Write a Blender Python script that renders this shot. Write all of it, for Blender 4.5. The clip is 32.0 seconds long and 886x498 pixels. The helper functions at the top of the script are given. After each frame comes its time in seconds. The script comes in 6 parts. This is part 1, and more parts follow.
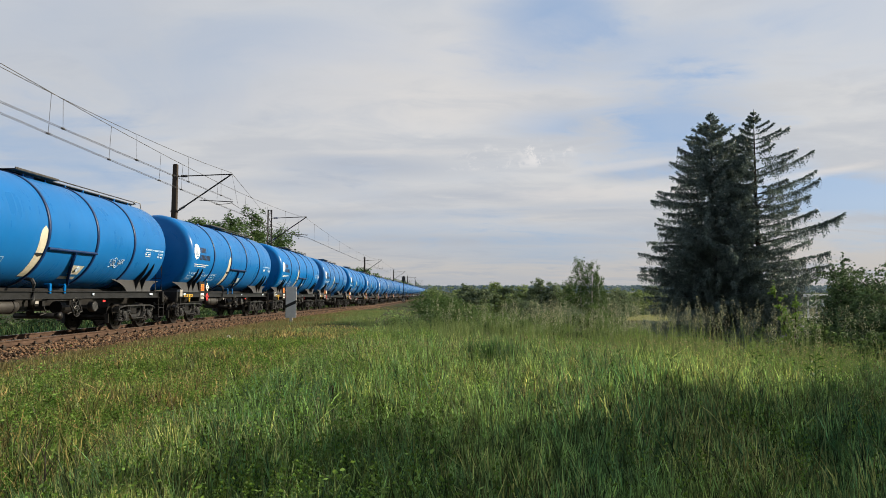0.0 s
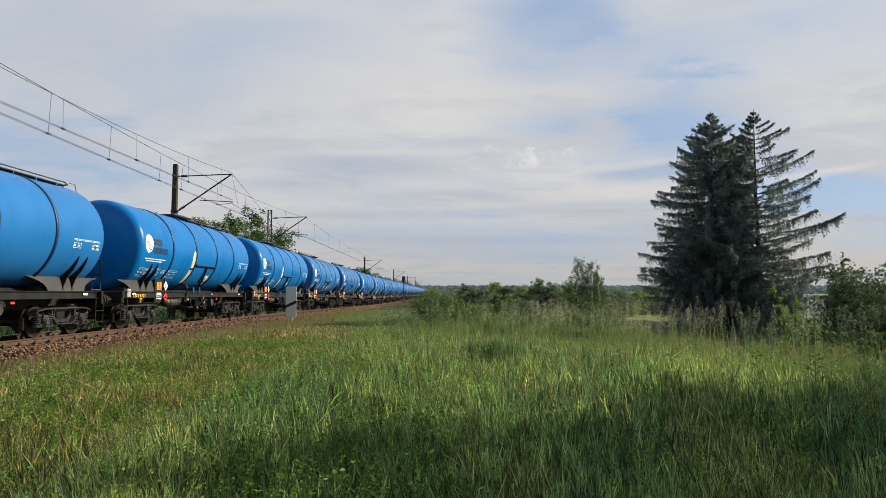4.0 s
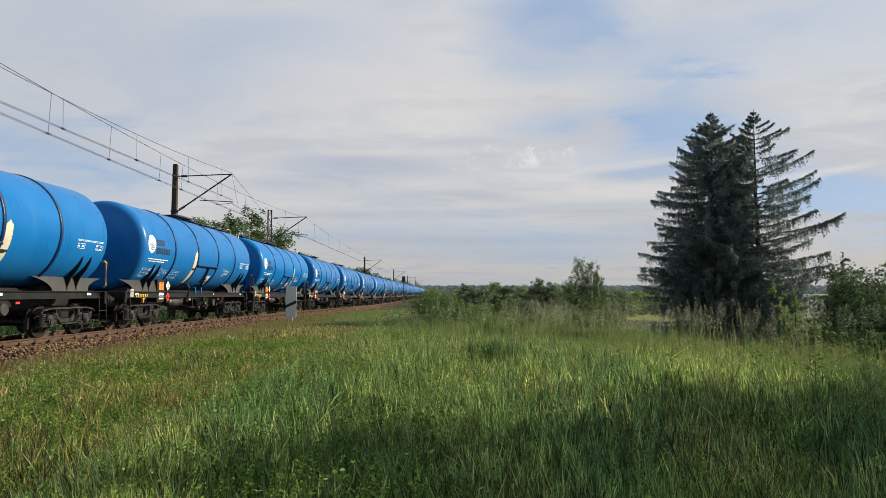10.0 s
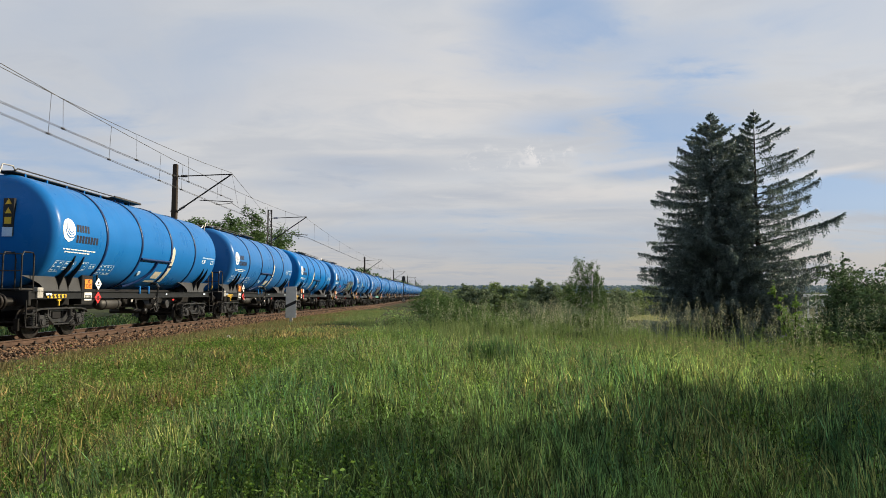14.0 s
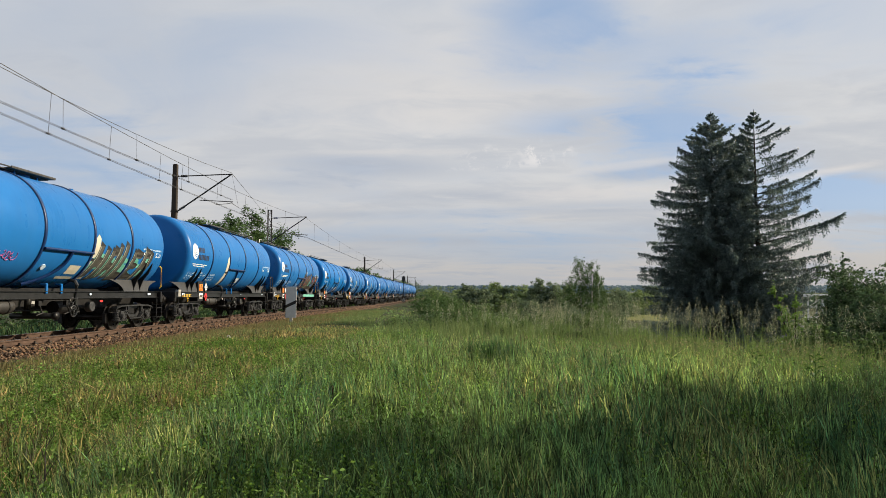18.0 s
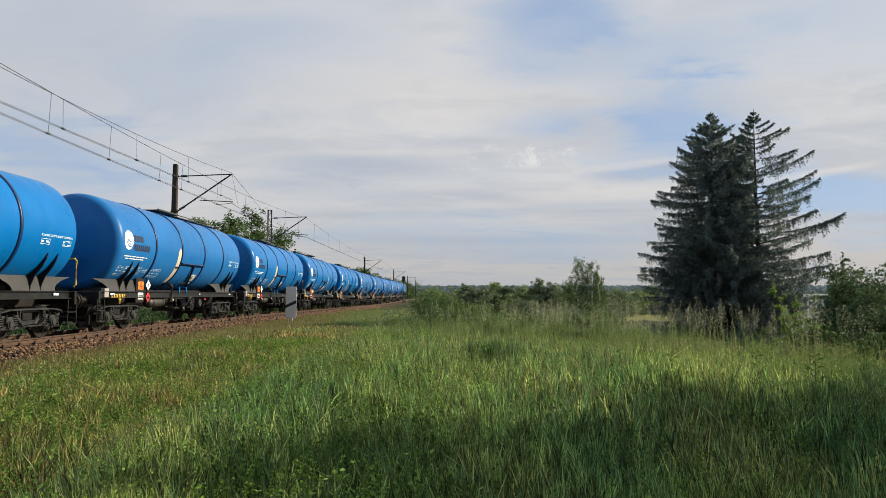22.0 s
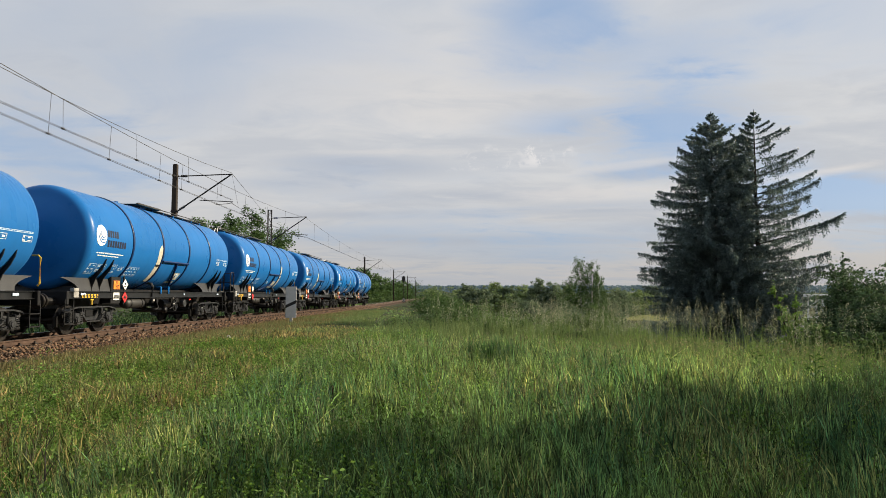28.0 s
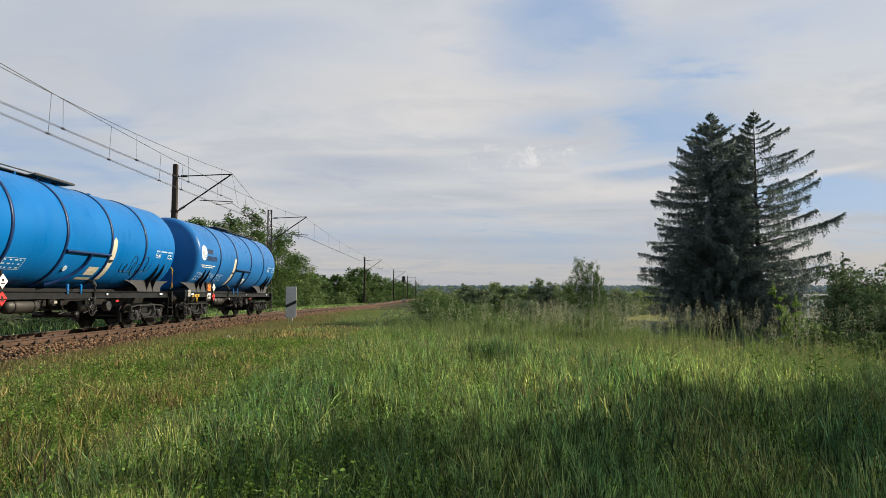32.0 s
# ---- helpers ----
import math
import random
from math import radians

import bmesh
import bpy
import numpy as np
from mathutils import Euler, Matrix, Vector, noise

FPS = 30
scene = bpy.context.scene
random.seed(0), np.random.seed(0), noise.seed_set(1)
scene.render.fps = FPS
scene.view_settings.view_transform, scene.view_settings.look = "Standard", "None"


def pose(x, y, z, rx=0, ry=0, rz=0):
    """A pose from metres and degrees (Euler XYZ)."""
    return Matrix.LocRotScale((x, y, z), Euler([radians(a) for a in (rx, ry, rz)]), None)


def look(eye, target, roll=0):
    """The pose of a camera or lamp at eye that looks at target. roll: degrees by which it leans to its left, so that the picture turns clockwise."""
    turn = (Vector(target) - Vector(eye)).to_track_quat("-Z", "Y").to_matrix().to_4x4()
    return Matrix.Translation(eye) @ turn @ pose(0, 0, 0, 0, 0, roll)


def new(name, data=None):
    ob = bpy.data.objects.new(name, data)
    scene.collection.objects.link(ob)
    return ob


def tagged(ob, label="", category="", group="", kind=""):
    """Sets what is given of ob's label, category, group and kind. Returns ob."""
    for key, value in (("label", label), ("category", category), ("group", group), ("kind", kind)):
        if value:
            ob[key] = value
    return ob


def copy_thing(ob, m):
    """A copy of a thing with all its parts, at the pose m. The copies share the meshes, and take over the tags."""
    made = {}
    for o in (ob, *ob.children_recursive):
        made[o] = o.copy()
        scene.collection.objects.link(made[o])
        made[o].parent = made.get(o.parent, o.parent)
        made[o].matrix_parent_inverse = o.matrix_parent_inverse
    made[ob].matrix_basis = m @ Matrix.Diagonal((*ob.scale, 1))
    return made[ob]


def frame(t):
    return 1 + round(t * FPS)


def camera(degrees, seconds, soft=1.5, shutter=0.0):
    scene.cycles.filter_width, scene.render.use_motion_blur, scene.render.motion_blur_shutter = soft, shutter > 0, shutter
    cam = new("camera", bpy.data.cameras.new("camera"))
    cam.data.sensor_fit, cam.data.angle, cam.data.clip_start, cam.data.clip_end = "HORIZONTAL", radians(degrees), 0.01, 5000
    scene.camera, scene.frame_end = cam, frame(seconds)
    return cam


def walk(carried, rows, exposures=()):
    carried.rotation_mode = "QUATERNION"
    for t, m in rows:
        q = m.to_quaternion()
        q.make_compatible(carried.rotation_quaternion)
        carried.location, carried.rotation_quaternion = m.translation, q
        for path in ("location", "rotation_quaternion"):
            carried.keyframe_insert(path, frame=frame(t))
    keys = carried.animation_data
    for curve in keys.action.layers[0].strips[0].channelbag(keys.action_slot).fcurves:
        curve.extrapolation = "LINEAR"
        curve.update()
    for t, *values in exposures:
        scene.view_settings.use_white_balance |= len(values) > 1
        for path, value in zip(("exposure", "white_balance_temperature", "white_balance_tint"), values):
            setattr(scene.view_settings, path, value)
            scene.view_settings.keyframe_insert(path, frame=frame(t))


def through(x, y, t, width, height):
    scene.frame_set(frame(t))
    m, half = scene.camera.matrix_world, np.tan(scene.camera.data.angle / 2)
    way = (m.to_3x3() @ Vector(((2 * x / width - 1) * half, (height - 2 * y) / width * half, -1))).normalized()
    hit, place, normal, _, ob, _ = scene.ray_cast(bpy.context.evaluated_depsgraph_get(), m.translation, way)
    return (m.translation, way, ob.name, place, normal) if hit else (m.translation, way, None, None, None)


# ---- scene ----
# Camera: a phone on a stand, looking up a straight railway line. y runs along the track, rail tops near the eye lie at z = 0.
EYE = (0.0, 0.0, 1.286)
cam = camera(70.0, 32.0, soft=0.35)
CAM_POSE = pose(*EYE, 90 + 4.01, 0, 0.51)
walk(cam, [(0.0, CAM_POSE), (32.0, CAM_POSE)])

TRACK_X = -12.76
WAGON_LENGTH = 14.78


def clamp(v, a, b):
    return a if v < a else b if v > b else v


def smooth(v, a, b):
    u = clamp((v - a) / (b - a), 0.0, 1.0)
    return u * u * (3 - 2 * u)


def rail_z(y):
    """Height of the rail tops: level at first, then down a slight grade."""
    return -0.62 * smooth(y, 20, 125) - 0.25 * smooth(y, 125, 320)


# ---- light ----
SUN_ELEV, SUN_AZ = radians(27), radians(66)      # azimuth from +y towards +x
scene.view_settings.exposure = 0.75
world = bpy.data.worlds.new("sky")
scene.world = world
world.use_nodes = True


class Nodes:
    """Short-hand to build node trees."""

    def __init__(self, tree):
        self.tree = tree
        tree.nodes.clear()

    def add(self, kind, ins=None, **props):
        n = self.tree.nodes.new(kind)
        if "operation" in props:
            n.operation = props["operation"]
        if "data_type" in props:
            n.data_type, n.blend_type = props["data_type"], props["blend_type"]
        if "interpolation_type" in props:
            n.interpolation_type = props["interpolation_type"]
        if "feature" in props:
            n.feature = props["feature"]
        if "sky_type" in props:
            n.sky_type, n.sun_disc = props["sky_type"], props["sun_disc"]
            n.sun_elevation, n.sun_rotation = props["sun_elevation"], props["sun_rotation"]
            n.air_density, n.dust_density, n.ozone_density = props["air_density"], props["dust_density"], props["ozone_density"]
        for k, v in (ins or {}).items():
            self.put(n.inputs[k], v)
        return n

    def put(self, socket, v):
        if isinstance(v, bpy.types.NodeSocket):
            self.tree.links.new(v, socket)
        else:
            socket.default_value = v

    def math(self, op, a, b=0.0, c=None):
        n = self.add("ShaderNodeMath", {0: a, 1: b}, operation=op)
        if c is not None:
            self.put(n.inputs[2], c)
        return n.outputs[0]

    def mix(self, f, a, b, kind="MIX"):
        n = self.add("ShaderNodeMix", data_type="RGBA", blend_type=kind)
        self.put(n.inputs[0], f)
        self.put(n.inputs[6], a)
        self.put(n.inputs[7], b)
        return n.outputs[2]

    def noise(self, vec, scale, detail=4.0, rough=0.55, dist=0.0):
        n = self.add("ShaderNodeTexNoise", {"Scale": scale, "Detail": detail, "Roughness": rough, "Distortion": dist})
        if vec is not None:
            self.put(n.inputs["Vector"], vec)
        return n.outputs[0]

    def ramp(self, v, a, b, lo=0.0, hi=1.0):
        n = self.add("ShaderNodeMapRange", {0: v, 1: a, 2: b, 3: lo, 4: hi}, interpolation_type="SMOOTHSTEP")
        return n.outputs[0]


def rgb(r, g, b):
    return (r, g, b, 1.0)


def build_sky():
    n = Nodes(world.node_tree)
    way = n.add("ShaderNodeTexCoord").outputs["Generated"]
    sky = n.add("ShaderNodeTexSky", sky_type="NISHITA", sun_disc=False, sun_elevation=SUN_ELEV, sun_rotation=SUN_AZ,
                air_density=1.0, dust_density=1.2, ozone_density=1.6)
    s = n.add("ShaderNodeSeparateXYZ", {0: way})
    x, y, z = s.outputs[0], s.outputs[1], s.outputs[2]
    up = n.math("ADD", n.math("MAXIMUM", z, 0.0), 0.13)
    flat = n.add("ShaderNodeCombineXYZ", {0: n.math("DIVIDE", x, up), 1: n.math("DIVIDE", y, up), 2: 0.0}).outputs[0]
    # soft veils seen in perspective, broken at three sizes
    drawn = n.add("ShaderNodeMapping", {"Vector": flat, "Rotation": (0, 0, radians(-24)), "Scale": (0.62, 1.0, 1), "Location": (3.1, 1.7, 0)}).outputs[0]
    big = n.noise(drawn, 0.42, 3.0, 0.5, 0.5)
    mid = n.noise(drawn, 1.3, 6.0, 0.56, 0.9)
    fine = n.noise(drawn, 5.0, 6.0, 0.6, 0.7)
    ragged = n.math("ADD", n.math("MULTIPLY", n.math("SUBTRACT", mid, 0.5), 2.4), n.math("MULTIPLY", n.math("SUBTRACT", fine, 0.5), 1.5))

    def bank(px, pz, wide, tall, tilt=0.0):
        """How far a direction lies inside a cloud bank or opening; px, pz: its middle, across and up, for one metre ahead."""
        ahead = n.math("MAXIMUM", y, 0.05)
        du = n.math("SUBTRACT", n.math("DIVIDE", x, ahead), px)
        dv = n.math("SUBTRACT", n.math("SUBTRACT", n.math("DIVIDE", z, ahead), pz), n.math("MULTIPLY", du, tilt))
        du, dv = n.math("DIVIDE", du, wide), n.math("DIVIDE", dv, tall)
        far = n.math("SQRT", n.math("ADD", n.math("MULTIPLY", du, du), n.math("MULTIPLY", dv, dv)))
        return n.ramp(n.math("ADD", far, ragged), 0.1, 1.35, 1.0, 0.0)

    def banks(rows):
        total = 0.0
        for px, pz, wide, tall, deep, tilt in rows:
            total = n.math("ADD", n.math("MULTIPLY", bank(px, pz, wide, tall, tilt), deep), total)
        return total

    # openings where the blue shows through
    thin = n.ramp(n.math("ADD", n.math("MULTIPLY", big, 0.6), n.math("MULTIPLY", mid, 0.4)), 0.36, 0.56, 0.42, 0.04)
    gap = n.math("ADD", thin, banks(((0.17, 0.45, 0.13, 0.10, 0.75, 0.3), (0.36, 0.27, 0.16, 0.075, 0.85, 0.05), (0.18, 0.272, 0.12, 0.035, 0.55, 0.0), (-0.66, 0.235, 0.20, 0.085, 0.60, -0.25),
                                     (0.66, 0.145, 0.16, 0.055, 0.90, -0.1), (0.50, 0.20, 0.12, 0.06, 0.45, 0.0), (-0.30, 0.39, 0.22, 0.07, 0.25, 0.1), (0.30, 0.385, 0.20, 0.05, 0.35, 0.15),
                                     (0.08, 0.068, 0.28, 0.020, 0.35, 0.0), (-0.12, 0.095, 0.18, 0.018, 0.30, 0.0), (0.30, 0.10, 0.2, 0.02, 0.3, 0.0))))
    gap = n.math("MINIMUM", gap, 1.0)
    # greyer undersides
    shade = n.ramp(n.math("ADD", n.math("MULTIPLY", mid, 0.50), n.math("ADD", n.math("MULTIPLY", big, 0.22), n.math("MULTIPLY", fine, 0.28))), 0.43, 0.62, 0.0, 0.62)
    shade = n.math("ADD", shade, banks(((-0.62, 0.40, 0.30, 0.13, 0.40, 0.0), (-0.30, 0.30, 0.25, 0.05, 0.25, 0.1), (-0.14, 0.205, 0.19, 0.024, 0.70, -0.04), (0.32, 0.196, 0.09, 0.016, 0.75, 0.1), (0.64, 0.175, 0.12, 0.022, 0.60, -0.1), (-0.24, 0.175, 0.14, 0.018, 0.45, 0.0),
                                        (0.02, 0.155, 0.25, 0.014, 0.40, 0.0), (0.25, 0.135, 0.22, 0.012, 0.45, 0.02), (-0.10, 0.125, 0.25, 0.012, 0.40, 0.0), (0.10, 0.085, 0.4, 0.012, 0.45, 0.0))))
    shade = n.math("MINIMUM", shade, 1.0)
    cloud = n.mix(shade, rgb(0.685, 0.682, 0.678), rgb(0.470, 0.500, 0.560))
    low = n.ramp(z, 0.03, 0.21, 1.0, 0.0)
    cloud = n.mix(n.math("MULTIPLY", low, n.math("SUBTRACT", 1.0, shade)), cloud, rgb(0.655, 0.612, 0.565))
    cloud = n.mix(n.math("MULTIPLY", low, n.math("MULTIPLY", shade, 0.75)), cloud, rgb(0.41, 0.455, 0.53))
    blue = n.add("ShaderNodeVectorMath", {0: sky.outputs[0], 1: (0.080, 0.080, 0.080)}, operation="MULTIPLY").outputs[0]
    blue = n.mix(0.7, blue, rgb(0.34, 0.50, 0.765))
    col = n.mix(n.math("MULTIPLY", gap, 0.92), cloud, blue)
    # bright rims and a handful of small flakes
    rim = banks(((-0.08, 0.36, 0.30, 0.10, 0.35, 0.1), (0.05, 0.29, 0.25, 0.04, 0.3, 0.1), (0.62, 0.197, 0.14, 0.008, 0.7, 0.16), (0.30, 0.206, 0.09, 0.007, 0.5, 0.12), (0.20, 0.158, 0.2, 0.012, 0.5, 0.03), (-0.08, 0.226, 0.16, 0.008, 0.35, 0.0)))
    col = n.mix(n.math("MINIMUM", rim, 1.0), col, rgb(0.74, 0.705, 0.68))
    ragged = n.math("MULTIPLY", n.math("SUBTRACT", fine, 0.5), 0.4)
    near = n.math("MINIMUM", banks(((0.145, 0.224, 0.030, 0.022, 1.0, 0.0), (0.06, 0.220, 0.045, 0.018, 0.55, 0.1), (0.09, 0.205, 0.10, 0.008, 0.5, 0.05), (0.19, 0.227, 0.016, 0.010, 0.6, 0.0))), 1.0)
    flake = n.ramp(n.noise(way, 46.0, 4.0, 0.6, 0.4), 0.49, 0.62)
    col = n.mix(n.math("MULTIPLY", near, flake), col, rgb(0.79, 0.77, 0.765))
    col = n.add("ShaderNodeVectorMath", {0: col, "Scale": n.ramp(z, 0.0, 0.14, 0.86, 1.0)}, operation="SCALE").outputs[0]
    bg = n.add("ShaderNodeBackground", {"Color": col, "Strength": 0.60})
    out = n.add("ShaderNodeOutputWorld")
    n.tree.links.new(bg.outputs[0], out.inputs[0])


build_sky()
sun = new("sun", bpy.data.lights.new("sun", "SUN"))
sun.data.energy, sun.data.angle, sun.data.color = 5.0, radians(1.2), (1.0, 0.85, 0.62)
TO_SUN = Vector((math.sin(SUN_AZ) * math.cos(SUN_ELEV), math.cos(SUN_AZ) * math.cos(SUN_ELEV), math.sin(SUN_ELEV)))
sun.matrix_world = look(TO_SUN * 80, (0, 0, 0))


# ---- materials ----
def surface(name, c1, c2, scale=2.0, rough=0.7, metal=0.0, bump=0.15, fine=30.0, dirt=None, spread=0.0, stretch=(1, 1, 1), rough_var=0.12, shine=None):
    """Two colours mixed by noise at two scales, with fine relief, and dirt in patches. spread: difference from piece to piece."""
    m = bpy.data.materials.new(name)
    m.use_nodes = True
    n = Nodes(m.node_tree)
    at = n.add("ShaderNodeTexCoord").outputs["Object"]
    at = n.add("ShaderNodeMapping", {"Vector": at, "Scale": stretch}).outputs[0]
    a, b = n.noise(at, scale, 5.0, 0.6), n.noise(at, fine, 4.0, 0.6)
    f = n.ramp(n.math("ADD", n.math("MULTIPLY", a, 0.7), n.math("MULTIPLY", b, 0.3)), 0.35, 0.65)
    col = n.mix(f, rgb(*c1), rgb(*c2))
    if dirt:
        col = n.mix(n.math("MULTIPLY", n.ramp(n.noise(at, scale * 0.6, 7.0, 0.7, 0.8), 0.48, 0.72), dirt[3]), col, rgb(*dirt[:3]))
    if spread:
        r = n.add("ShaderNodeObjectInfo").outputs["Random"]
        col = n.add("ShaderNodeHueSaturation", {"Color": col, "Value": n.math("ADD", n.math("MULTIPLY", r, spread), 1 - spread / 2)}).outputs[0]
    if shine is None:
        shine = 0.12 if rough > 0.7 else 0.35
    p = n.add("ShaderNodeBsdfPrincipled", {"Base Color": col, "Metallic": metal, "Specular IOR Level": shine,
                                           "Roughness": n.math("ADD", n.math("MULTIPLY", a, rough_var * 2), rough - rough_var)})
    if bump:
        bm_ = n.add("ShaderNodeBump", {"Strength": bump, "Distance": 0.02, "Height": b})
        n.put(p.inputs["Normal"], bm_.outputs[0])
    n.tree.links.new(p.outputs[0], n.add("ShaderNodeOutputMaterial").inputs[0])
    return m


def leafy(name, c1, c2, through=0.35, rough=0.55, patch=0.35, c3=None, spread=0.5, dead=0.66, gloss=0.15, tufts=0.0):
    """Leaves and blades: colour by patch and by leaf, some light passing through."""
    m = bpy.data.materials.new(name)
    m.use_nodes = True
    n = Nodes(m.node_tree)
    g = n.add("ShaderNodeNewGeometry")
    r = g.outputs["Random Per Island"]
    at = g.outputs["Position"]
    f = n.math("ADD", n.math("MULTIPLY", n.ramp(n.math("ADD", n.math("MULTIPLY", n.noise(at, patch, 4.0, 0.6), 0.6), n.math("MULTIPLY", n.noise(at, patch * 6.0, 3.0, 0.6), 0.4)), 0.38, 0.62), 0.6), n.math("MULTIPLY", r, 0.4))
    col = n.mix(f, rgb(*c1), rgb(*c2))
    if c3:
        col = n.mix(n.ramp(n.math("ADD", n.noise(at, patch * 2.3, 3.0), n.math("MULTIPLY", r, 0.35)), dead, dead + 0.26), col, rgb(*c3))
    col = n.add("ShaderNodeHueSaturation", {"Color": col, "Value": n.math("ADD", n.math("MULTIPLY", n.math("FRACT", n.math("MULTIPLY", r, 7.31)), spread), 1 - spread / 2)}).outputs[0]
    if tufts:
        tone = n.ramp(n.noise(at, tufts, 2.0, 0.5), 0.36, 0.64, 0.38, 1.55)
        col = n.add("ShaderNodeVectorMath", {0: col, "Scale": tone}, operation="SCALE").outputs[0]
    p = n.add("ShaderNodeBsdfPrincipled", {"Base Color": col, "Roughness": rough, "Specular IOR Level": gloss})
    t = n.add("ShaderNodeBsdfTranslucent", {"Color": n.mix(0.4, col, rgb(1.0, 0.95, 0.42), "MULTIPLY")})
    t.inputs[0].default_value = rgb(0.1, 0.2, 0.03)
    mixed = n.add("ShaderNodeMixShader", {0: through})
    n.tree.links.new(p.outputs[0], mixed.inputs[1])
    n.tree.links.new(t.outputs[0], mixed.inputs[2])
    n.tree.links.new(mixed.outputs[0], n.add("ShaderNodeOutputMaterial").inputs[0])
    return m


def tank_paint():
    """Blue tank paint: faded in patches, dust streaks running down, slightly different from wagon to wagon."""
    m = bpy.data.materials.new("blue_tank_paint")
    m.use_nodes = True
    n = Nodes(m.node_tree)
    at = n.add("ShaderNodeTexCoord").outputs["Object"]
    r = n.add("ShaderNodeObjectInfo").outputs["Random"]
    at = n.add("ShaderNodeVectorMath", {0: at, 1: n.add("ShaderNodeCombineXYZ", {0: 0.0, 1: n.math("MULTIPLY", r, 50.0), 2: 0.0}).outputs[0]}, operation="ADD").outputs[0]
    runs = n.add("ShaderNodeMapping", {"Vector": at, "Scale": (0.25, 3.0, 0.25)}).outputs[0]
    streak = n.ramp(n.noise(runs, 1.5, 6.0, 0.65), 0.42, 0.72)
    cloud = n.ramp(n.noise(at, 0.7, 5.0, 0.6), 0.3, 0.7)
    col = n.mix(cloud, rgb(0.002, 0.106, 0.348), rgb(0.004, 0.127, 0.402))
    col = n.mix(n.math("MULTIPLY", streak, 0.10), col, rgb(0.022, 0.13, 0.29))
    col = n.mix(n.math("MULTIPLY", n.ramp(n.noise(at, 9.0, 6.0, 0.7), 0.6, 0.8), 0.15), col, rgb(0.03, 0.10, 0.22))
    col = n.add("ShaderNodeHueSaturation", {"Color": col, "Saturation": n.math("ADD", n.math("MULTIPLY", r, 0.05), 0.96),
                                            "Value": n.math("ADD", n.math("MULTIPLY", r, 0.10), 0.95)}).outputs[0]
    p = n.add("ShaderNodeBsdfPrincipled", {"Base Color": col, "Roughness": n.math("ADD", n.math("MULTIPLY", cloud, 0.12), n.math("ADD", n.math("MULTIPLY", streak, 0.12), 0.24)),
                                           "Specular IOR Level": 0.14})
    b = n.add("ShaderNodeBump", {"Strength": 0.05, "Distance": 0.05, "Height": n.noise(at, 1.8, 3.0, 0.5)})
    n.put(p.inputs["Normal"], b.outputs[0])
    n.tree.links.new(p.outputs[0], n.add("ShaderNodeOutputMaterial").inputs[0])
    return m


def spray_paint(name, colours, scale):
    """Sprayed lettering that no one can read: blots of several colours with dark edges."""
    m = bpy.data.materials.new(name)
    m.use_nodes = True
    n = Nodes(m.node_tree)
    at = n.add("ShaderNodeTexCoord").outputs["Object"]
    at = n.add("ShaderNodeMapping", {"Vector": at, "Scale": (1, 1.0, 0.55), "Rotation": (radians(24), 0, 0)}).outputs[0]
    bent = n.add("ShaderNodeVectorMath", {0: at, 1: n.add("ShaderNodeTexNoise", {"Vector": at, "Scale": 2.2}).outputs[1]}, operation="ADD").outputs[0]
    v = n.add("ShaderNodeTexVoronoi", {"Vector": bent, "Scale": scale}, feature="F1")
    e = n.add("ShaderNodeTexVoronoi", {"Vector": bent, "Scale": scale}, feature="DISTANCE_TO_EDGE")
    pick = n.add("ShaderNodeSeparateColor", {0: v.outputs["Color"]}).outputs[0]
    col = rgb(*colours[0])
    for i, c in enumerate(colours[1:]):
        col = n.mix(n.math("GREATER_THAN", pick, (i + 1) / len(colours)), col, rgb(*c))
    col = n.mix(n.ramp(e.outputs["Distance"], 0.03, 0.09, 1.0, 0.0), col, rgb(0.012, 0.012, 0.014))
    p = n.add("ShaderNodeBsdfPrincipled", {"Base Color": col, "Roughness": 0.5})
    n.tree.links.new(p.outputs[0], n.add("ShaderNodeOutputMaterial").inputs[0])
    return m


BLUE = tank_paint()
BAND = surface("dark_blue_band", (0.002, 0.018, 0.080), (0.004, 0.026, 0.110), 3, 0.38, spread=0.1)
BLACK = surface("black_frame_paint", (0.004, 0.004, 0.005), (0.009, 0.009, 0.010), 2.5, 0.45, 0.0, 0.15, 40, (0.016, 0.014, 0.013, 0.35), 0.3)
GREY_FRAME = surface("dark_grey_frame_paint", (0.0055, 0.0065, 0.008), (0.011, 0.0125, 0.015), 2.5, 0.40, 0.0, 0.1, 40, (0.011, 0.0105, 0.0105, 0.35), 0.3)
SADDLE = surface("grey_saddle_plate", (0.019, 0.021, 0.025), (0.032, 0.035, 0.040), 2.5, 0.5, 0.0, 0.1, 40, (0.022, 0.021, 0.021, 0.4), 0.3)
BOGIE = surface("dusty_cast_steel", (0.011, 0.012, 0.014), (0.040, 0.042, 0.046), 5, 0.34, 0.2, 0.3, 50, (0.036, 0.035, 0.034, 0.4), 0.3, shine=0.8)
STEEL = surface("worn_wheel_steel", (0.010, 0.009, 0.009), (0.030, 0.027, 0.025), 6, 0.42, 0.4, 0.15, 40, (0.045, 0.032, 0.026, 0.5), 0.3)
GALV = surface("galvanised_steel", (0.30, 0.30, 0.29), (0.44, 0.43, 0.41), 8, 0.5, 0.5, 0.1, 60, (0.2, 0.18, 0.15, 0.4))
GRATING = surface("walkway_steel", (0.030, 0.030, 0.030), (0.075, 0.072, 0.068), 6, 0.6, 0.4, 0.2, 60)
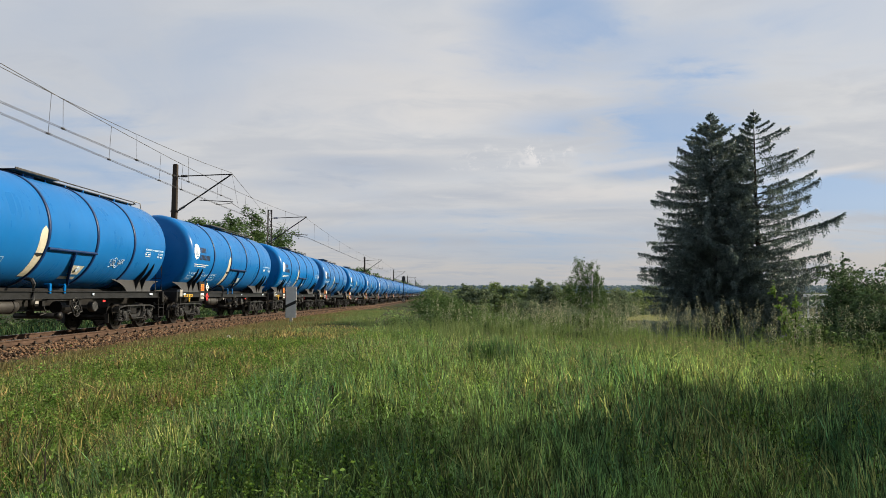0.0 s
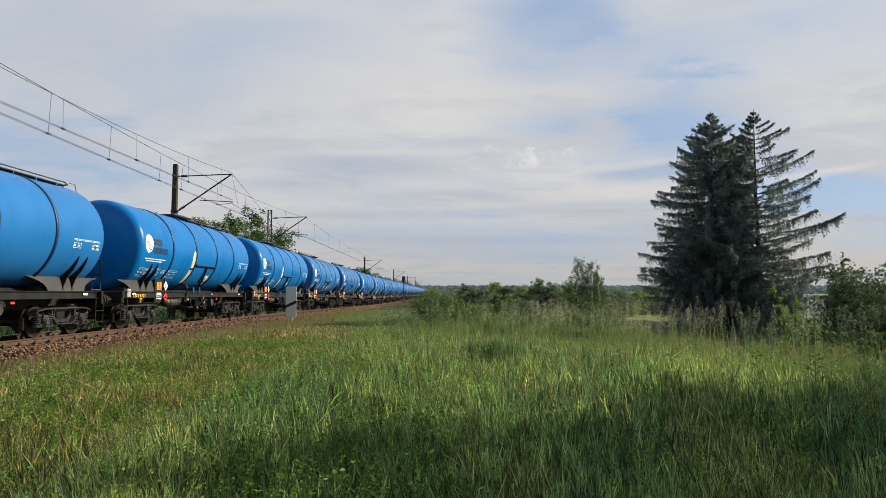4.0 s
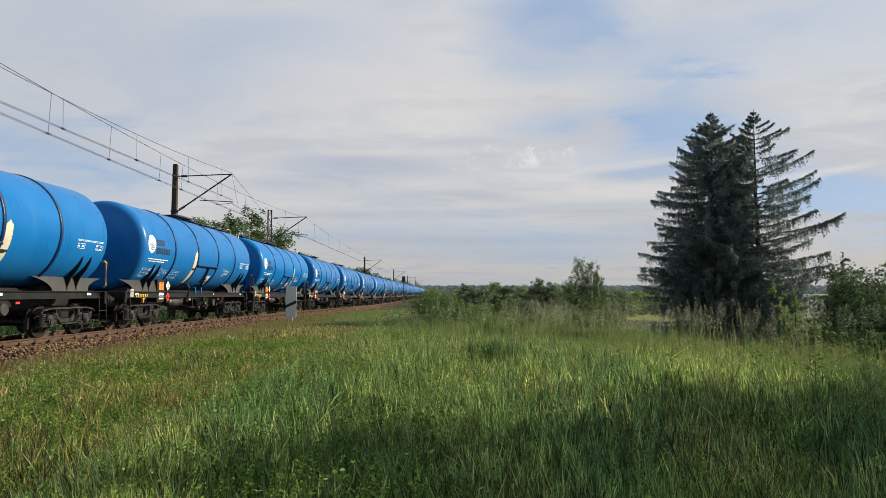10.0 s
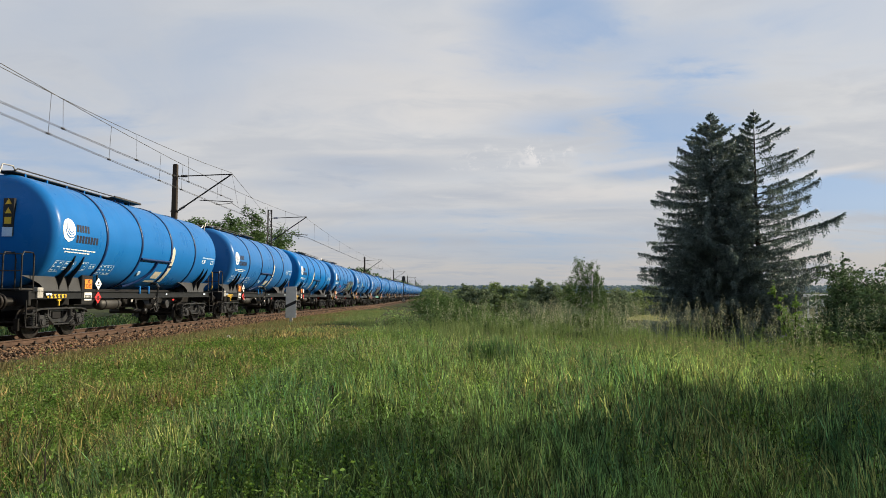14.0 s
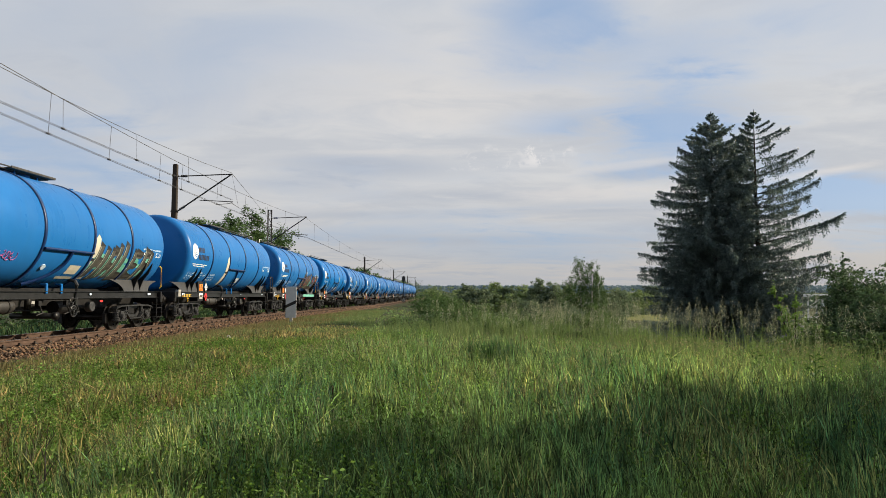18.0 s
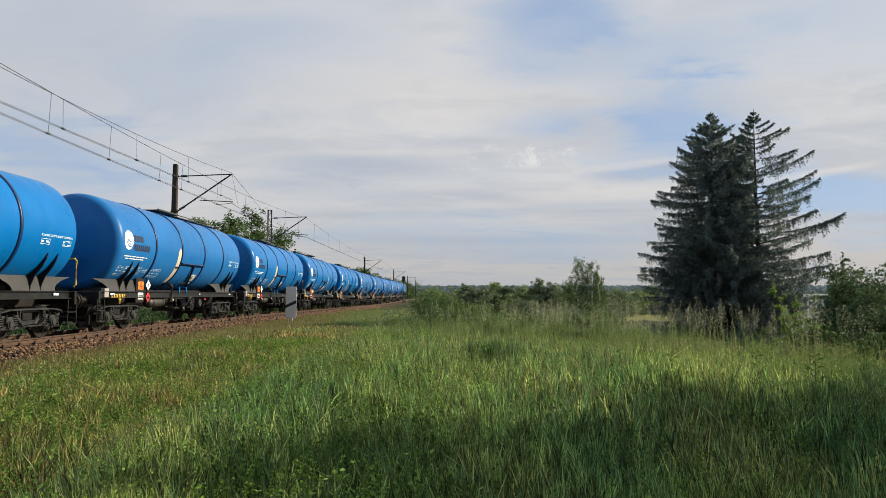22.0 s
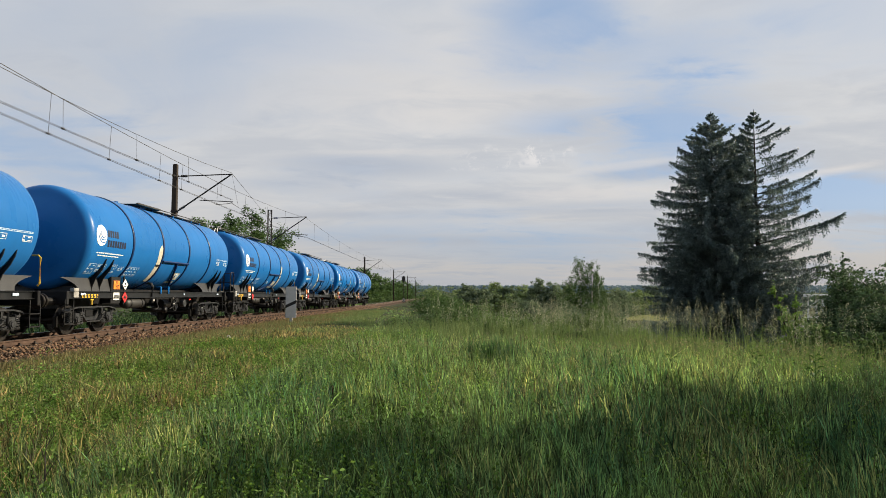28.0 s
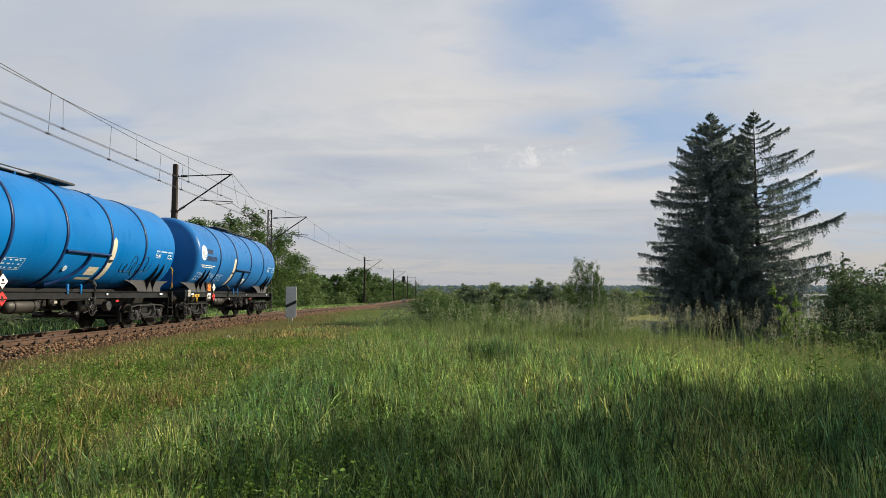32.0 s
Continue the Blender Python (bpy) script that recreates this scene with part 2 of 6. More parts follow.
YELLOW = surface("yellow_paint", (0.60, 0.36, 0.02), (0.68, 0.43, 0.04), 6, 0.5, dirt=(0.2, 0.13, 0.05, 0.4))
CREAM = surface("cream_film", (0.44, 0.42, 0.345), (0.53, 0.51, 0.43), 3, 0.5, bump=0.02)
WHITE = surface("white_film", (0.74, 0.75, 0.74), (0.84, 0.84, 0.82), 5, 0.5, bump=0.02, dirt=(0.45, 0.45, 0.42, 0.3))
FAINT = surface("faded_white_marking", (0.42, 0.56, 0.72), (0.55, 0.66, 0.78), 12, 0.5, bump=0.02)
NAVY = surface("navy_lettering", (0.003, 0.006, 0.020), (0.004, 0.008, 0.028), 5, 0.6, bump=0.02)
ORANGE = surface("orange_placard", (0.80, 0.21, 0.02), (0.86, 0.26, 0.035), 6, 0.5, bump=0.02, dirt=(0.4, 0.12, 0.03, 0.4))
RED = surface("red_placard", (0.62, 0.025, 0.03), (0.70, 0.04, 0.04), 6, 0.45, bump=0.02)
INK = surface("black_print", (0.012, 0.012, 0.012), (0.025, 0.025, 0.025), 9, 0.5, bump=0.0)
AIR_TANK = surface("grey_air_tank", (0.020, 0.020, 0.021), (0.040, 0.039, 0.038), 4, 0.5, 0.1, 0.1, 40, (0.05, 0.043, 0.036, 0.4))
RAIL = surface("rusty_rail", (0.056, 0.036, 0.028), (0.105, 0.070, 0.054), 4, 0.75, 0.2, 0.2, 40, (0.07, 0.045, 0.03, 0.5))
RAIL_TOP = surface("polished_rail_head", (0.22, 0.20, 0.18), (0.34, 0.31, 0.29), 3, 0.35, 0.9, 0.05, 40)
SLEEPER = surface("sleeper_concrete", (0.065, 0.048, 0.036), (0.11, 0.085, 0.065), 3, 0.9, 0, 0.3, 40, (0.14, 0.09, 0.06, 0.6), 0.2)
CLIP = surface("dark_fastening", (0.02, 0.017, 0.015), (0.05, 0.04, 0.035), 10, 0.6, 0.3)
POLE = surface("weathered_concrete_pole", (0.024, 0.020, 0.018), (0.052, 0.043, 0.037), 1.6, 0.9, 0, 0.3, 30, (0.06, 0.05, 0.045, 0.6), stretch=(1, 1, 0.3))
DARK_STEEL = surface("dark_mast_steel", (0.02, 0.02, 0.022), (0.05, 0.045, 0.042), 3, 0.6, 0.4, 0.15)
WIRE = surface("oxidised_wire", (0.05, 0.05, 0.052), (0.08, 0.075, 0.07), 4, 0.6, 0.5, 0.0)
BOARD = surface("grey_white_board", (0.42, 0.43, 0.43), (0.52, 0.52, 0.52), 2, 0.6, 0, 0.06, 30, (0.26, 0.27, 0.26, 0.4))
BARK = surface("bark", (0.026, 0.023, 0.020), (0.062, 0.053, 0.044), 5, 0.95, 0, 0.6, 25, stretch=(1, 1, 0.25))
BIRCH_BARK = surface("birch_bark", (0.34, 0.33, 0.30), (0.50, 0.48, 0.45), 3, 0.85, 0, 0.2, 20, (0.06, 0.055, 0.05, 0.8), stretch=(0.5, 0.5, 2))
PALE_METAL = surface("white_coated_steel", (0.62, 0.64, 0.66), (0.74, 0.75, 0.76), 2, 0.5, 0.1)
STONE = surface("pale_stone", (0.30, 0.295, 0.28), (0.42, 0.41, 0.39), 6, 0.9, 0, 0.4, 30)

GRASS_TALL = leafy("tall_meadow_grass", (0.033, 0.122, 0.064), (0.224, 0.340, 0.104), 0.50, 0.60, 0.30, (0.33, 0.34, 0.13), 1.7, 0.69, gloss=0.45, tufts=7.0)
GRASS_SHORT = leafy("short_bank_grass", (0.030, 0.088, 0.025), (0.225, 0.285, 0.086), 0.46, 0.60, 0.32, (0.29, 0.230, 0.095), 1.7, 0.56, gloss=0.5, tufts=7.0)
DRY = leafy("dry_verge_grass", (0.12, 0.112, 0.05), (0.21, 0.175, 0.085), 0.25, 0.7, 0.6)
STEMS = leafy("green_seed_stems", (0.10, 0.165, 0.060), (0.20, 0.255, 0.105), 0.3, 0.6, 0.5)
PANICLE = leafy("grass_panicle_husks", (0.15, 0.15, 0.085), (0.30, 0.27, 0.16), 0.35, 0.7, 0.5, None, 1.2)
PLUME = leafy("dry_grass_plumes", (0.24, 0.265, 0.20), (0.40, 0.415, 0.33), 0.36, 0.7, 0.5, None, 0.9)
CLOVER = leafy("clover_leaves", (0.066, 0.165, 0.034), (0.200, 0.310, 0.070), 0.46, 0.6, 0.9, None, 1.2)
WEED = leafy("weed_leaves", (0.035, 0.095, 0.02), (0.075, 0.15, 0.03), 0.3, 0.5, 0.8)
NEEDLES = leafy("spruce_needles", (0.072, 0.112, 0.124), (0.118, 0.162, 0.160), 0.38, 0.5, 0.5, None, 0.9, gloss=0.45)
LEAF_BIRCH = leafy("birch_leaves", (0.040, 0.088, 0.034), (0.096, 0.150, 0.056), 0.34, 0.7, 0.4, None, 0.9)
LEAF_DARK = leafy("alder_leaves", (0.034, 0.080, 0.028), (0.092, 0.150, 0.050), 0.34, 0.7, 0.25, None, 0.9)
LEAF_LIGHT = leafy("willow_leaves", (0.056, 0.112, 0.040), (0.14, 0.21, 0.078), 0.32, 0.6, 0.4, None, 1.0)
# Valley leaves with distance haze in their colour: a blue-grey and a yellower tone.
LEAF_VALLEY_HAZED = leafy("hazed_valley_leaves", (0.078, 0.122, 0.088), (0.180, 0.232, 0.140), 0.38, 0.7, 0.12, None, 1.0)
LEAF_MEADOW = leafy("pale_hazed_leaves", (0.098, 0.158, 0.076), (0.215, 0.285, 0.130), 0.40, 0.7, 0.12, None, 1.0)
LEAF_HEDGE = leafy("bank_edge_leaves", (0.040, 0.080, 0.040), (0.092, 0.142, 0.068), 0.30, 0.65, 0.3, None, 0.9)
SAPLING = leafy("sapling_leaves", (0.085, 0.175, 0.040), (0.150, 0.260, 0.062), 0.45, 0.6, 0.5)
# Far belts of wood: lightened and blued, haze as part of the base colour.
LEAF_FAR_HAZED = leafy("hazed_far_leaves", (0.066, 0.106, 0.092), (0.115, 0.160, 0.130), 0.3, 0.7, 0.03)
# Ridge wood colour: the blue of distance haze is painted in.
LEAF_HAZE_BLUE = leafy("hazed_ridge_wood", (0.115, 0.175, 0.245), (0.135, 0.20, 0.275), 0.3, 0.8, 0.01, None, 0.2)


# ---- mesh helpers ----
def part(name, bm, material, parent=None, label="", flat=True):
    """Links a bmesh as one mesh object, under a thing or part where parent is given."""
    me = bpy.data.meshes.new(name)
    bm.to_mesh(me)
    bm.free()
    if not flat:
        me.shade_smooth()
    for m in material if isinstance(material, (list, tuple)) else (material,):
        me.materials.append(m)
    ob = new(name, me)
    if parent is not None:
        ob.parent = parent
    if label:
        tagged(ob, label)
    return ob


def thing(name, m, label, category, group="", kind=""):
    ob = new(name)
    ob.matrix_world = m
    return tagged(ob, label, category, group, kind)


def soup(name, verts, tris, material, parent=None, smooth_faces=False):
    """One mesh from arrays of points and triangles."""
    me = bpy.data.meshes.new(name)
    v, f = np.asarray(verts, np.float32), np.asarray(tris, np.int32)
    me.vertices.add(len(v))
    me.vertices.foreach_set("co", v.ravel())
    me.loops.add(f.size)
    me.loops.foreach_set("vertex_index", f.ravel())
    me.polygons.add(len(f))
    me.polygons.foreach_set("loop_start", np.arange(len(f), dtype=np.int32) * 3)
    if smooth_faces:
        me.polygons.foreach_set("use_smooth", np.ones(len(f), bool))
    me.update(calc_edges=True)
    me.materials.append(material)
    ob = new(name, me)
    if parent is not None:
        ob.parent = parent
    return ob


def bevel(bm, width, segments=1):
    if width:
        bmesh.ops.bevel(bm, geom=bm.edges[:], offset=width, segments=segments, affect="EDGES", clamp_overlap=True)
    return bm


def box(bm, cx, cy, cz, sx, sy, sz, turn=None):
    m = Matrix.Translation((cx, cy, cz)) @ (turn or Matrix.Identity(4)) @ Matrix.Diagonal((sx, sy, sz, 1))
    bmesh.ops.create_cube(bm, size=1, matrix=m)
    return bm


def rod(bm, a, b, r, r2=None, seg=8):
    a, b = Vector(a), Vector(b)
    d = b - a
    m = Matrix.Translation((a + b) / 2) @ d.to_track_quat("Z", "Y").to_matrix().to_4x4()
    bmesh.ops.create_cone(bm, cap_ends=True, segments=seg, radius1=r, radius2=r if r2 is None else r2, depth=d.length, matrix=m)
    return bm


def tube(bm, pts, r, seg=6):
    """A bent tube through points: one connected skin."""
    pts = [Vector(p) for p in pts]
    rings = []
    for i, p in enumerate(pts):
        d = (pts[min(i + 1, len(pts) - 1)] - pts[max(i - 1, 0)]).normalized()
        q = d.to_track_quat("Z", "Y")
        rr = r[i] if isinstance(r, (list, tuple)) else r
        rings.append([bm.verts.new(p + q @ Vector((rr * math.cos(2 * math.pi * k / seg), rr * math.sin(2 * math.pi * k / seg), 0))) for k in range(seg)])
    for a, b in zip(rings, rings[1:]):
        for k in range(seg):
            bm.faces.new((a[k], a[(k + 1) % seg], b[(k + 1) % seg], b[k]))
    bm.faces.new(rings[0][::-1])
    bm.faces.new(rings[-1])
    return bm


def lathe_y(bm, profile, seg=48, cx=0.0, cz=0.0):
    """Turns a profile of (y, radius) round an axis along y."""
    rings = []
    for y, r in profile:
        if r < 1e-4:
            rings.append([bm.verts.new((cx, y, cz))])
        else:
            rings.append([bm.verts.new((cx + r * math.cos(2 * math.pi * k / seg), y, cz + r * math.sin(2 * math.pi * k / seg))) for k in range(seg)])
    for a, b in zip(rings, rings[1:]):
        for k in range(seg):
            j = (k + 1) % seg
            if len(a) == 1:
                bm.faces.new((a[0], b[k], b[j]))
            elif len(b) == 1:
                bm.faces.new((a[j], a[k], b[0]))
            else:
                bm.faces.new((a[j], a[k], b[k], b[j]))
    bmesh.ops.recalc_face_normals(bm, faces=bm.faces[:])
    return bm


def extrude_yz(bm, outline, x0, x1):
    """A plate of the (y, z) outline, from x0 to x1."""
    a = [bm.verts.new((x0, y, z)) for y, z in outline]
    b = [bm.verts.new((x1, y, z)) for y, z in outline]
    n = len(a)
    bm.faces.new(a)
    bm.faces.new(b[::-1])
    for k in range(n):
        bm.faces.new((a[k], b[k], b[(k + 1) % n], a[(k + 1) % n]))
    bmesh.ops.recalc_face_normals(bm, faces=bm.faces[:])
    return bm


def B():
    return bmesh.new()


def lettering(name, text, size, m, material, parent):
    """Flat characters in the built-in font, as a thin mesh; m: their place, reading along x with z up."""
    cu = bpy.data.curves.new(name, "FONT")
    cu.body, cu.size, cu.extrude, cu.align_x, cu.align_y, cu.resolution_u = text, size, 0.002, "CENTER", "CENTER", 2
    tmp = new(name, cu)
    me = bpy.data.meshes.new_from_object(tmp.evaluated_get(bpy.context.evaluated_depsgraph_get()))
    bpy.data.objects.remove(tmp)
    me.transform(m @ Matrix.Rotation(radians(90), 4, "X"))
    me.materials.clear()
    me.materials.append(material)
    ob = new(name, me)
    ob.parent = parent
    return ob


# ---- ground ----
def crest_x(y):
    """Where the level bank ends and the slope to the valley begins."""
    ys = (-60, 2, 12, 18, 21, 24, 27, 34, 50, 80, 150, 400)
    xs = (16, 11.5, 8.8, 6.4, 4.3, 2.4, 0.2, -2.3, -4.2, -6.0, -7.4, -7.8)
    return float(np.interp(y, ys, xs))


def tall_edge(y):
    """x of the line where the mown bank meets the tall meadow."""
    return np.interp(y, (2, 5, 8, 12, 20, 27, 40, 70, 150), (-2.5, -2.55, -2.6, -2.7, -3.0, -3.4, -4.6, -6.8, -8.6))


def ground_z(x, y):
    rz = rail_z(y)
    lie = noise.noise((x * 0.14, y * 0.14, 0.3)) * 0.10 + noise.noise((x * 0.5, y * 0.5, 2.3)) * 0.03
    if x > TRACK_X:
        z = rz - 0.34 + lie * smooth(x, TRACK_X + 2.2, TRACK_X + 5)
        z -= 0.36 * smooth(TRACK_X + 1.9 - x, 0, 0.8)
        e = tall_edge(y)
        z += 0.14 * (1 - smooth(y, 9, 19)) * smooth(x, e - 0.2, e + 0.4) - 0.10 * math.exp(-((x - e + 0.45) / 0.42) ** 2)
        over = x - crest_x(y)
        if over > 0:
            depth = 5.2 + rz + noise.noise((x * 0.012, y * 0.012, 7.7)) * 0.8
            z -= depth * (1 - math.exp(-(over / 11.0) ** 1.5)) if over < 60 else depth
    else:
        z = rz - 0.34 + lie * 0.8 - 0.36 * smooth(x, TRACK_X - 2.7, TRACK_X - 1.9)
        z -= 0.4 * smooth(TRACK_X - 3.5 - x, 0, 6)
    far = math.hypot(x, y)
    z += 9.0 * smooth(far, 700, 2600)
    return z


def axis_steps(spans):
    out = []
    for a, b, step in spans:
        out += list(np.arange(a, b, step))
    return out + [spans[-1][1]]


GROUND_MAT = surface("earth_and_thatch", (0.014, 0.024, 0.008), (0.034, 0.042, 0.014), 0.9, 0.95, 0, 0.5, 9, (0.050, 0.042, 0.022, 0.5))


def build_ground():
    xs = axis_steps(((-3200, -400, 350), (-400, -60, 34), (-60, -20, 4), (-20, 22, 0.42), (22, 60, 3.8), (60, 400, 34), (400, 3200, 350)))
    ys = axis_steps(((-600, -60, 90), (-60, -4, 7), (-4, 60, 0.8), (60, 140, 4), (140, 420, 20), (420, 3600, 265)))
    v = [(x, y, ground_z(x, y)) for y in ys for x in xs]
    nx, f = len(xs), []
    for j in range(len(ys) - 1):
        for i in range(nx - 1):
            a = j * nx + i
            f += [(a, a + 1, a + nx + 1), (a, a + nx + 1, a + nx)]
    ob = soup("ground", v, f, GROUND_MAT, smooth_faces=True)
    tagged(ob, "grassy bank falling to a green valley", "ground", kind="structure")


build_ground()

# ---- the track ----
PROFILE_YS = [y for y in axis_steps(((-40, 20, 10), (20, 330, 6)))]


def sweep(bm, section, cx, lift=0.0):
    """Sweeps a closed (x, z) section along the track."""
    rows = [[bm.verts.new((cx + x, y, rail_z(y) + z + lift)) for x, z in section] for y in PROFILE_YS]
    n = len(section)
    for a, b in zip(rows, rows[1:]):
        for k in range(n):
            bm.faces.new((a[k], a[(k + 1) % n], b[(k + 1) % n], b[k]))
    bm.faces.new(rows[0][::-1])
    bm.faces.new(rows[-1])
    bmesh.ops.recalc_face_normals(bm, faces=bm.faces[:])
    return bm


track = thing("railway_track", pose(0, 0, 0), "straight single track of rusty rails on concrete sleepers", "railway", kind="structure")
FOOT = ((-0.075, -0.172), (0.075, -0.172), (0.075, -0.158), (0.012, -0.145), (0.010, -0.05), (0.036, -0.04), (0.036, -0.008), (0.030, -0.004),
        (-0.030, -0.004), (-0.036, -0.008), (-0.036, -0.04), (-0.010, -0.05), (-0.012, -0.145), (-0.075, -0.158))
for side in (-1, 1):
    rail = part("rail", sweep(B(), FOOT, TRACK_X + side * 0.753), RAIL, track)
    part("running_surface", sweep(B(), ((-0.029, -0.004), (0.029, -0.004), (0.024, 0.0), (-0.024, 0.0)), TRACK_X + side * 0.753, 0.002), RAIL_TOP, rail)

BALLAST = surface("brown_ballast", (0.030, 0.020, 0.014), (0.075, 0.050, 0.036), 9, 0.95, 0, 0.8, 22, (0.08, 0.05, 0.038, 0.6))
bed = part("ballast_bed", sweep(B(), ((-2.75, -0.62), (2.75, -0.62), (1.95, -0.27), (1.75, -0.235), (-1.75, -0.235), (-1.95, -0.27)), TRACK_X), BALLAST)
tagged(bed, "bed of brown crushed stone under the track", "ballast", kind="structure")


def stones():
    """Crushed stones strewn over the shoulder and between the sleepers, as small broken lumps."""
    rng = np.random.default_rng(3)
    n = 38000
    y = 8 + 92 * rng.random(n) ** 1.7
    u = rng.random(n)
    x = np.where(u < 0.74, 0.85 + 2.3 * rng.random(n), np.where(u < 0.9, -0.68 + 1.36 * rng.random(n), -0.85 - 1.3 * rng.random(n)))
    ax = np.abs(x)
    z = np.where(ax < 1.75, -0.235, np.where(ax < 1.95, -0.235 - (ax - 1.75) * 0.175, -0.27 - (ax - 1.95) * 0.4375))
    z = z + np.array([rail_z(v) for v in y])
    base = np.array([(1, 0, 0), (0, 1, 0), (-1, 0, 0), (0, -1, 0), (0, 0, 1), (0, 0, -1)], float)
    tri = np.array([(0, 1, 4), (1, 2, 4), (2, 3, 4), (3, 0, 4), (1, 0, 5), (2, 1, 5), (3, 2, 5), (0, 3, 5)])
    size = 0.018 + 0.032 * rng.random(n) + 0.0004 * y
    pts = base[None] * (0.7 + 0.6 * rng.random((n, 6, 3))) + 0.35 * (rng.random((n, 6, 3)) - 0.5)
    a = rng.random(n) * 6.283
    c, s = np.cos(a), np.sin(a)
    pts = np.stack((pts[..., 0] * c[:, None] - pts[..., 1] * s[:, None], pts[..., 0] * s[:, None] + pts[..., 1] * c[:, None], pts[..., 2] * 0.8), -1)
    pts = pts * size[:, None, None] + np.stack((x + TRACK_X, y, z + 0.3 * size + 0.04 * rng.random(n) * (ax > 0.85)), -1)[:, None]
    f = tri[None] + 6 * np.arange(n)[:, None, None]
    m = bpy.data.materials.new("broken_stone")
    m.use_nodes = True
    k = Nodes(m.node_tree)
    r = k.add("ShaderNodeNewGeometry").outputs["Random Per Island"]
    col = k.mix(k.ramp(r, 0.0, 1.0), rgb(0.012, 0.007, 0.004), rgb(0.165, 0.092, 0.050))
    col = k.mix(k.math("GREATER_THAN", k.math("FRACT", k.math("MULTIPLY", r, 13.7)), 0.87), col, rgb(0.20, 0.135, 0.080))
    p = k.add("ShaderNodeBsdfPrincipled", {"Base Color": col, "Roughness": 0.9})
    k.tree.links.new(p.outputs[0], k.add("ShaderNodeOutputMaterial").inputs[0])
    tagged(soup("ballast_stones", pts.reshape(-1, 3), f.reshape(-1, 3), m), "loose brown crushed stones on the track shoulder", "ballast", kind="stuff")


stones()


# ---- tank wagons ----
R, ZC = 1.66, 3.06            # tank radius and axis height
HALF = 5.95                   # half of the straight shell


def on_tank(y, arc, lift=0.004):
    """A point on the side of the tank that faces the camera: arc metres above the axis along the skin."""
    a = arc / R
    return ((R + lift) * math.cos(a), y, ZC + (R + lift) * math.sin(a))


def patch(bm, outline, lift=0.004, step=0.12):
    """A thin film on the tank's side, of an outline in (y, arc), cut into strips that follow the curve."""
    lo, hi = min(p[1] for p in outline), max(p[1] for p in outline)
    n = max(1, int((hi - lo) / step))
    ts = [lo + (hi - lo) * i / n for i in range(n + 1)]

    def cut(v):
        hits = []
        for (y0, a0), (y1, a1) in zip(outline, outline[1:] + outline[:1]):
            if a0 != a1 and min(a0, a1) <= v <= max(a0, a1):
                hits.append(y0 + (y1 - y0) * (v - a0) / (a1 - a0))
            elif a0 == a1 == v:
                hits += [y0, y1]
        return min(hits), max(hits)
    prev = None
    for t in ts:
        y0, y1 = cut(clamp(t, lo + 1e-5, hi - 1e-5))
        row = (bm.verts.new(on_tank(y0, t, lift)), bm.verts.new(on_tank(y1, t, lift)))
        if prev:
            bm.faces.new((prev[0], prev[1], row[1], row[0]))
        prev = row
    return bm


def rect(y0, y1, a0, a1):
    return [(y0, a0), (y1, a0), (y1, a1), (y0, a1)]


def tank_shell():
    bm = B()
    head = []
    for k in range(9):
        u = k / 8 * math.pi / 2
        head.append((HALF + 0.30 * math.sin(u), R - 0.30 + 0.30 * math.cos(u)))
    for k in range(1, 8):
        v = 1 - k / 7
        head.append((HALF + 0.30 + 0.26 * (1 - v * v), (R - 0.30) * v))
    prof = [(-y, r) for y, r in head[::-1]] + [(-3.55, R), (-1.2, R), (1.25, R), (3.6, R)] + head
    return lathe_y(bm, prof, 64, 0, ZC)


def tank_band(y):
    return lathe_y(B(), [(y - 0.05, R - 0.01), (y - 0.05, R + 0.028), (y + 0.05, R + 0.028), (y + 0.05, R - 0.01)], 56, 0, ZC)


def wheelset():
    bm = B()
    prof = [(0.0, 0.0), (0.0, 0.17), (0.02, 0.19), (0.035, 0.36), (0.0, 0.385), (0.0, 0.455), (0.095, 0.46), (0.10, 0.46), (0.13, 0.487), (0.135, 0.487), (0.14, 0.40), (0.10, 0.36), (0.10, 0.18), (0.14, 0.16), (0.14, 0.0)]
    for s in (-1, 1):
        w = bmesh.new()
        lathe_y(w, prof, 24)
        turn = Matrix.Translation((s * 0.82, 0, 0)) @ Matrix.Rotation(radians(90 * s), 4, "Z")
        bmesh.ops.transform(w, matrix=turn, verts=w.verts[:])
        me = bpy.data.meshes.new("wheel_tmp")
        w.to_mesh(me)
        w.free()
        bm.from_mesh(me)
        bpy.data.meshes.remove(me)
    rod(bm, (-0.75, 0, 0), (0.75, 0, 0), 0.085, seg=12)
    # balance marks on the disc, so that the turning shows
    for s in (-1, 1):
        for a in (0, 120, 240):
            u = radians(a)
            box(bm, s * 0.815, 0.27 * math.cos(u), 0.27 * math.sin(u), 0.05, 0.05, 0.05)
    bmesh.ops.recalc_face_normals(bm, faces=bm.faces[:])
    return bm


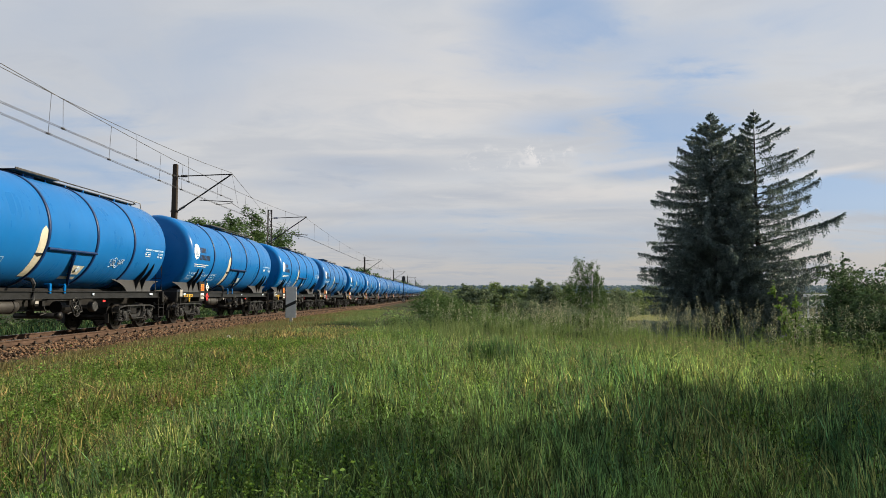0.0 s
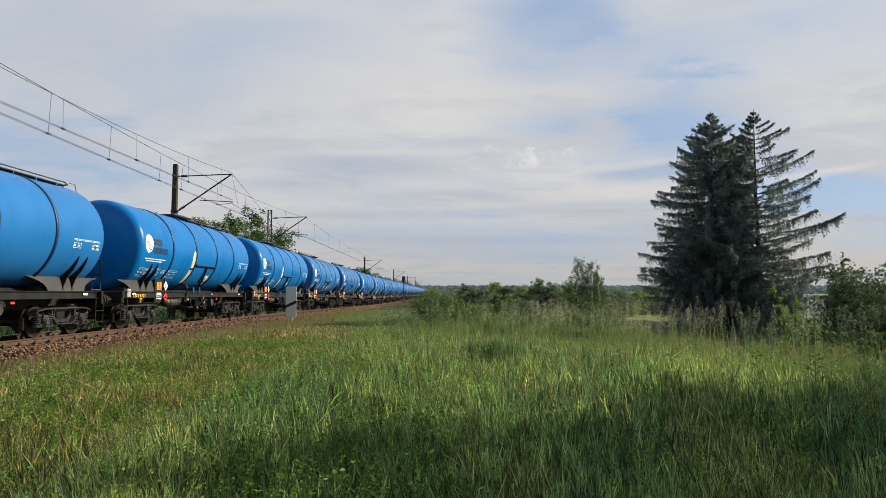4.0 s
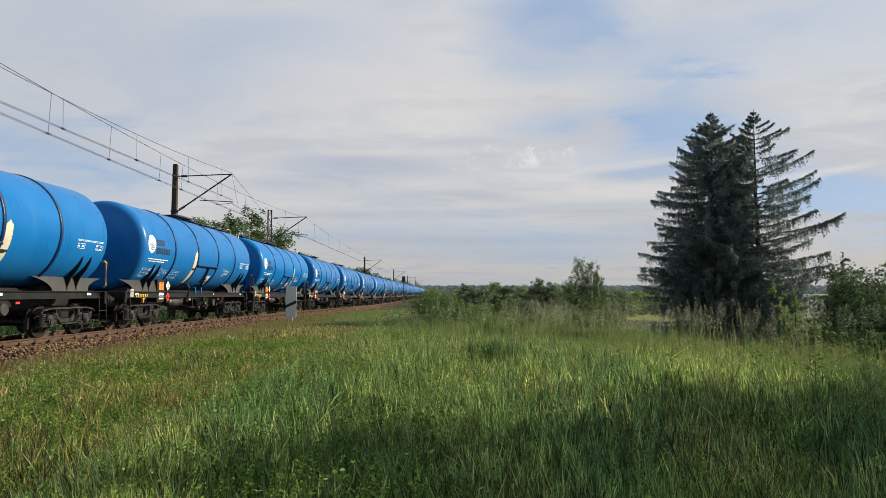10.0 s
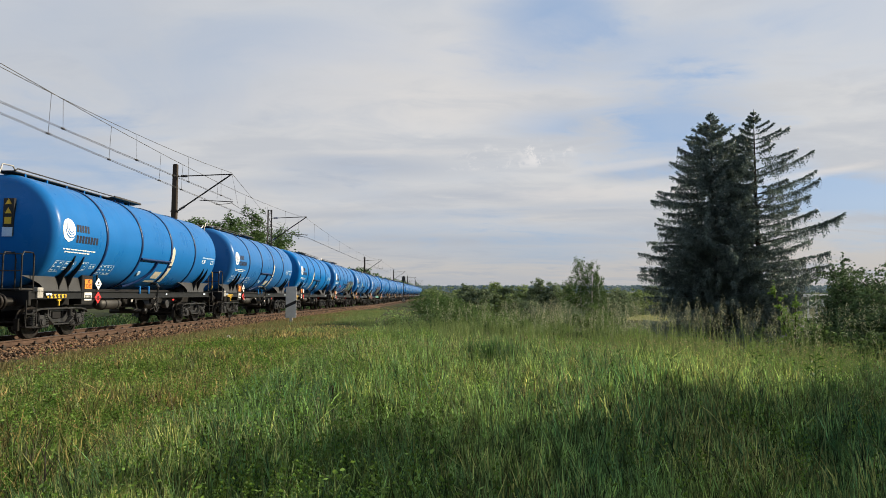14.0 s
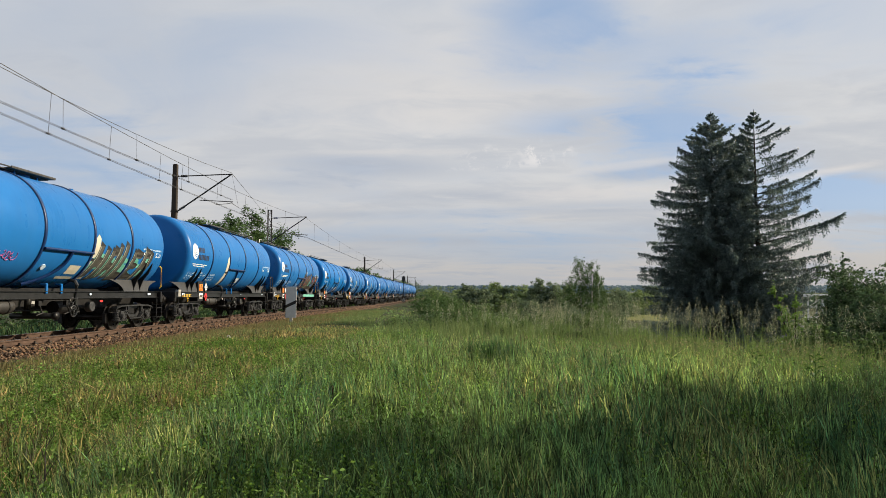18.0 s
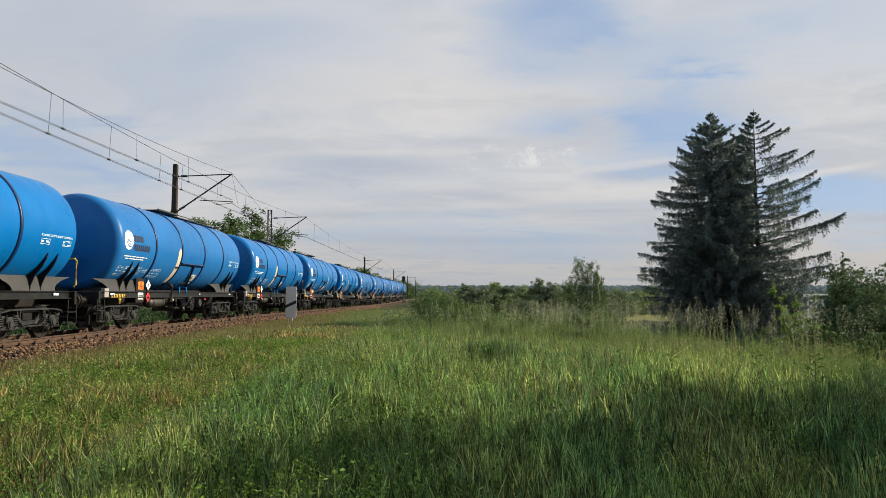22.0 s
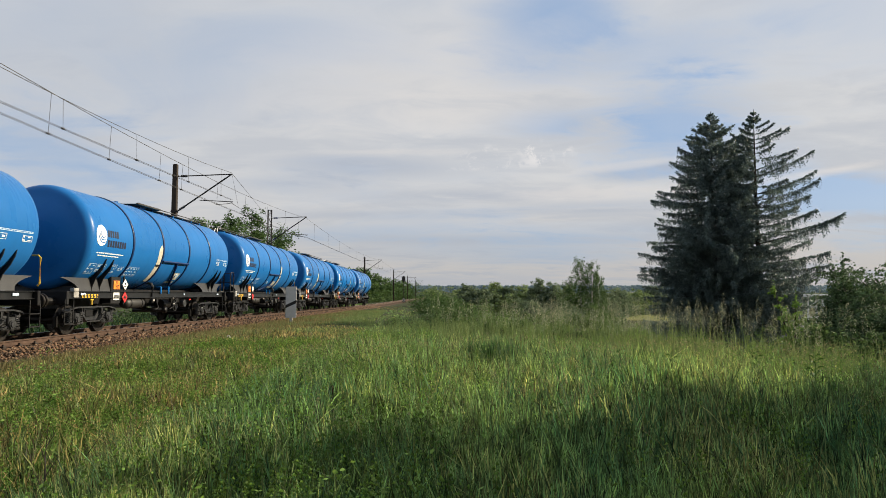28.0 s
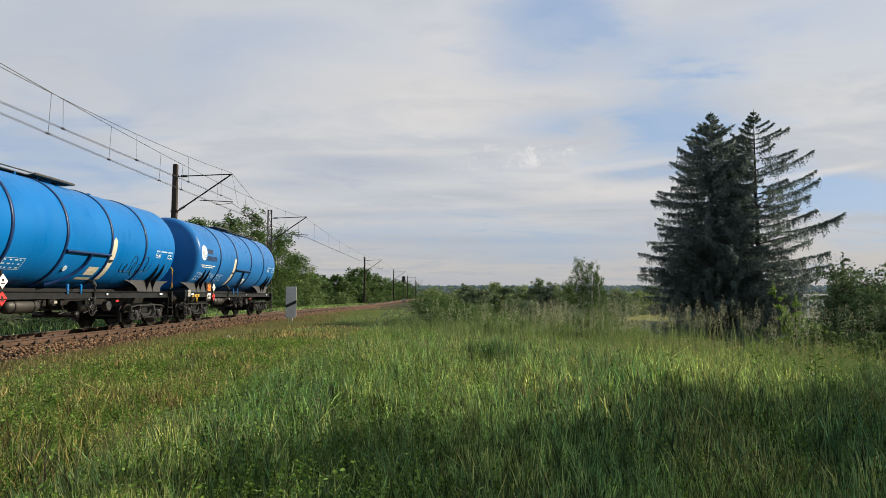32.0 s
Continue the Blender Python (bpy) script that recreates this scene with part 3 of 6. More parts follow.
def side_frame(s):
    """Welded side frame of a two-axle goods bogie: flat top chord, dipping trough and end horns, with an open window."""
    bm = B()
    x0, x1 = s * 0.95, s * 1.03
    # web, as a closed ring round the window
    outer = [(-0.62, 0.80), (-0.34, 0.82), (0.34, 0.82), (0.62, 0.80), (0.56, 0.62), (0.34, 0.42), (-0.34, 0.42), (-0.56, 0.62)]
    inner = [(-0.44, 0.745), (-0.30, 0.755), (0.30, 0.755), (0.44, 0.745), (0.40, 0.65), (0.26, 0.53), (-0.26, 0.53), (-0.40, 0.65)]
    rings = [[bm.verts.new((x, y, z)) for y, z in poly] for x in (x0, x1) for poly in (outer, inner)]
    for k in range(8):
        j = (k + 1) % 8
        for a, b in ((rings[0], rings[1]), (rings[1], rings[3]), (rings[3], rings[2]), (rings[2], rings[0])):
            bm.faces.new((a[k], a[j], b[j], b[k]))
    # flanges: top chord running out over the axle boxes, and the trough's lip
    chord = [(-1.36, 0.735), (-1.30, 0.80), (-0.95, 0.86), (-0.55, 0.865), (0.55, 0.865), (0.95, 0.86), (1.30, 0.80), (1.36, 0.735)]
    lip = [(-0.66, 0.66), (-0.58, 0.57), (-0.36, 0.395), (0.36, 0.395), (0.58, 0.57), (0.66, 0.66)]
    for line_, thick in ((chord, 0.045), (lip, 0.035)):
        lower = [(y, z - thick) for y, z in line_]
        extrude_yz(bm, line_ + lower[::-1], s * 0.92, s * 1.15)
    # ribs beside the window and cheeks that hold the springs
    for y in (-0.5, 0.5):
        box(bm, s * 1.08, y, 0.72, 0.10, 0.03, 0.20)
    for y in (-1.24, -0.58, 0.58, 1.24):
        box(bm, s * 1.02, y, 0.74, 0.18, 0.04, 0.18)
    bmesh.ops.recalc_face_normals(bm, faces=bm.faces[:])
    return bm


def coil(s, y):
    """A helical spring between its two seats."""
    turns, per, r = 4.5, 9, 0.098
    n = int(turns * per)
    bm = tube(B(), [(s * 1.03 + r * math.cos(2 * math.pi * k / per), y + r * math.sin(2 * math.pi * k / per), 0.375 + 0.27 * k / n) for k in range(n + 1)], 0.021, 5)
    rod(bm, (s * 1.03, y, 0.34), (s * 1.03, y, 0.375), 0.125, seg=12)
    rod(bm, (s * 1.03, y, 0.645), (s * 1.03, y, 0.69), 0.125, seg=12)
    rod(bm, (s * 1.03, y, 0.36), (s * 1.03, y, 0.66), 0.045, seg=8)
    return bm


def axle_box(s, y):
    """Cast axle box with two spring wings and a bolted round lid."""
    bm = B()
    box(bm, s * 1.02, y, 0.50, 0.24, 0.25, 0.32)
    box(bm, s * 1.02, y, 0.325, 0.20, 0.72, 0.045)
    for d in (-1, 1):
        box(bm, s * 1.02, y + d * 0.17, 0.37, 0.20, 0.14, 0.06, Matrix.Rotation(radians(-32 * d), 4, "X"))
        box(bm, s * 1.09, y + d * 0.135, 0.60, 0.12, 0.03, 0.26)
    bevel(bm, 0.02, 1)
    rod(bm, (s * 1.13, y, 0.46), (s * 1.17, y, 0.46), 0.125, seg=16)
    rod(bm, (s * 1.17, y, 0.46), (s * 1.20, y, 0.46), 0.095, 0.085, seg=16)
    for k in range(4):
        u = radians(45 + 90 * k)
        rod(bm, (s * 1.165, y + 0.108 * math.cos(u), 0.46 + 0.108 * math.sin(u)), (s * 1.185, y + 0.108 * math.cos(u), 0.46 + 0.108 * math.sin(u)), 0.014, seg=6)
    return bm


def make_bogie(parent, cy):
    bogie = new("bogie")
    bogie.parent = parent
    bogie.location = (0, cy, 0)
    for s in (-1, 1):
        part("side_frame", side_frame(s), BOGIE, bogie)
        for y in (-0.9, 0.9):
            part("axle_box", axle_box(s, y), BOGIE, bogie)
            for o in (-0.27, 0.27):
                part("coil_spring", coil(s, y + o), BOGIE, bogie)
    bm = box(B(), 0, 0, 0.66, 2.0, 0.42, 0.26)
    box(bm, 0, 0, 0.84, 0.5, 0.5, 0.16)
    part("bolster", bevel(bm, 0.02), BLACK, bogie)
    bm = B()
    for y in (-0.42, 0.42, -1.40, 1.40):
        for s in (-1, 1):
            box(bm, s * 0.76, y, 0.42, 0.12, 0.09, 0.34)
    rod(bm, (-0.9, -0.5, 0.35), (0.9, -0.5, 0.35), 0.03)
    rod(bm, (-0.9, 0.5, 0.35), (0.9, 0.5, 0.35), 0.03)
    part("brake_gear", bm, BLACK, bogie)
    me = None
    for y in (-0.9, 0.9):
        if me is None:
            ws = part("wheelset", wheelset(), STEEL, bogie)
            me = ws.data
        else:
            ws = new("wheelset", me)
            ws.parent = bogie
        ws.location = (0, y, 0.46)
        ws["runs"] = 1 if y > 0 else 0
    return bogie


def saddle(cy, s):
    """Cradle skirt over the bogie: rises from the sill to the tank and flares out at both ends in hollow curves."""
    bm = B()
    up = [(cy + 0.92 + 0.86 * (k / 6) ** 2.4, 1.36 + 0.42 * k / 6) for k in range(7)]
    down = [(cy - 0.92 - 0.86 * (k / 6) ** 2.4, 1.36 + 0.42 * k / 6) for k in range(6, -1, -1)]
    a = [bm.verts.new((s * (1.16 - 0.10 * (z - 1.36) / 0.44), y, z)) for y, z in up + down]
    b = [bm.verts.new((s * (1.12 - 0.10 * (z - 1.36) / 0.44), y, z)) for y, z in up + down]
    n = len(a)
    for k in range(7):
        j = n - 1 - k
        if k < 6:
            bm.faces.new((a[k], a[k + 1], a[j - 1], a[j]))
            bm.faces.new((b[k], b[j], b[j - 1], b[k + 1]))
    for k in range(n):
        bm.faces.new((a[k], b[k], b[(k + 1) % n], a[(k + 1) % n]))
    box(bm, s * 0.62, cy, 1.44, 0.75, 1.9, 0.16)
    bmesh.ops.recalc_face_normals(bm, faces=bm.faces[:])
    return bm


def fin(cy, s):
    """Gusset plate standing across the wagon: rises from the frame and clasps the tank's flank, narrowing to a point."""
    bm = B()

    def skin(z, out):
        return math.sqrt((R + out) ** 2 - (z - ZC) ** 2)
    out = [(0.80, 1.36), (1.16, 1.36), (1.16, 1.5), (skin(1.78, 0.13), 1.78), (skin(2.02, 0.10), 2.02), (skin(2.24, 0.06), 2.24), (skin(2.42, 0.015), 2.42), (skin(2.2, -0.04), 2.2), (skin(1.9, -0.04), 1.9), (0.80, 1.80)]
    n = len(out)
    a = [bm.verts.new((s * x, cy - 0.016 + 0.12 * (z - 1.36), z)) for x, z in out]
    b = [bm.verts.new((s * x, cy + 0.016 + 0.12 * (z - 1.36), z)) for x, z in out]
    bm.faces.new(a)
    bm.faces.new(b[::-1])
    for k in range(n):
        bm.faces.new((a[k], b[k], b[(k + 1) % n], a[(k + 1) % n]))
    bmesh.ops.recalc_face_normals(bm, faces=bm.faces[:])
    return bm


def hoop(pts, r=0.022, seg=6):
    return tube(B(), pts, r, seg)


def make_wagon(name, ladder, label):
    """A bogie tank wagon. y runs from its leading end (-) to its trailing end (+); ladder: the end (-1 or 1) with ladder and platform."""
    w = thing(name, pose(0, 0, 0), label, "tank wagon", "wagons of the tank train")
    tank = part("tank", tank_shell(), BLUE, w, "glossy blue tank shell", flat=False)
    for y in (-3.55, -1.2, 1.25, 3.6):
        part("tank_band", tank_band(y), BAND, tank, "dark blue band", flat=False)
    # top walkway, hatch and rails
    y0, y1 = (-6.15, 0.9) if ladder < 0 else (-0.9, 6.15)
    top = ZC + R
    bm = box(B(), 0, (y0 + y1) / 2, top + 0.07, 0.62, y1 - y0, 0.035)
    part("walkway", bevel(bm, 0.01), GRATING, w, "steel grating walkway")
    bm = box(B(), 0, 0, top + 0.10, 0.98, 2.0, 0.03)
    for s in (-1, 1):
        box(bm, s * 0.47, 0, top + 0.13, 0.04, 2.0, 0.05)
    part("hatch_platform", bevel(bm, 0.01), GRATING, w)
    bm = B()
    rod(bm, (0, 0, top - 0.05), (0, 0, top + 0.16), 0.28, seg=20)
    rod(bm, (0, 0, top + 0.16), (0, 0, top + 0.21), 0.31, seg=20)
    part("manhole", bm, BLUE, w)
    for k in range(7):
        y = y0 + (k + 0.5) * (y1 - y0) / 7
        for s in (-1, 1):
            part("walkway_support", box(B(), s * 0.29, y, top, 0.04, 0.05, 0.14), BLUE, w)
    for s in (-1, 1):
        part("walkway_rail", hoop([(s * 0.34, y0, top + 0.08), (s * 0.34, y0 + 0.1, top + 0.15), (s * 0.34, y1 - 0.1, top + 0.15), (s * 0.34, y1, top + 0.08)], 0.02), GRATING, w)
    bm = rod(B(), (0.25, -ladder * 2.2, top - 0.05), (0.25, -ladder * 2.2, top + 0.02), 0.07, seg=10)
    part("vent_valve", bm, BLUE, w)
    # underframe
    for s in (-1, 1):
        bm = box(B(), s * 1.12, 0, 1.24, 0.10, 13.3, 0.20)
        box(bm, s * 1.15, 0, 1.345, 0.16, 13.3, 0.02)
        box(bm, s * 1.15, 0, 1.135, 0.16, 13.3, 0.02)
        part("side_sill", bm, GREY_FRAME, w)
    bm = box(B(), 0, 0, 1.04, 0.5, 13.2, 0.48)
    for y in (-2.8, -1.0, 1.0, 2.8):
        box(bm, 0, y, 1.2, 2.2, 0.12, 0.22)
    box(bm, 0, 0, 1.38, 1.2, 11.6, 0.12)
    part("centre_sill", bm, BLACK, w)
    for e in (-1, 1):
        part("headstock", bevel(box(B(), 0, e * 6.72, 1.15, 2.62, 0.12, 0.42), 0.015), BLACK, w)
        bm = box(B(), 0, e * 6.95, 1.04, 0.12, 0.45, 0.12)
        box(bm, 0, e * 7.25, 1.02, 0.09, 0.32, 0.16)
        part("draw_hook", bevel(bm, 0.015), STEEL, w)
        for s in (-1, 1):
            buf = part("buffer", rod(B(), (s * 0.875, e * 6.76, 1.06), (s * 0.875, e * 7.2, 1.06), 0.125, 0.10, seg=16), BLACK, w)
            part("buffer_plate", bevel(rod(B(), (s * 0.875, e * 7.28, 1.06), (s * 0.875, e * 7.36, 1.06), 0.225, seg=20), 0.015), STEEL, buf)
            bm = B()
            for zz in (0.36, 0.72):
                box(bm, s * 1.22, e * 6.60, zz, 0.16, 0.46, 0.03)
            for yy in (-0.22, 0.22):
                box(bm, s * 1.28, e * 6.60 + yy, 0.72, 0.025, 0.03, 0.76)
            part("step", bm, BLACK, w)
    for cy in (-5.0, 5.0):
        make_bogie(w, cy)
        for s in (-1, 1):
            part("saddle", saddle(cy, s), SADDLE, w)
            for dy in (-0.20, 0.26):
                part("gusset", fin(cy + dy, s), BLACK, w)
    # yellow and black hazard bar and brake tap at the leading end
    e = -1
    bm = box(B(), 1.2, e * 5.35, 1.20, 0.02, 0.9, 0.12)
    bar = part("hazard_bar", bm, YELLOW, w)
    for k in range(5):
        part("black_stripe", box(B(), 1.212, e * 5.35 - 0.36 + 0.18 * k, 1.20, 0.006, 0.085, 0.115, Matrix.Rotation(radians(30), 4, "X")), INK, bar)
    bm = rod(B(), (1.2, e * 5.05 - 0.2, 1.10), (1.2, e * 5.05 - 0.2, 0.92), 0.026)
    rod(bm, (1.2, e * 5.05 - 0.28, 1.08), (1.2, e * 5.05 - 0.12, 1.08), 0.025)
    part("brake_tap", bm, YELLOW, w)
    # end platform, rails and ladder
    e = ladder
    part("end_platform", bevel(box(B(), 0, e * 6.62, 1.40, 2.3, 0.62, 0.04), 0.01), GRATING, w)
    for xx in (0.62, 1.14):
        part("handrail", hoop([(xx, e * 6.86, 1.36), (xx, e * 6.86, 2.32), (xx, e * 6.80, 2.42), (xx, e * 6.42, 2.42), (xx, e * 6.36, 2.32), (xx, e * 6.36, 1.36)], 0.024), BLACK, w)
    part("handrail", hoop([(1.14, e * 6.88, 1.9), (-1.14, e * 6.88, 1.9)], 0.02), BLACK, w)
    part("handrail", hoop([(1.14, e * 6.88, 2.36), (-1.14, e * 6.88, 2.36)], 0.02), BLACK, w)
    bm = B()
    for xx in (-0.24, 0.20):
        tube(bm, [(xx - 0.15, e * 6.66, 1.40), (xx - 0.15, e * 6.66, 4.25), (xx - 0.15, e * 6.56, 4.6), (xx - 0.15, e * 6.3, top + 0.12)], 0.026)
    for k in range(10):
        rod(bm, (-0.39, e * 6.66, 1.6 + 0.29 * k), (0.05, e * 6.66, 1.6 + 0.29 * k), 0.016, seg=6)
    part("ladder", bm, GALV, w, "galvanised end ladder")
    for s in (0.30, -0.65):
        part("ladder_grab", hoop([(s, e * 6.72, 3.7), (s, e * 6.74, 4.6), (s, e * 6.62, top + 0.18), (s, e * 6.2, top + 0.20), (s, e * 6.1, top + 0.10)], 0.022), GALV, w)
    if ladder < 0:
        part("grab_rail", hoop([(1.16, -e * 6.84, 1.50), (1.22, -e * 6.84, 1.55), (1.22, -e * 6.84, 2.30), (1.16, -e * 6.84, 2.36), (0.98, -e * 6.84, 2.36)], 0.026), YELLOW, w, "yellow grab rail")
    # warning signs on the head beside the ladder
    hy = e * (HALF + 0.545)
    for k, (zz, sz, m) in enumerate(((3.86, 0.19, YELLOW), (3.60, 0.19, YELLOW), (3.32, 0.2, YELLOW))):
        bm = B()
        if k < 2:
            a = [bm.verts.new((0.44 + dx * sz, hy, zz + dz * sz)) for dx, dz in ((-0.5, -0.43), (0.5, -0.43), (0, 0.43))]
            bm.faces.new(a)
            r_ = bmesh.ops.extrude_face_region(bm, geom=bm.faces[:])
            bmesh.ops.translate(bm, vec=(0, e * 0.012, 0), verts=[q for q in r_["geom"] if isinstance(q, bmesh.types.BMVert)])
        else:
            box(bm, 0.44, hy + e * 0.006, zz, 0.19, 0.012, 0.19)
        part("warning_sign", bm, m, w)
    part("sign_back", bevel(box(B(), 0.44, hy - e * 0.05, 3.42, 0.30, 0.10, 1.06), 0.006), BLACK, w)
    part("notice_plate", box(B(), 0.44, hy + e * 0.01, 3.0, 0.28, 0.03, 0.26), FAINT, w)
    # middle gear: air tank, brake cylinder, levers, outlet valves
    bm = lathe_y(B(), [(-2.9, 0.0), (-2.88, 0.14), (-2.75, 0.19), (-1.65, 0.19), (-1.52, 0.14), (-1.5, 0.0)], 20, 1.0, 0.93)
    part("air_tank", bm, AIR_TANK, w, flat=False)
    for yy in (-2.6, -1.8):
        part("strap", lathe_y(B(), [(yy - 0.02, 0.19), (yy - 0.02, 0.205), (yy + 0.02, 0.205), (yy + 0.02, 0.19)], 20, 1.0, 0.93), BLACK, w)
    bm = rod(B(), (0.55, 1.0, 0.85), (0.55, 1.7, 0.85), 0.2, seg=16)
    rod(bm, (0.55, 1.7, 0.85), (0.55, 3.4, 0.85), 0.03)
    part("brake_cylinder", bm, BLACK, w)
    bm = rod(B(), (-0.2, 0.25, 0.62), (1.08, 0.25, 0.62), 0.085, seg=12)
    rod(bm, (1.05, 0.25, 0.62), (1.18, 0.25, 0.62), 0.11, seg=14)
    rod(bm, (0.25, 0.25, 0.62), (0.25, 0.25, 1.5), 0.11, seg=12)
    part("outlet_valve", bm, BLACK, w, flat=False)
    for yy in (-0.55, 0.75, 1.25):
        bm = rod(B(), (1.10, yy, 1.08), (1.16, yy + 0.12, 0.72), 0.018)
        rod(bm, (1.16, yy + 0.12, 0.72), (1.16, yy - 0.15, 0.66), 0.02)
        box(bm, 1.12, yy, 1.0, 0.1, 0.14, 0.14)
        part("lever", bm, BLACK, w)
    rod_b = rod(B(), (0.35, -4.2, 0.78), (0.35, 4.2, 0.78), 0.025)
    part("brake_rod", rod_b, BLACK, w)
    part("change_plate", box(B(), 1.19, -0.9, 1.03, 0.02, 0.14, 0.08), GALV, w)
    for yy, zz in ((0.95, 0.98), (1.02, 0.74)):
        bm = hoop([(1.2, yy + 0.17 * math.cos(radians(a)), zz + 0.17 * math.sin(radians(a))) for a in range(0, 361, 30)], 0.018, 5)
        rod(bm, (1.05, yy, zz), (1.22, yy, zz), 0.03)
        for a in (30, 150, 270):
            rod(bm, (1.2, yy, zz), (1.2, yy + 0.17 * math.cos(radians(a)), zz + 0.17 * math.sin(radians(a))), 0.012, seg=5)
        part("handwheel", bm, BOGIE, w)
    part("brake_drum", bevel(rod(B(), (0.95, 2.15, 0.86), (1.15, 2.15, 0.86), 0.17, seg=16), 0.02), BOGIE, w)
    part("small_plate", box(B(), 1.205, 1.9, 1.26, 0.012, 0.10, 0.07), FAINT, w)
    part("small_plate", box(B(), 1.205, -5.75, 1.26, 0.012, 0.26, 0.07), FAINT, w)
    part("small_plate", box(B(), 1.205, 5.9, 1.26, 0.012, 0.24, 0.07), FAINT, w)
    part("control_box", bevel(box(B(), 1.16, -6.15, 1.30, 0.14, 0.26, 0.30), 0.012), GALV, w)
    part("red_tag", box(B(), 1.2, 2.55, 1.03, 0.02, 0.16, 0.06), RED, w)
    for yy in (-0.35, 0.35):
        bm = box(B(), 1.2, yy, 1.42, 0.05, 0.09, 0.28)
        box(bm, 1.12, yy, 1.55, 0.18, 0.10, 0.05)
        part("blue_bracket", bevel(bm, 0.01), BLUE, w)
    yy = -ladder * 1.1
    part("hose_bracket", hoop([(1.2, yy, 1.10), (1.22, yy, 1.55), (1.16, yy, 1.66), (0.9, yy, 1.72)], 0.055), SADDLE, w)
    # placards on their black carrier
    car = part("placard_carrier", bevel(box(B(), 0.98, -3.75, 1.40, 0.40, 0.62, 0.92), 0.015), BLACK, w)
    for k, m in ((1, ORANGE), (0, WHITE)):
        zc = 1.19 + 0.39 * k
        pl = part("orange_plate" if k else "number_plate", bevel(box(B(), 1.187, -3.72, zc, 0.012, 0.40, 0.30 if k else 0.26), 0.004), m, car)
        if k:
            part("dividing_line", box(B(), 1.1945, -3.72, zc, 0.004, 0.40, 0.014), INK, pl)
            for text, dz in (("30", 0.074), ("1202", -0.074)):
                lettering("characters", text, 0.155, pose(1.195, -3.72, zc + dz, 0, 0, 90), INK, pl)
        else:
            bm = B()
            for q in range(5):
                box(bm, 1.1945, -3.86 + q * 0.07, zc, 0.004, 0.045, 0.09)
            part("print", bm, INK, pl)
    for k, m in ((1, WHITE), (0, RED)):
        zc, yc = 1.60 - (0 if k else 0.45), -3.16
        sq = bevel(box(B(), 1.2, yc, zc, 0.010, 0.28, 0.28, Matrix.Rotation(radians(45), 4, "X")), 0.003)
        dia = part("white_diamond" if k else "red_diamond", sq, m, w)
        bm = box(B(), 1.207, yc, zc + 0.03, 0.004, 0.09, 0.07)
        box(bm, 1.207, yc, zc - 0.06, 0.004, 0.15, 0.03)
        part("print", bm, INK, dia)
    part("diamond_holder", box(B(), 1.17, -3.2, 1.40, 0.03, 0.06, 1.0), BLACK, w)
    # the maker's emblem: a pale ball with blue swirls and two rows of dark lettering, drawn as plain shapes
    yc, ac = -5.62, 0.08
    ball = [(yc + 0.31 * math.cos(2 * math.pi * k / 28), ac + 0.35 * math.sin(2 * math.pi * k / 28)) for k in range(28)]
    emb = part("emblem", patch(B(), ball, 0.004, 0.05), WHITE, w, "white ball emblem")
    # crescent gaps that sweep across the ball
    for k, rr in enumerate((0.275, 0.20, 0.13)):
        bm = B()
        cy_, ca_ = yc + 0.10, ac + 0.10
        prev = None
        for q in range(15):
            u = radians(150 + q * 13)
            wdt = 0.030 * math.sin(math.pi * (0.08 + 0.84 * q / 14))
            row = [bm.verts.new(on_tank(cy_ + (rr + o) * 1.02 * math.cos(u), ca_ + (rr + o) * 1.12 * math.sin(u), 0.009)) for o in (0.0, wdt)]
            if prev:
                bm.faces.new((prev[0], row[0], row[1], prev[1]))
            prev = row
        part("swirl", bm, BLUE, emb)
    for row, (ya, yb, a0, hgt, num) in enumerate(((-5.25, -4.55, 0.06, 0.22, 5), (-5.25, -4.05, -0.26, 0.22, 8))):
        pitch = (yb - ya) / num
        for q in range(num):
            s0 = ya + q * pitch
            part("lettering_bar", patch(B(), rect(s0, s0 + pitch * 0.74, a0, a0 + hgt)), NAVY, emb)
    bm = B()
    for row in range(2):
        s0 = -5.80 + 0.12 * row
        while s0 < -4.25 - 0.25 * row:
            ln = 0.05 + 0.09 * ((s0 * 7.3) % 1)
            patch(bm, rect(s0, s0 + ln, -0.50 - 0.085 * row, -0.465 - 0.085 * row))
            s0 += ln + 0.022
    part("small_print", bm, WHITE, w)["kind"] = "stuff"
    # framed data panels low on the shell
    def panel(ya, yb, a0, a1, rows, cols, mat_):
        bm = B()
        t = 0.012
        for y_, q_ in ((ya, ya + t), (yb - t, yb)):
            patch(bm, rect(y_, q_, a0, a1))
        for a_ in (a0, a1 - t):
            patch(bm, rect(ya + t, yb - t, a_, a_ + t))
        for r_ in range(rows):
            for c_ in range(cols):
                ww, hh = (yb - ya) / cols, (a1 - a0) / rows
                k_ = 0.35 + 0.5 * ((r_ * 3.7 + c_ * 5.3 + ya * 2.1) % 1)
                patch(bm, rect(ya + ww * c_ + 0.02, ya + ww * (c_ + k_), a0 + hh * (r_ + 0.34), a0 + hh * (r_ + 0.66)))
        part("data_panel", bm, mat_, w)["kind"] = "stuff"
    panel(-5.85, -5.45, -1.26, -0.86, 3, 2, FAINT)
    panel(-5.35, -4.85, -1.16, -0.86, 2, 2, FAINT)
    panel(-4.55, -4.2, -1.16, -0.84, 3, 2, FAINT)
    panel(-4.05, -3.75, -1.06, -0.90, 1, 2, FAINT)
    panel(-3.45, -2.65, -1.26, -0.88, 3, 4, FAINT)
    panel(4.45, 5.85, -0.19, -0.14, 1, 14, FAINT)
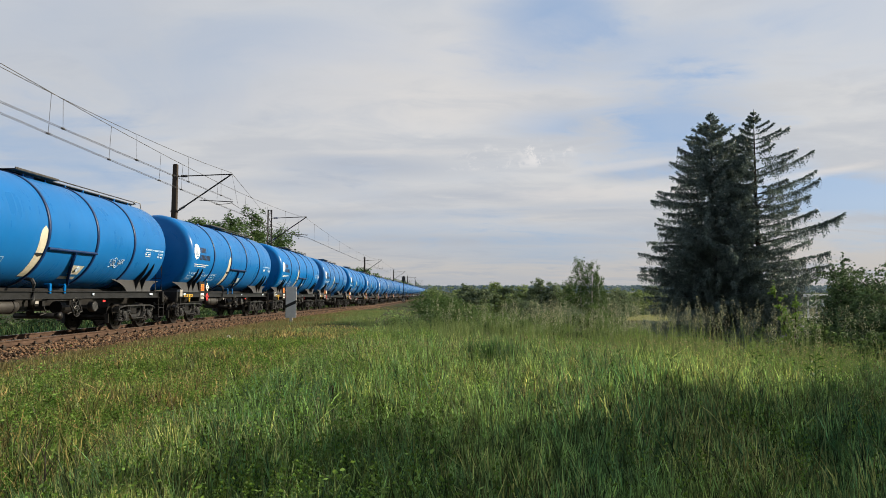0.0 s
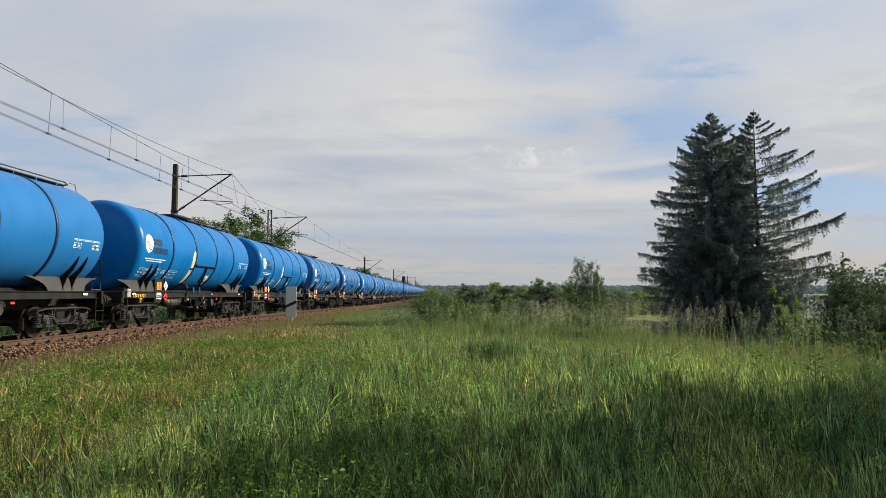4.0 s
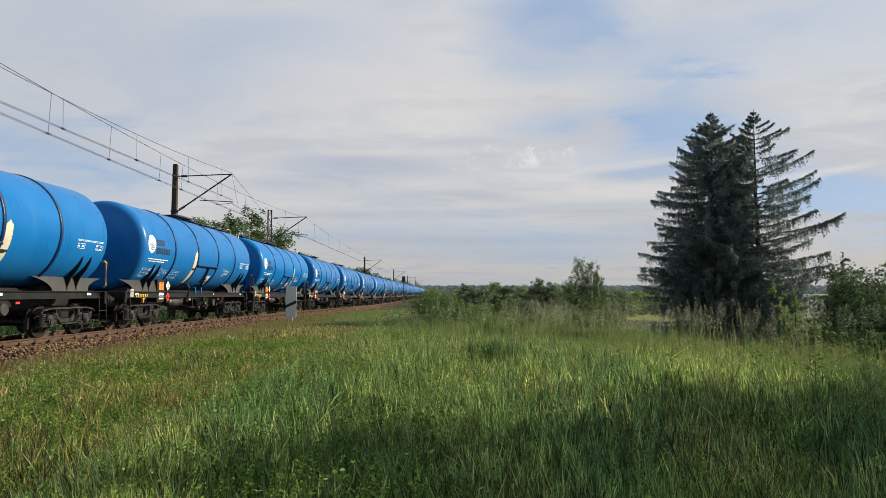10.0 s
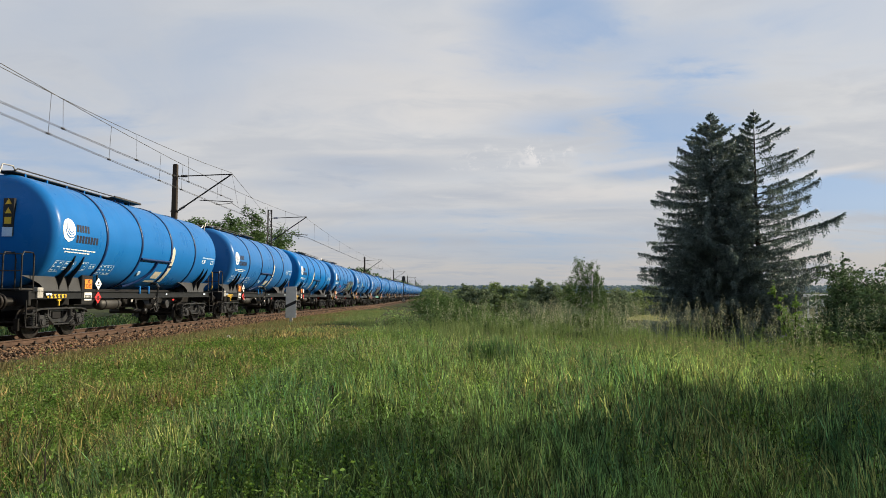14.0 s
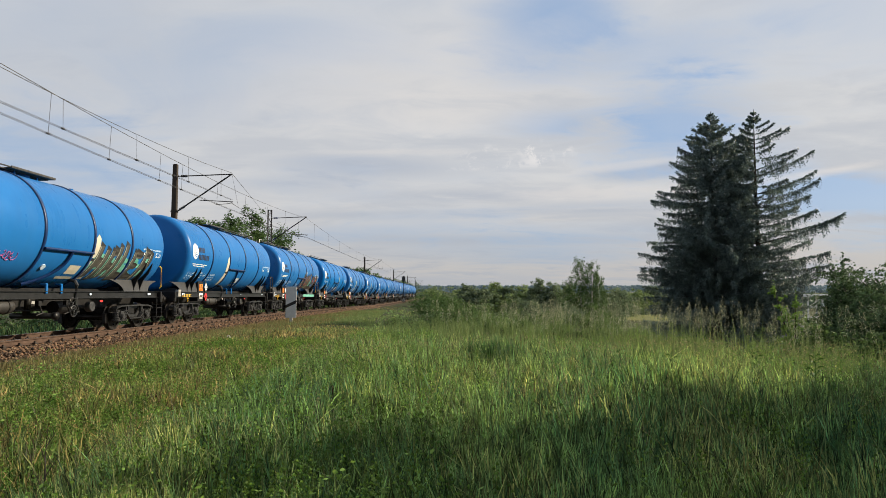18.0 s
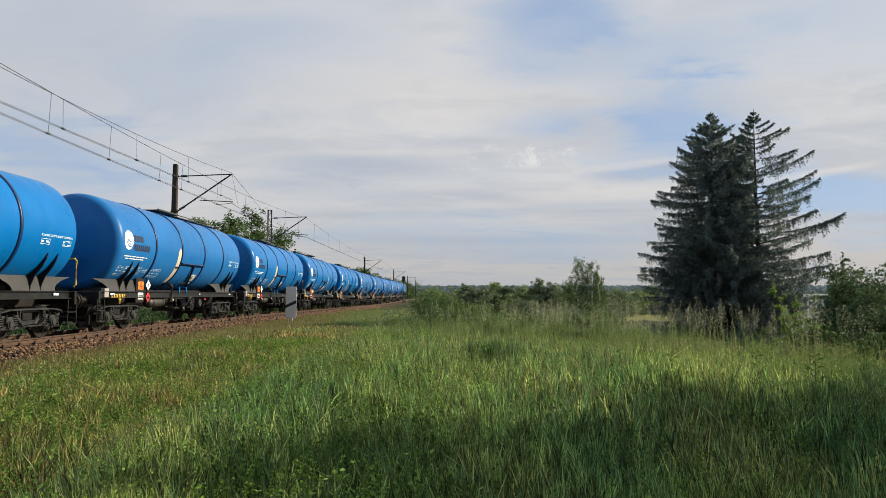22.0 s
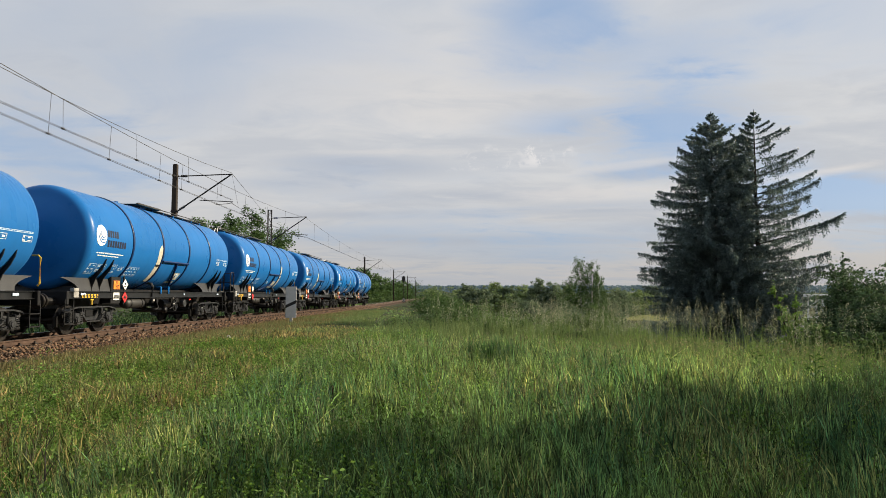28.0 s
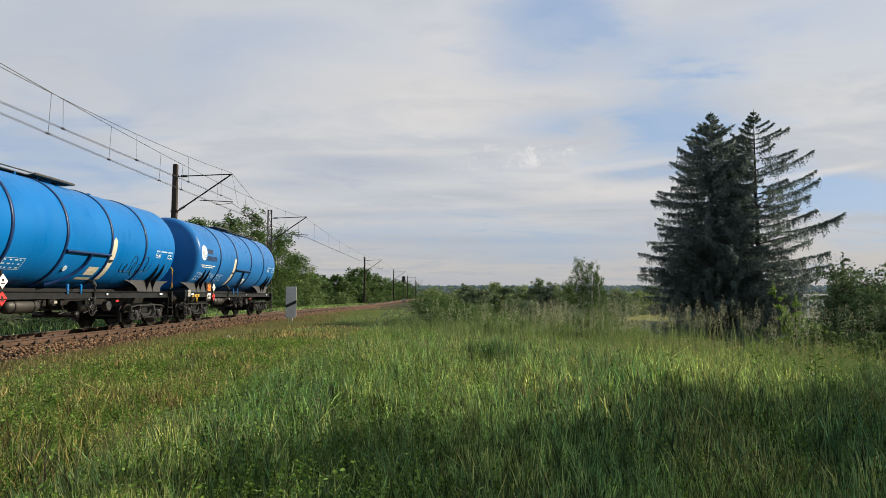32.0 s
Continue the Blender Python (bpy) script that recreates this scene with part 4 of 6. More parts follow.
    panel(4.47, 4.85, -0.42, -0.26, 1, 2, WHITE)
    panel(5.45, 5.83, -0.42, -0.26, 2, 2, WHITE)
    # cream arrow strip on the shell
    f0, sl = (1.42, 1) if ladder < 0 else (-1.42, -1)
    bm = B()
    patch(bm, rect(f0 - 0.14, f0 + 0.18, -1.50, -0.72))
    part("arrow_strip", bm, CREAM, w, "cream marker strip")
    part("arrow_strip", patch(B(), [(f0 - 0.14, -0.68), (f0 + 0.18, -0.68), (f0 + 0.18, -0.02), (f0 + 0.06, 0.10), (f0 - 0.14, -0.08)]), CREAM, w)
    part("chevron", patch(B(), [(f0 - 0.15, -0.735), (f0 + 0.02, -0.80), (f0 + 0.19, -0.735), (f0 + 0.19, -0.69), (f0 + 0.02, -0.755), (f0 - 0.15, -0.69)], 0.007, 0.02), INK, w)
    # gauge bar with its raking pipe, and a cream data box
    bm = B()
    tube(bm, [on_tank(-1.15, -0.52, 0.05), on_tank(1.25, -0.52, 0.05)], 0.042, 8)
    part("gauge_bar", bm, BAND, w)
    part("gauge_pipe", hoop([on_tank(0.15 + ladder * 0.010 * q * q, -0.52 - 0.13 * q, 0.05) for q in range(11)], 0.045, 6), BAND, w)
    part("data_box", patch(B(), rect(0.45, 1.02, -1.32, -0.98)), CREAM, w)
    part("data_line", patch(B(), rect(0.25, 1.05, -1.54, -1.42)), CREAM, w)
    bm = rod(B(), on_tank(-0.75 * sl, -1.1, 0.0), on_tank(-0.75 * sl, -1.1, 0.03), 0.09, seg=14)
    part("round_mark", bm, FAINT, w)
    return w


FRONT_LADDER = "blue bogie tank wagon with its ladder at the leading end"
REAR_LADDER = "blue bogie tank wagon with its ladder at the trailing end"
# which wagons of the train have the ladder in front; the last of them ends the train
LEADING = (6, 7, 8, 10, 11, 12, 13, 15, 17, 18, 21, 23, 25, 27)
FIRST, LAST = -1, 28
proto_a = make_wagon("tank_wagon", -1, FRONT_LADDER)
proto_b = make_wagon("tank_wagon", 1, REAR_LADDER)
wagons = {FIRST: proto_b, 6: proto_a}
for number in range(FIRST, LAST + 1):
    if number not in wagons:
        wagons[number] = copy_thing(proto_a if number in LEADING else proto_b, pose(0, 0, 0))


def tag_scrawl(w, y, arc, size, m, seed):
    """A thin sprayed scrawl of loops on the shell: no readable letters."""
    rng = random.Random(seed)
    bm = B()
    for k in range(7):
        cy, ca, r0 = y + size * (k / 6 - 0.5) * 1.5, arc + rng.uniform(-0.1, 0.1) * size, size * rng.uniform(0.16, 0.34)
        a0 = rng.uniform(0, 6)
        pts = [on_tank(cy + r0 * 0.7 * math.cos(a0 + q * 0.6) + 0.05 * q * size / 3, ca + r0 * math.sin(a0 + q * 0.6), 0.006) for q in range(9)]
        tube(bm, pts, 0.010, 4)
    part("sprayed_scrawl", bm, m, w, "sprayed scrawl")


SPRAY_MIX = spray_paint("green_yellow_spray", ((0.10, 0.30, 0.22), (0.42, 0.33, 0.06), (0.45, 0.07, 0.07), (0.12, 0.36, 0.32)), 2.2)


tag_scrawl(wagons[0], 2.7, -0.75, 0.5, FAINT, 1)
tag_scrawl(wagons[9], 2.6, -0.75, 0.5, FAINT, 2)
tag_scrawl(wagons[10], 2.5, -0.70, 0.5, FAINT, 3)
PINK = surface("pink_spray", (0.42, 0.10, 0.30), (0.52, 0.16, 0.38), 6, 0.5, bump=0.02)
tag_scrawl(wagons[15], -2.5, -0.82, 0.42, PINK, 8)
tag_scrawl(wagons[27], 3.2, -0.85, 1.1, INK, 4)


# angular strokes of one sprayed glyph, across and up in units of its cell
GLYPHS = (((0.0, 0.28, 0.0, 1.0), (0.58, 0.86, -0.08, 0.92), (0.2, 0.66, 0.38, 0.60)), ((0.05, 0.30, 0.0, 0.9), (0.60, 0.86, 0.0, 1.05), (0.2, 0.7, 0.76, 0.96), (0.2, 0.7, 0.30, 0.48)),
          ((0.06, 0.34, -0.05, 1.12), (0.2, 0.92, -0.05, 0.20)), ((0.0, 0.27, 0.0, 0.94), (0.2, 0.84, 0.76, 0.95), (0.2, 0.70, 0.40, 0.56), (0.2, 0.88, 0.0, 0.18)),
          ((0.02, 0.28, -0.06, 1.05), (0.22, 0.80, 0.80, 1.0), (0.62, 0.86, 0.48, 0.95), (0.22, 0.8, 0.42, 0.58), (0.55, 0.82, -0.06, 0.48)))


def lettering_piece(w, y0, y1, a0, a1, label, backing, edging):
    """A sprayed piece of slanting angular strokes: black outline, grey fill, turquoise backing and pale edges."""
    rng = random.Random(5)
    cell, high = (y1 - y0) / (len(GLYPHS) + 0.3), a1 - a0
    back, line, fill, edge = B(), B(), B(), B()

    def bar(bm, s, u0, u1, v0, v1, grow, lift):
        spot = lambda u, v: (s + cell * (u + 0.38 * v), a0 + high * v)
        patch(bm, [spot(u0 - grow, v0 - grow), spot(u1 + grow, v0 - grow * 0.6), spot(u1 + grow, v1 + grow), spot(u0 - grow * 0.4, v1 + grow * 1.8)], lift)
    for k, glyph in enumerate(GLYPHS):
        s = y0 + cell * k
        for c in range(4):
            v = rng.uniform(0.0, 0.55)
            bar(back, s, rng.uniform(-0.25, 0.3), rng.uniform(0.5, 1.05), v, v + rng.uniform(0.25, 0.45), 0.02, 0.0040 + 0.0004 * c)
        for j, (u0, u1, v0, v1) in enumerate(glyph):
            bar(line, s, u0, u1, v0, v1, 0.07, 0.0062)
            bar(fill, s, u0, u1, v0, v1, 0.0, 0.0078 + 0.0002 * j)
            if u1 - u0 < 0.35:
                bar(edge, s, u0 + 0.02, u0 + 0.05, v0 + 0.05, v1 - 0.02, 0.0, 0.0095)
    for bm, m, nm in ((back, backing, "sprayed_backing"), (line, INK, "sprayed_outline"), (fill, SPRAY_GREY, "sprayed_piece"), (edge, edging, "sprayed_edge")):
        part(nm, bm, m, w, label if nm == "sprayed_piece" else "")


TURQUOISE = surface("turquoise_spray", (0.06, 0.27, 0.22), (0.16, 0.42, 0.34), 4, 0.55, bump=0.02)
SPRAY_GREY = surface("grey_spray", (0.030, 0.030, 0.027), (0.085, 0.083, 0.074), 3, 0.55, bump=0.02)
RED_SPRAY = surface("red_spray", (0.34, 0.05, 0.045), (0.46, 0.09, 0.07), 5, 0.55, bump=0.02)
FAINT_EDGE = surface("pale_spray", (0.30, 0.36, 0.32), (0.45, 0.50, 0.46), 5, 0.55, bump=0.02)
lettering_piece(wagons[15], 1.35, 5.3, -1.42, -0.25, "slanting grey and turquoise sprayed piece", TURQUOISE, FAINT_EDGE)
lettering_piece(wagons[17], 0.5, 5.7, -1.42, -0.28, "slanting black, grey and red sprayed piece", SPRAY_MIX, RED_SPRAY)
part("sprayed_sill", box(B(), 1.235, 4.1, 1.24, 0.006, 3.9, 0.19), TURQUOISE, wagons[17], "turquoise sprayed sill")
tagged(wagons[15], "blue tank wagon with green sprayed graffiti on its flank")
tagged(wagons[17], "blue tank wagon with black and red sprayed graffiti")
tagged(wagons[LAST], "last blue tank wagon at the end of the train")
for number, w in wagons.items():
    w.matrix_world = pose(TRACK_X, 40 + number * WAGON_LENGTH, 0)


def wagon_y(number, t):
    """Where the middle of a wagon is at t seconds: the train comes on at about 12 m/s, gaining a little."""
    u = (t - 16) / 16
    return SCALE_Y * (S0 + S1 * number - (V1 * u + V2 * u * u + V3 * u ** 3 + V4 * u ** 4)) + PLATE_BACK


SCALE_Y, PLATE_BACK = 12.9363, 3.50
S0, S1, V1, V2, V3, V4 = -14.05131, 1.142517, 15.41296, 0.19579, -0.02174, -0.02537

# ---- overhead line ----
POLE_X = -15.9


def arm(mast, y, z_top, z_low, reach, style=0):
    """A hinged bracket: top tube, raking strut and registration arm, with insulators."""
    zr = rail_z(y)
    tip = (TRACK_X + reach, y, zr + 8.24)
    part("top_tube", rod(B(), (POLE_X + 0.14, y, zr + z_top), tip, 0.032), DARK_STEEL, mast)
    part("strut", rod(B(), (POLE_X + 0.14, y, zr + z_low), tip, 0.045), DARK_STEEL, mast)
    for z in (z_top, z_low):
        bm = B()
        a, b = Vector((POLE_X + 0.14, y, zr + z)), Vector(tip)
        for k in range(4):
            c = a + (b - a).normalized() * (0.22 + 0.09 * k)
            rod(bm, c, c + (b - a).normalized() * 0.05, 0.075, seg=10)
        part("insulator", bm, BAND if style else BOGIE, mast)
    mid = Vector((POLE_X + 0.14, y, zr + z_low)).lerp(Vector(tip), 0.42)
    part("registration_arm", rod(B(), (mid.x, y, zr + 6.72), (TRACK_X + reach + 0.1, y, zr + 6.62), 0.025), DARK_STEEL, mast)
    part("steady_arm", tube(B(), [(TRACK_X + reach + 0.1, y, zr + 6.62), (TRACK_X + reach - 0.1, y, zr + 6.52), (TRACK_X + reach - 0.8, y, zr + 6.46)], 0.016), DARK_STEEL, mast)


def make_mast(y, lattice, label):
    mast = thing("catenary_mast", pose(0, 0, 0), label, "catenary mast", "masts along the track")
    zr = rail_z(y)
    base, top = ground_z(POLE_X, y) - 0.3, zr + 8.83
    if lattice:
        for sx in (-1, 1):
            for sy in (-1, 1):
                part("corner_angle", rod(B(), (POLE_X + sx * 0.2, y + sy * 0.14, base), (POLE_X + sx * 0.15, y + sy * 0.11, top), 0.035, seg=4), DARK_STEEL, mast)
        for face in (-1, 1):
            bm = B()
            n = 16
            for k in range(n):
                z0, z1 = base + (top - base) * k / n, base + (top - base) * (k + 1) / n
                d = 1 if k % 2 else -1
                rod(bm, (POLE_X - d * 0.17, y + face * 0.125, z0), (POLE_X + d * 0.17, y + face * 0.125, z1), 0.018, seg=4)
            part("lacing", bm, DARK_STEEL, mast)
        part("mast_cap", box(B(), POLE_X, y, top, 0.36, 0.28, 0.03), DARK_STEEL, mast)
    else:
        bm = B()
        a = [bm.verts.new((POLE_X + sx, y + sy, base)) for sx, sy in ((-0.19, -0.16), (0.19, -0.16), (0.19, 0.16), (-0.19, 0.16))]
        b = [bm.verts.new((POLE_X + sx, y + sy, top)) for sx, sy in ((-0.125, -0.11), (0.125, -0.11), (0.125, 0.11), (-0.125, 0.11))]
        bm.faces.new(b)
        for k in range(4):
            bm.faces.new((a[k], a[(k + 1) % 4], b[(k + 1) % 4], b[k]))
        part("post", bevel(bm, 0.02), POLE, mast)
        part("clamp", bevel(box(B(), POLE_X, y, zr + 8.15, 0.32, 0.28, 0.10), 0.01), DARK_STEEL, mast)
        part("clamp", bevel(box(B(), POLE_X, y, zr + 6.05, 0.34, 0.30, 0.10), 0.01), DARK_STEEL, mast)
    arm(mast, y, 8.12, 6.05, 0.15, 1 if lattice else 0)
    return mast


MASTS = [(36.3, False), (55.8, True), (119.6, False), (183, False), (244, False), (306, False)]
for y, lattice in MASTS:
    make_mast(y, lattice, "dark steel lattice catenary mast with a bracket arm" if lattice else "weathered concrete catenary mast with a bracket arm")
make_mast(2.7, False, "weathered concrete catenary mast with a bracket arm")


def sagged(a, b, sag, n=14):
    a, b = Vector(a), Vector(b)
    return [a.lerp(b, k / n) - Vector((0, 0, sag * 4 * (k / n) * (1 - k / n))) for k in range(n + 1)]


line = thing("overhead_line", pose(0, 0, 0), "thin dark catenary and contact wires over the track", "overhead wire", kind="structure")


def span(y0, y1, x0, x1, zm0, zm1, zc0, zc1, sag, droppers, double=True):
    m = sagged((x0, y0, zm0), (x1, y1, zm1), sag)
    part("messenger_wire", tube(B(), m, 0.011, 5), WIRE, line)
    c = sagged((x0, y0, zc0), (x1, y1, zc1), 0.05)
    part("contact_wire", tube(B(), c, 0.011, 5), WIRE, line)
    if double:
        part("contact_wire", tube(B(), [p + Vector((0.05, 0, 0.015)) for p in c], 0.010, 5), WIRE, line)
    for k in range(droppers):
        u = (k + 0.5) / droppers
        i, f = int(u * 14), u * 14 - int(u * 14)
        p, q = m[i].lerp(m[i + 1], f), c[i].lerp(c[i + 1], f)
        bm = rod(B(), p, q, 0.006, seg=4)
        rod(bm, q + Vector((0, -0.06, 0.02)), q + Vector((0, 0.06, 0.02)), 0.022, seg=6)
        part("dropper", bm, WIRE, line)


z1, z2, z3, z4, z5, z6 = [rail_z(y) for y, _ in MASTS]


def paired(messenger, contact, drops, end_m, end_c):
    """A messenger and two contact wires that hang as z = a + b (y - c)^2 says, joined by droppers; ends: spans of y."""
    hang = lambda k, y: Vector((k[0] + (k[1] - k[0]) * (y - 2.7) / 53.1, y, k[2] + k[3] * (y - k[4]) ** 2))
    part("messenger_wire", tube(B(), [hang(messenger, y) for y in np.linspace(*end_m, 16)], 0.011, 5), WIRE, line)
    for off in (-0.03, 0.03):
        part("contact_wire", tube(B(), [hang(contact, y) + Vector((off, 0, off * 0.3)) for y in np.linspace(*end_c, 12)], 0.009, 5), WIRE, line)
    for y in drops:
        p, q = hang(messenger, y), hang(contact, y)
        drop = part("dropper", rod(B(), p, q, 0.007, seg=5), WIRE, line)
        part("wire_clamp", bevel(box(B(), *q, 0.10, 0.13, 0.06), 0.015), WIRE, drop)


paired((-12.6, -12.62, 7.63, 0.0023, 19.5), (-12.55, -12.62, 6.645, 0.00025, 20.0), (6.0, 11.0, 15.8, 20.2, 25.1, 30.2, 34.6), (2.7, 36.3), (2.7, 36.5))       # running wire up to the first mast
paired((-12.6, -12.65, 7.35, 0.00136, 34.4), (-12.68, -12.65, 6.13, 0.00040, 42.0), (5.5, 10.5, 15.2, 19.6, 23.2, 27.3, 29.6, 34.2, 39.0, 43.8, 48.6, 53.0), (2.7, 55.8), (2.7, 55.8))   # wire taking over in the overlap
span(55.8, 119.6, -12.65, -12.9, z2 + 8.12, z3 + 8.24, 6.25, z3 + 6.5, 0.7, 9)
span(119.6, 183, -12.9, -12.6, z3 + 8.24, z4 + 8.24, z3 + 6.5, z4 + 6.5, 0.7, 8, False)
span(183, 244, -12.6, -12.9, z4 + 8.24, z5 + 8.24, z4 + 6.5, z5 + 6.5, 0.7, 6, False)
span(244, 306, -12.9, -12.6, z5 + 8.24, z6 + 8.24, z5 + 6.5, z6 + 6.5, 0.7, 6, False)
part("anchor_wire", tube(B(), [(-12.6, 36.3, 8.24), (-14.2, 46.5, 7.85), (POLE_X + 0.2, 55.7, z2 + 7.75)], 0.012, 5), WIRE, line)
part("anchor_wire", tube(B(), [(-12.6, 36.3, 6.52), (-14.2, 46.5, 6.75), (POLE_X + 0.2, 55.7, z2 + 7.15)], 0.012, 5), WIRE, line)
part("tie_wire", rod(B(), (-12.6, 36.3, 8.24), (-12.9, 38.4, 6.6), 0.007, seg=4), WIRE, line)

# ---- trackside signs ----
SIGN = (-8.95, 36.0)
zs = ground_z(*SIGN)
sign = thing("warning_board", pose(SIGN[0], SIGN[1], zs, 0, 0, 4), "grey-white upright board with one black slanting stripe", "railway sign")
part("post", bevel(box(B(), 0, 0.03, 0.3, 0.16, 0.10, 1.3), 0.01), GALV, sign)
board = part("board", bevel(box(B(), 0, -0.04, 1.18, 0.60, 0.035, 1.76), 0.006), BOARD, sign)
bm = B()
q = [bm.verts.new((x, -0.062, z)) for x, z in ((-0.30, 0.84), (0.30, 1.12), (0.30, 1.30), (-0.30, 1.02))]
bm.faces.new(q)
part("stripe", bm, INK, board)

SIG = (-10.15, 143.0)
zs = ground_z(*SIG)
sig = thing("light_signal", pose(SIG[0], SIG[1], zs), "grey railway signal mast with a black lamp head", "railway signal")
part("mast", rod(B(), (0, 0, 0), (0, 0, 6.0), 0.06, seg=10), DARK_STEEL, sig)
part("lamp_head", bevel(box(B(), 0, -0.1, 5.5, 0.75, 0.25, 1.25), 0.12, 2), INK, sig)
for z in (5.85, 5.45, 5.05):
    part("lamp_hood", rod(B(), (0, -0.22, z), (0, -0.42, z), 0.12, 0.14, seg=12), INK, sig)
for lx in (0.09, 0.37):
    part("ladder_rail", rod(B(), (lx, 0.1, 0.3), (lx, 0.1, 5.3), 0.018, seg=6), DARK_STEEL, sig)
for k in range(12):
    part("rung", rod(B(), (0.09, 0.1, 0.6 + 0.38 * k), (0.37, 0.1, 0.6 + 0.38 * k), 0.012, seg=5), DARK_STEEL, sig)
bm = box(B(), 0, -0.12, 0.75, 0.10, 0.03, 1.5, Matrix.Rotation(radians(38), 4, "Y"))
box(bm, 0, -0.15, 0.75, 0.10, 0.03, 1.5, Matrix.Rotation(radians(-38), 4, "Y"))
part("cross_board", bm, INK, sig)
part("board_back", box(B(), 0, -0.06, 0.75, 0.5, 0.04, 0.7), BOARD, sig)

bm = B()
bmesh.ops.create_icosphere(bm, subdivisions=2, radius=0.08)
for v in bm.verts:
    v.co *= 1 + 0.35 * noise.noise(v.co * 9)
    v.co.z *= 0.8
st = part("stone", bm, STONE)
st.location = (-7.8, 22.5, ground_z(-7.8, 22.5) + 0.05)
tagged(st, "pale lump of stone lying in the bank grass", "stone")


# ---- trees ----
def leaf_cloud(rng, centres, radii, count, size, flat=0.8, turn=0.55):
    """Rhombic leaves spread through clumps, thicker at their skin and lying along it: points and triangles."""
    n = len(centres)
    w = np.prod(np.asarray(radii), 1) ** (2 / 3)
    pick = rng.choice(n, count, p=w / w.sum())
    d = rng.normal(size=(count, 3))
    d /= np.linalg.norm(d, axis=1)[:, None]
    rad = rng.random(count) ** 0.45
    c = np.asarray(centres)[pick] + d * rad[:, None] * np.asarray(radii)[pick]
    facing = d + (0, 0, 0.35) + turn * rng.normal(size=(count, 3))
    a = np.cross(facing, rng.normal(size=(count, 3)))
    a[:, 2] *= flat
    a /= np.linalg.norm(a, axis=1)[:, None]
    b = np.cross(a, facing)
    b /= np.linalg.norm(b, axis=1)[:, None]
    s = size * (0.5 + 1.0 * rng.random(count))[:, None]
    v = np.stack((c - a * s, c + b * s * 0.55, c + a * s, c - b * s * 0.55), 1)
    f = np.array(((0, 1, 2), (0, 2, 3)))[None] + 4 * np.arange(count)[:, None, None]
    return v.reshape(-1, 3), f.reshape(-1, 3)


def make_tree(name, x, y, height, width, leaf, label, category, leaves=4000, size=0.14, seed=1, bark=BARK, stems=1, low=0.12, airy=0.5, droop=0.0, z=None, group="", cone=0.0, clump=1.0):
    """A leafy tree or bush: tapered trunk, limbs, and a crown of clumps set on the limbs' ends, with gaps."""
    rng = np.random.default_rng(seed)
    zb = (ground_z(x, y) if z is None else z) - 0.15
    t = thing(name, pose(x, y, zb), label, category, group)
    cent, rad = [], []
    bm_l = B()
    for s in range(stems):
        lean = (rng.normal(size=2) * (0.05 if stems == 1 else 0.22)) * width
        h = height * (1.0 if s == 0 else rng.uniform(0.65, 0.95))
        k = np.linspace(0, 1, 6)
        pts = [(lean[0] * u * u + rng.normal() * 0.02 * height * u * (1 - u), lean[1] * u * u, h * u * 0.97) for u in k]
        r0 = 0.014 * height / (1 if stems == 1 else 1.6) + 0.02
        part("trunk", tube(B(), pts, [r0 * (1 - 0.88 * u) for u in k], 7), bark, t, flat=False)
        nl = int((12 + height * 1.3) / clump)
        for i in range(nl):
            u = low + (1 - low) * (i + rng.random()) / nl
            j = min(4, int(u * 5))
            p = Vector(pts[j]).lerp(Vector(pts[j + 1]), u * 5 - j)
            az = i * 2.4 + rng.normal() * 0.4
            v_ = (u - low) / (1 - low)
            reach = width * 0.5 * max(0.12, math.sin(math.pi * (0.16 + 0.80 * v_ ** 0.8)) ** 0.7) * rng.uniform(0.6, 1.05)
            reach *= 1 - cone * v_ ** 0.8
            e = p + Vector((math.cos(az) * reach, math.sin(az) * reach, reach * (0.35 - droop) + 0.05))
            tube(bm_l, [p, p.lerp(e, 0.5) + Vector((0, 0, 0.06 * reach)), e], [r0 * 0.30 * (1.1 - u), r0 * 0.2 * (1.1 - u), 0.008], 4)
            for q in range(4):
                c = p.lerp(e, 0.25 + 0.26 * q) + Vector(rng.normal(size=3) * 0.08 * width * airy)
                rr = width * clump * rng.uniform(0.07, 0.18) * (1.15 - 0.5 * u)
                cent.append(c)
                rad.append((rr, rr, rr * (0.8 + droop)))
        cent.append(Vector(pts[-1]))
        rad.append((0.07 * width, 0.07 * width, 0.09 * height))
    part("branchwork", bm_l, bark, t)["kind"] = "stuff"
    v, f = leaf_cloud(rng, [tuple(c) for c in cent], rad, leaves, size)
    fit = height / np.sort(v[:, 2])[-12]
    v[:, 2] = np.maximum(v[:, 2] * fit, 0.02)
    for o in t.children:
        o.data.transform(Matrix.Diagonal((1, 1, fit, 1)))
    soup("crown", v, f, leaf, t)
    return t


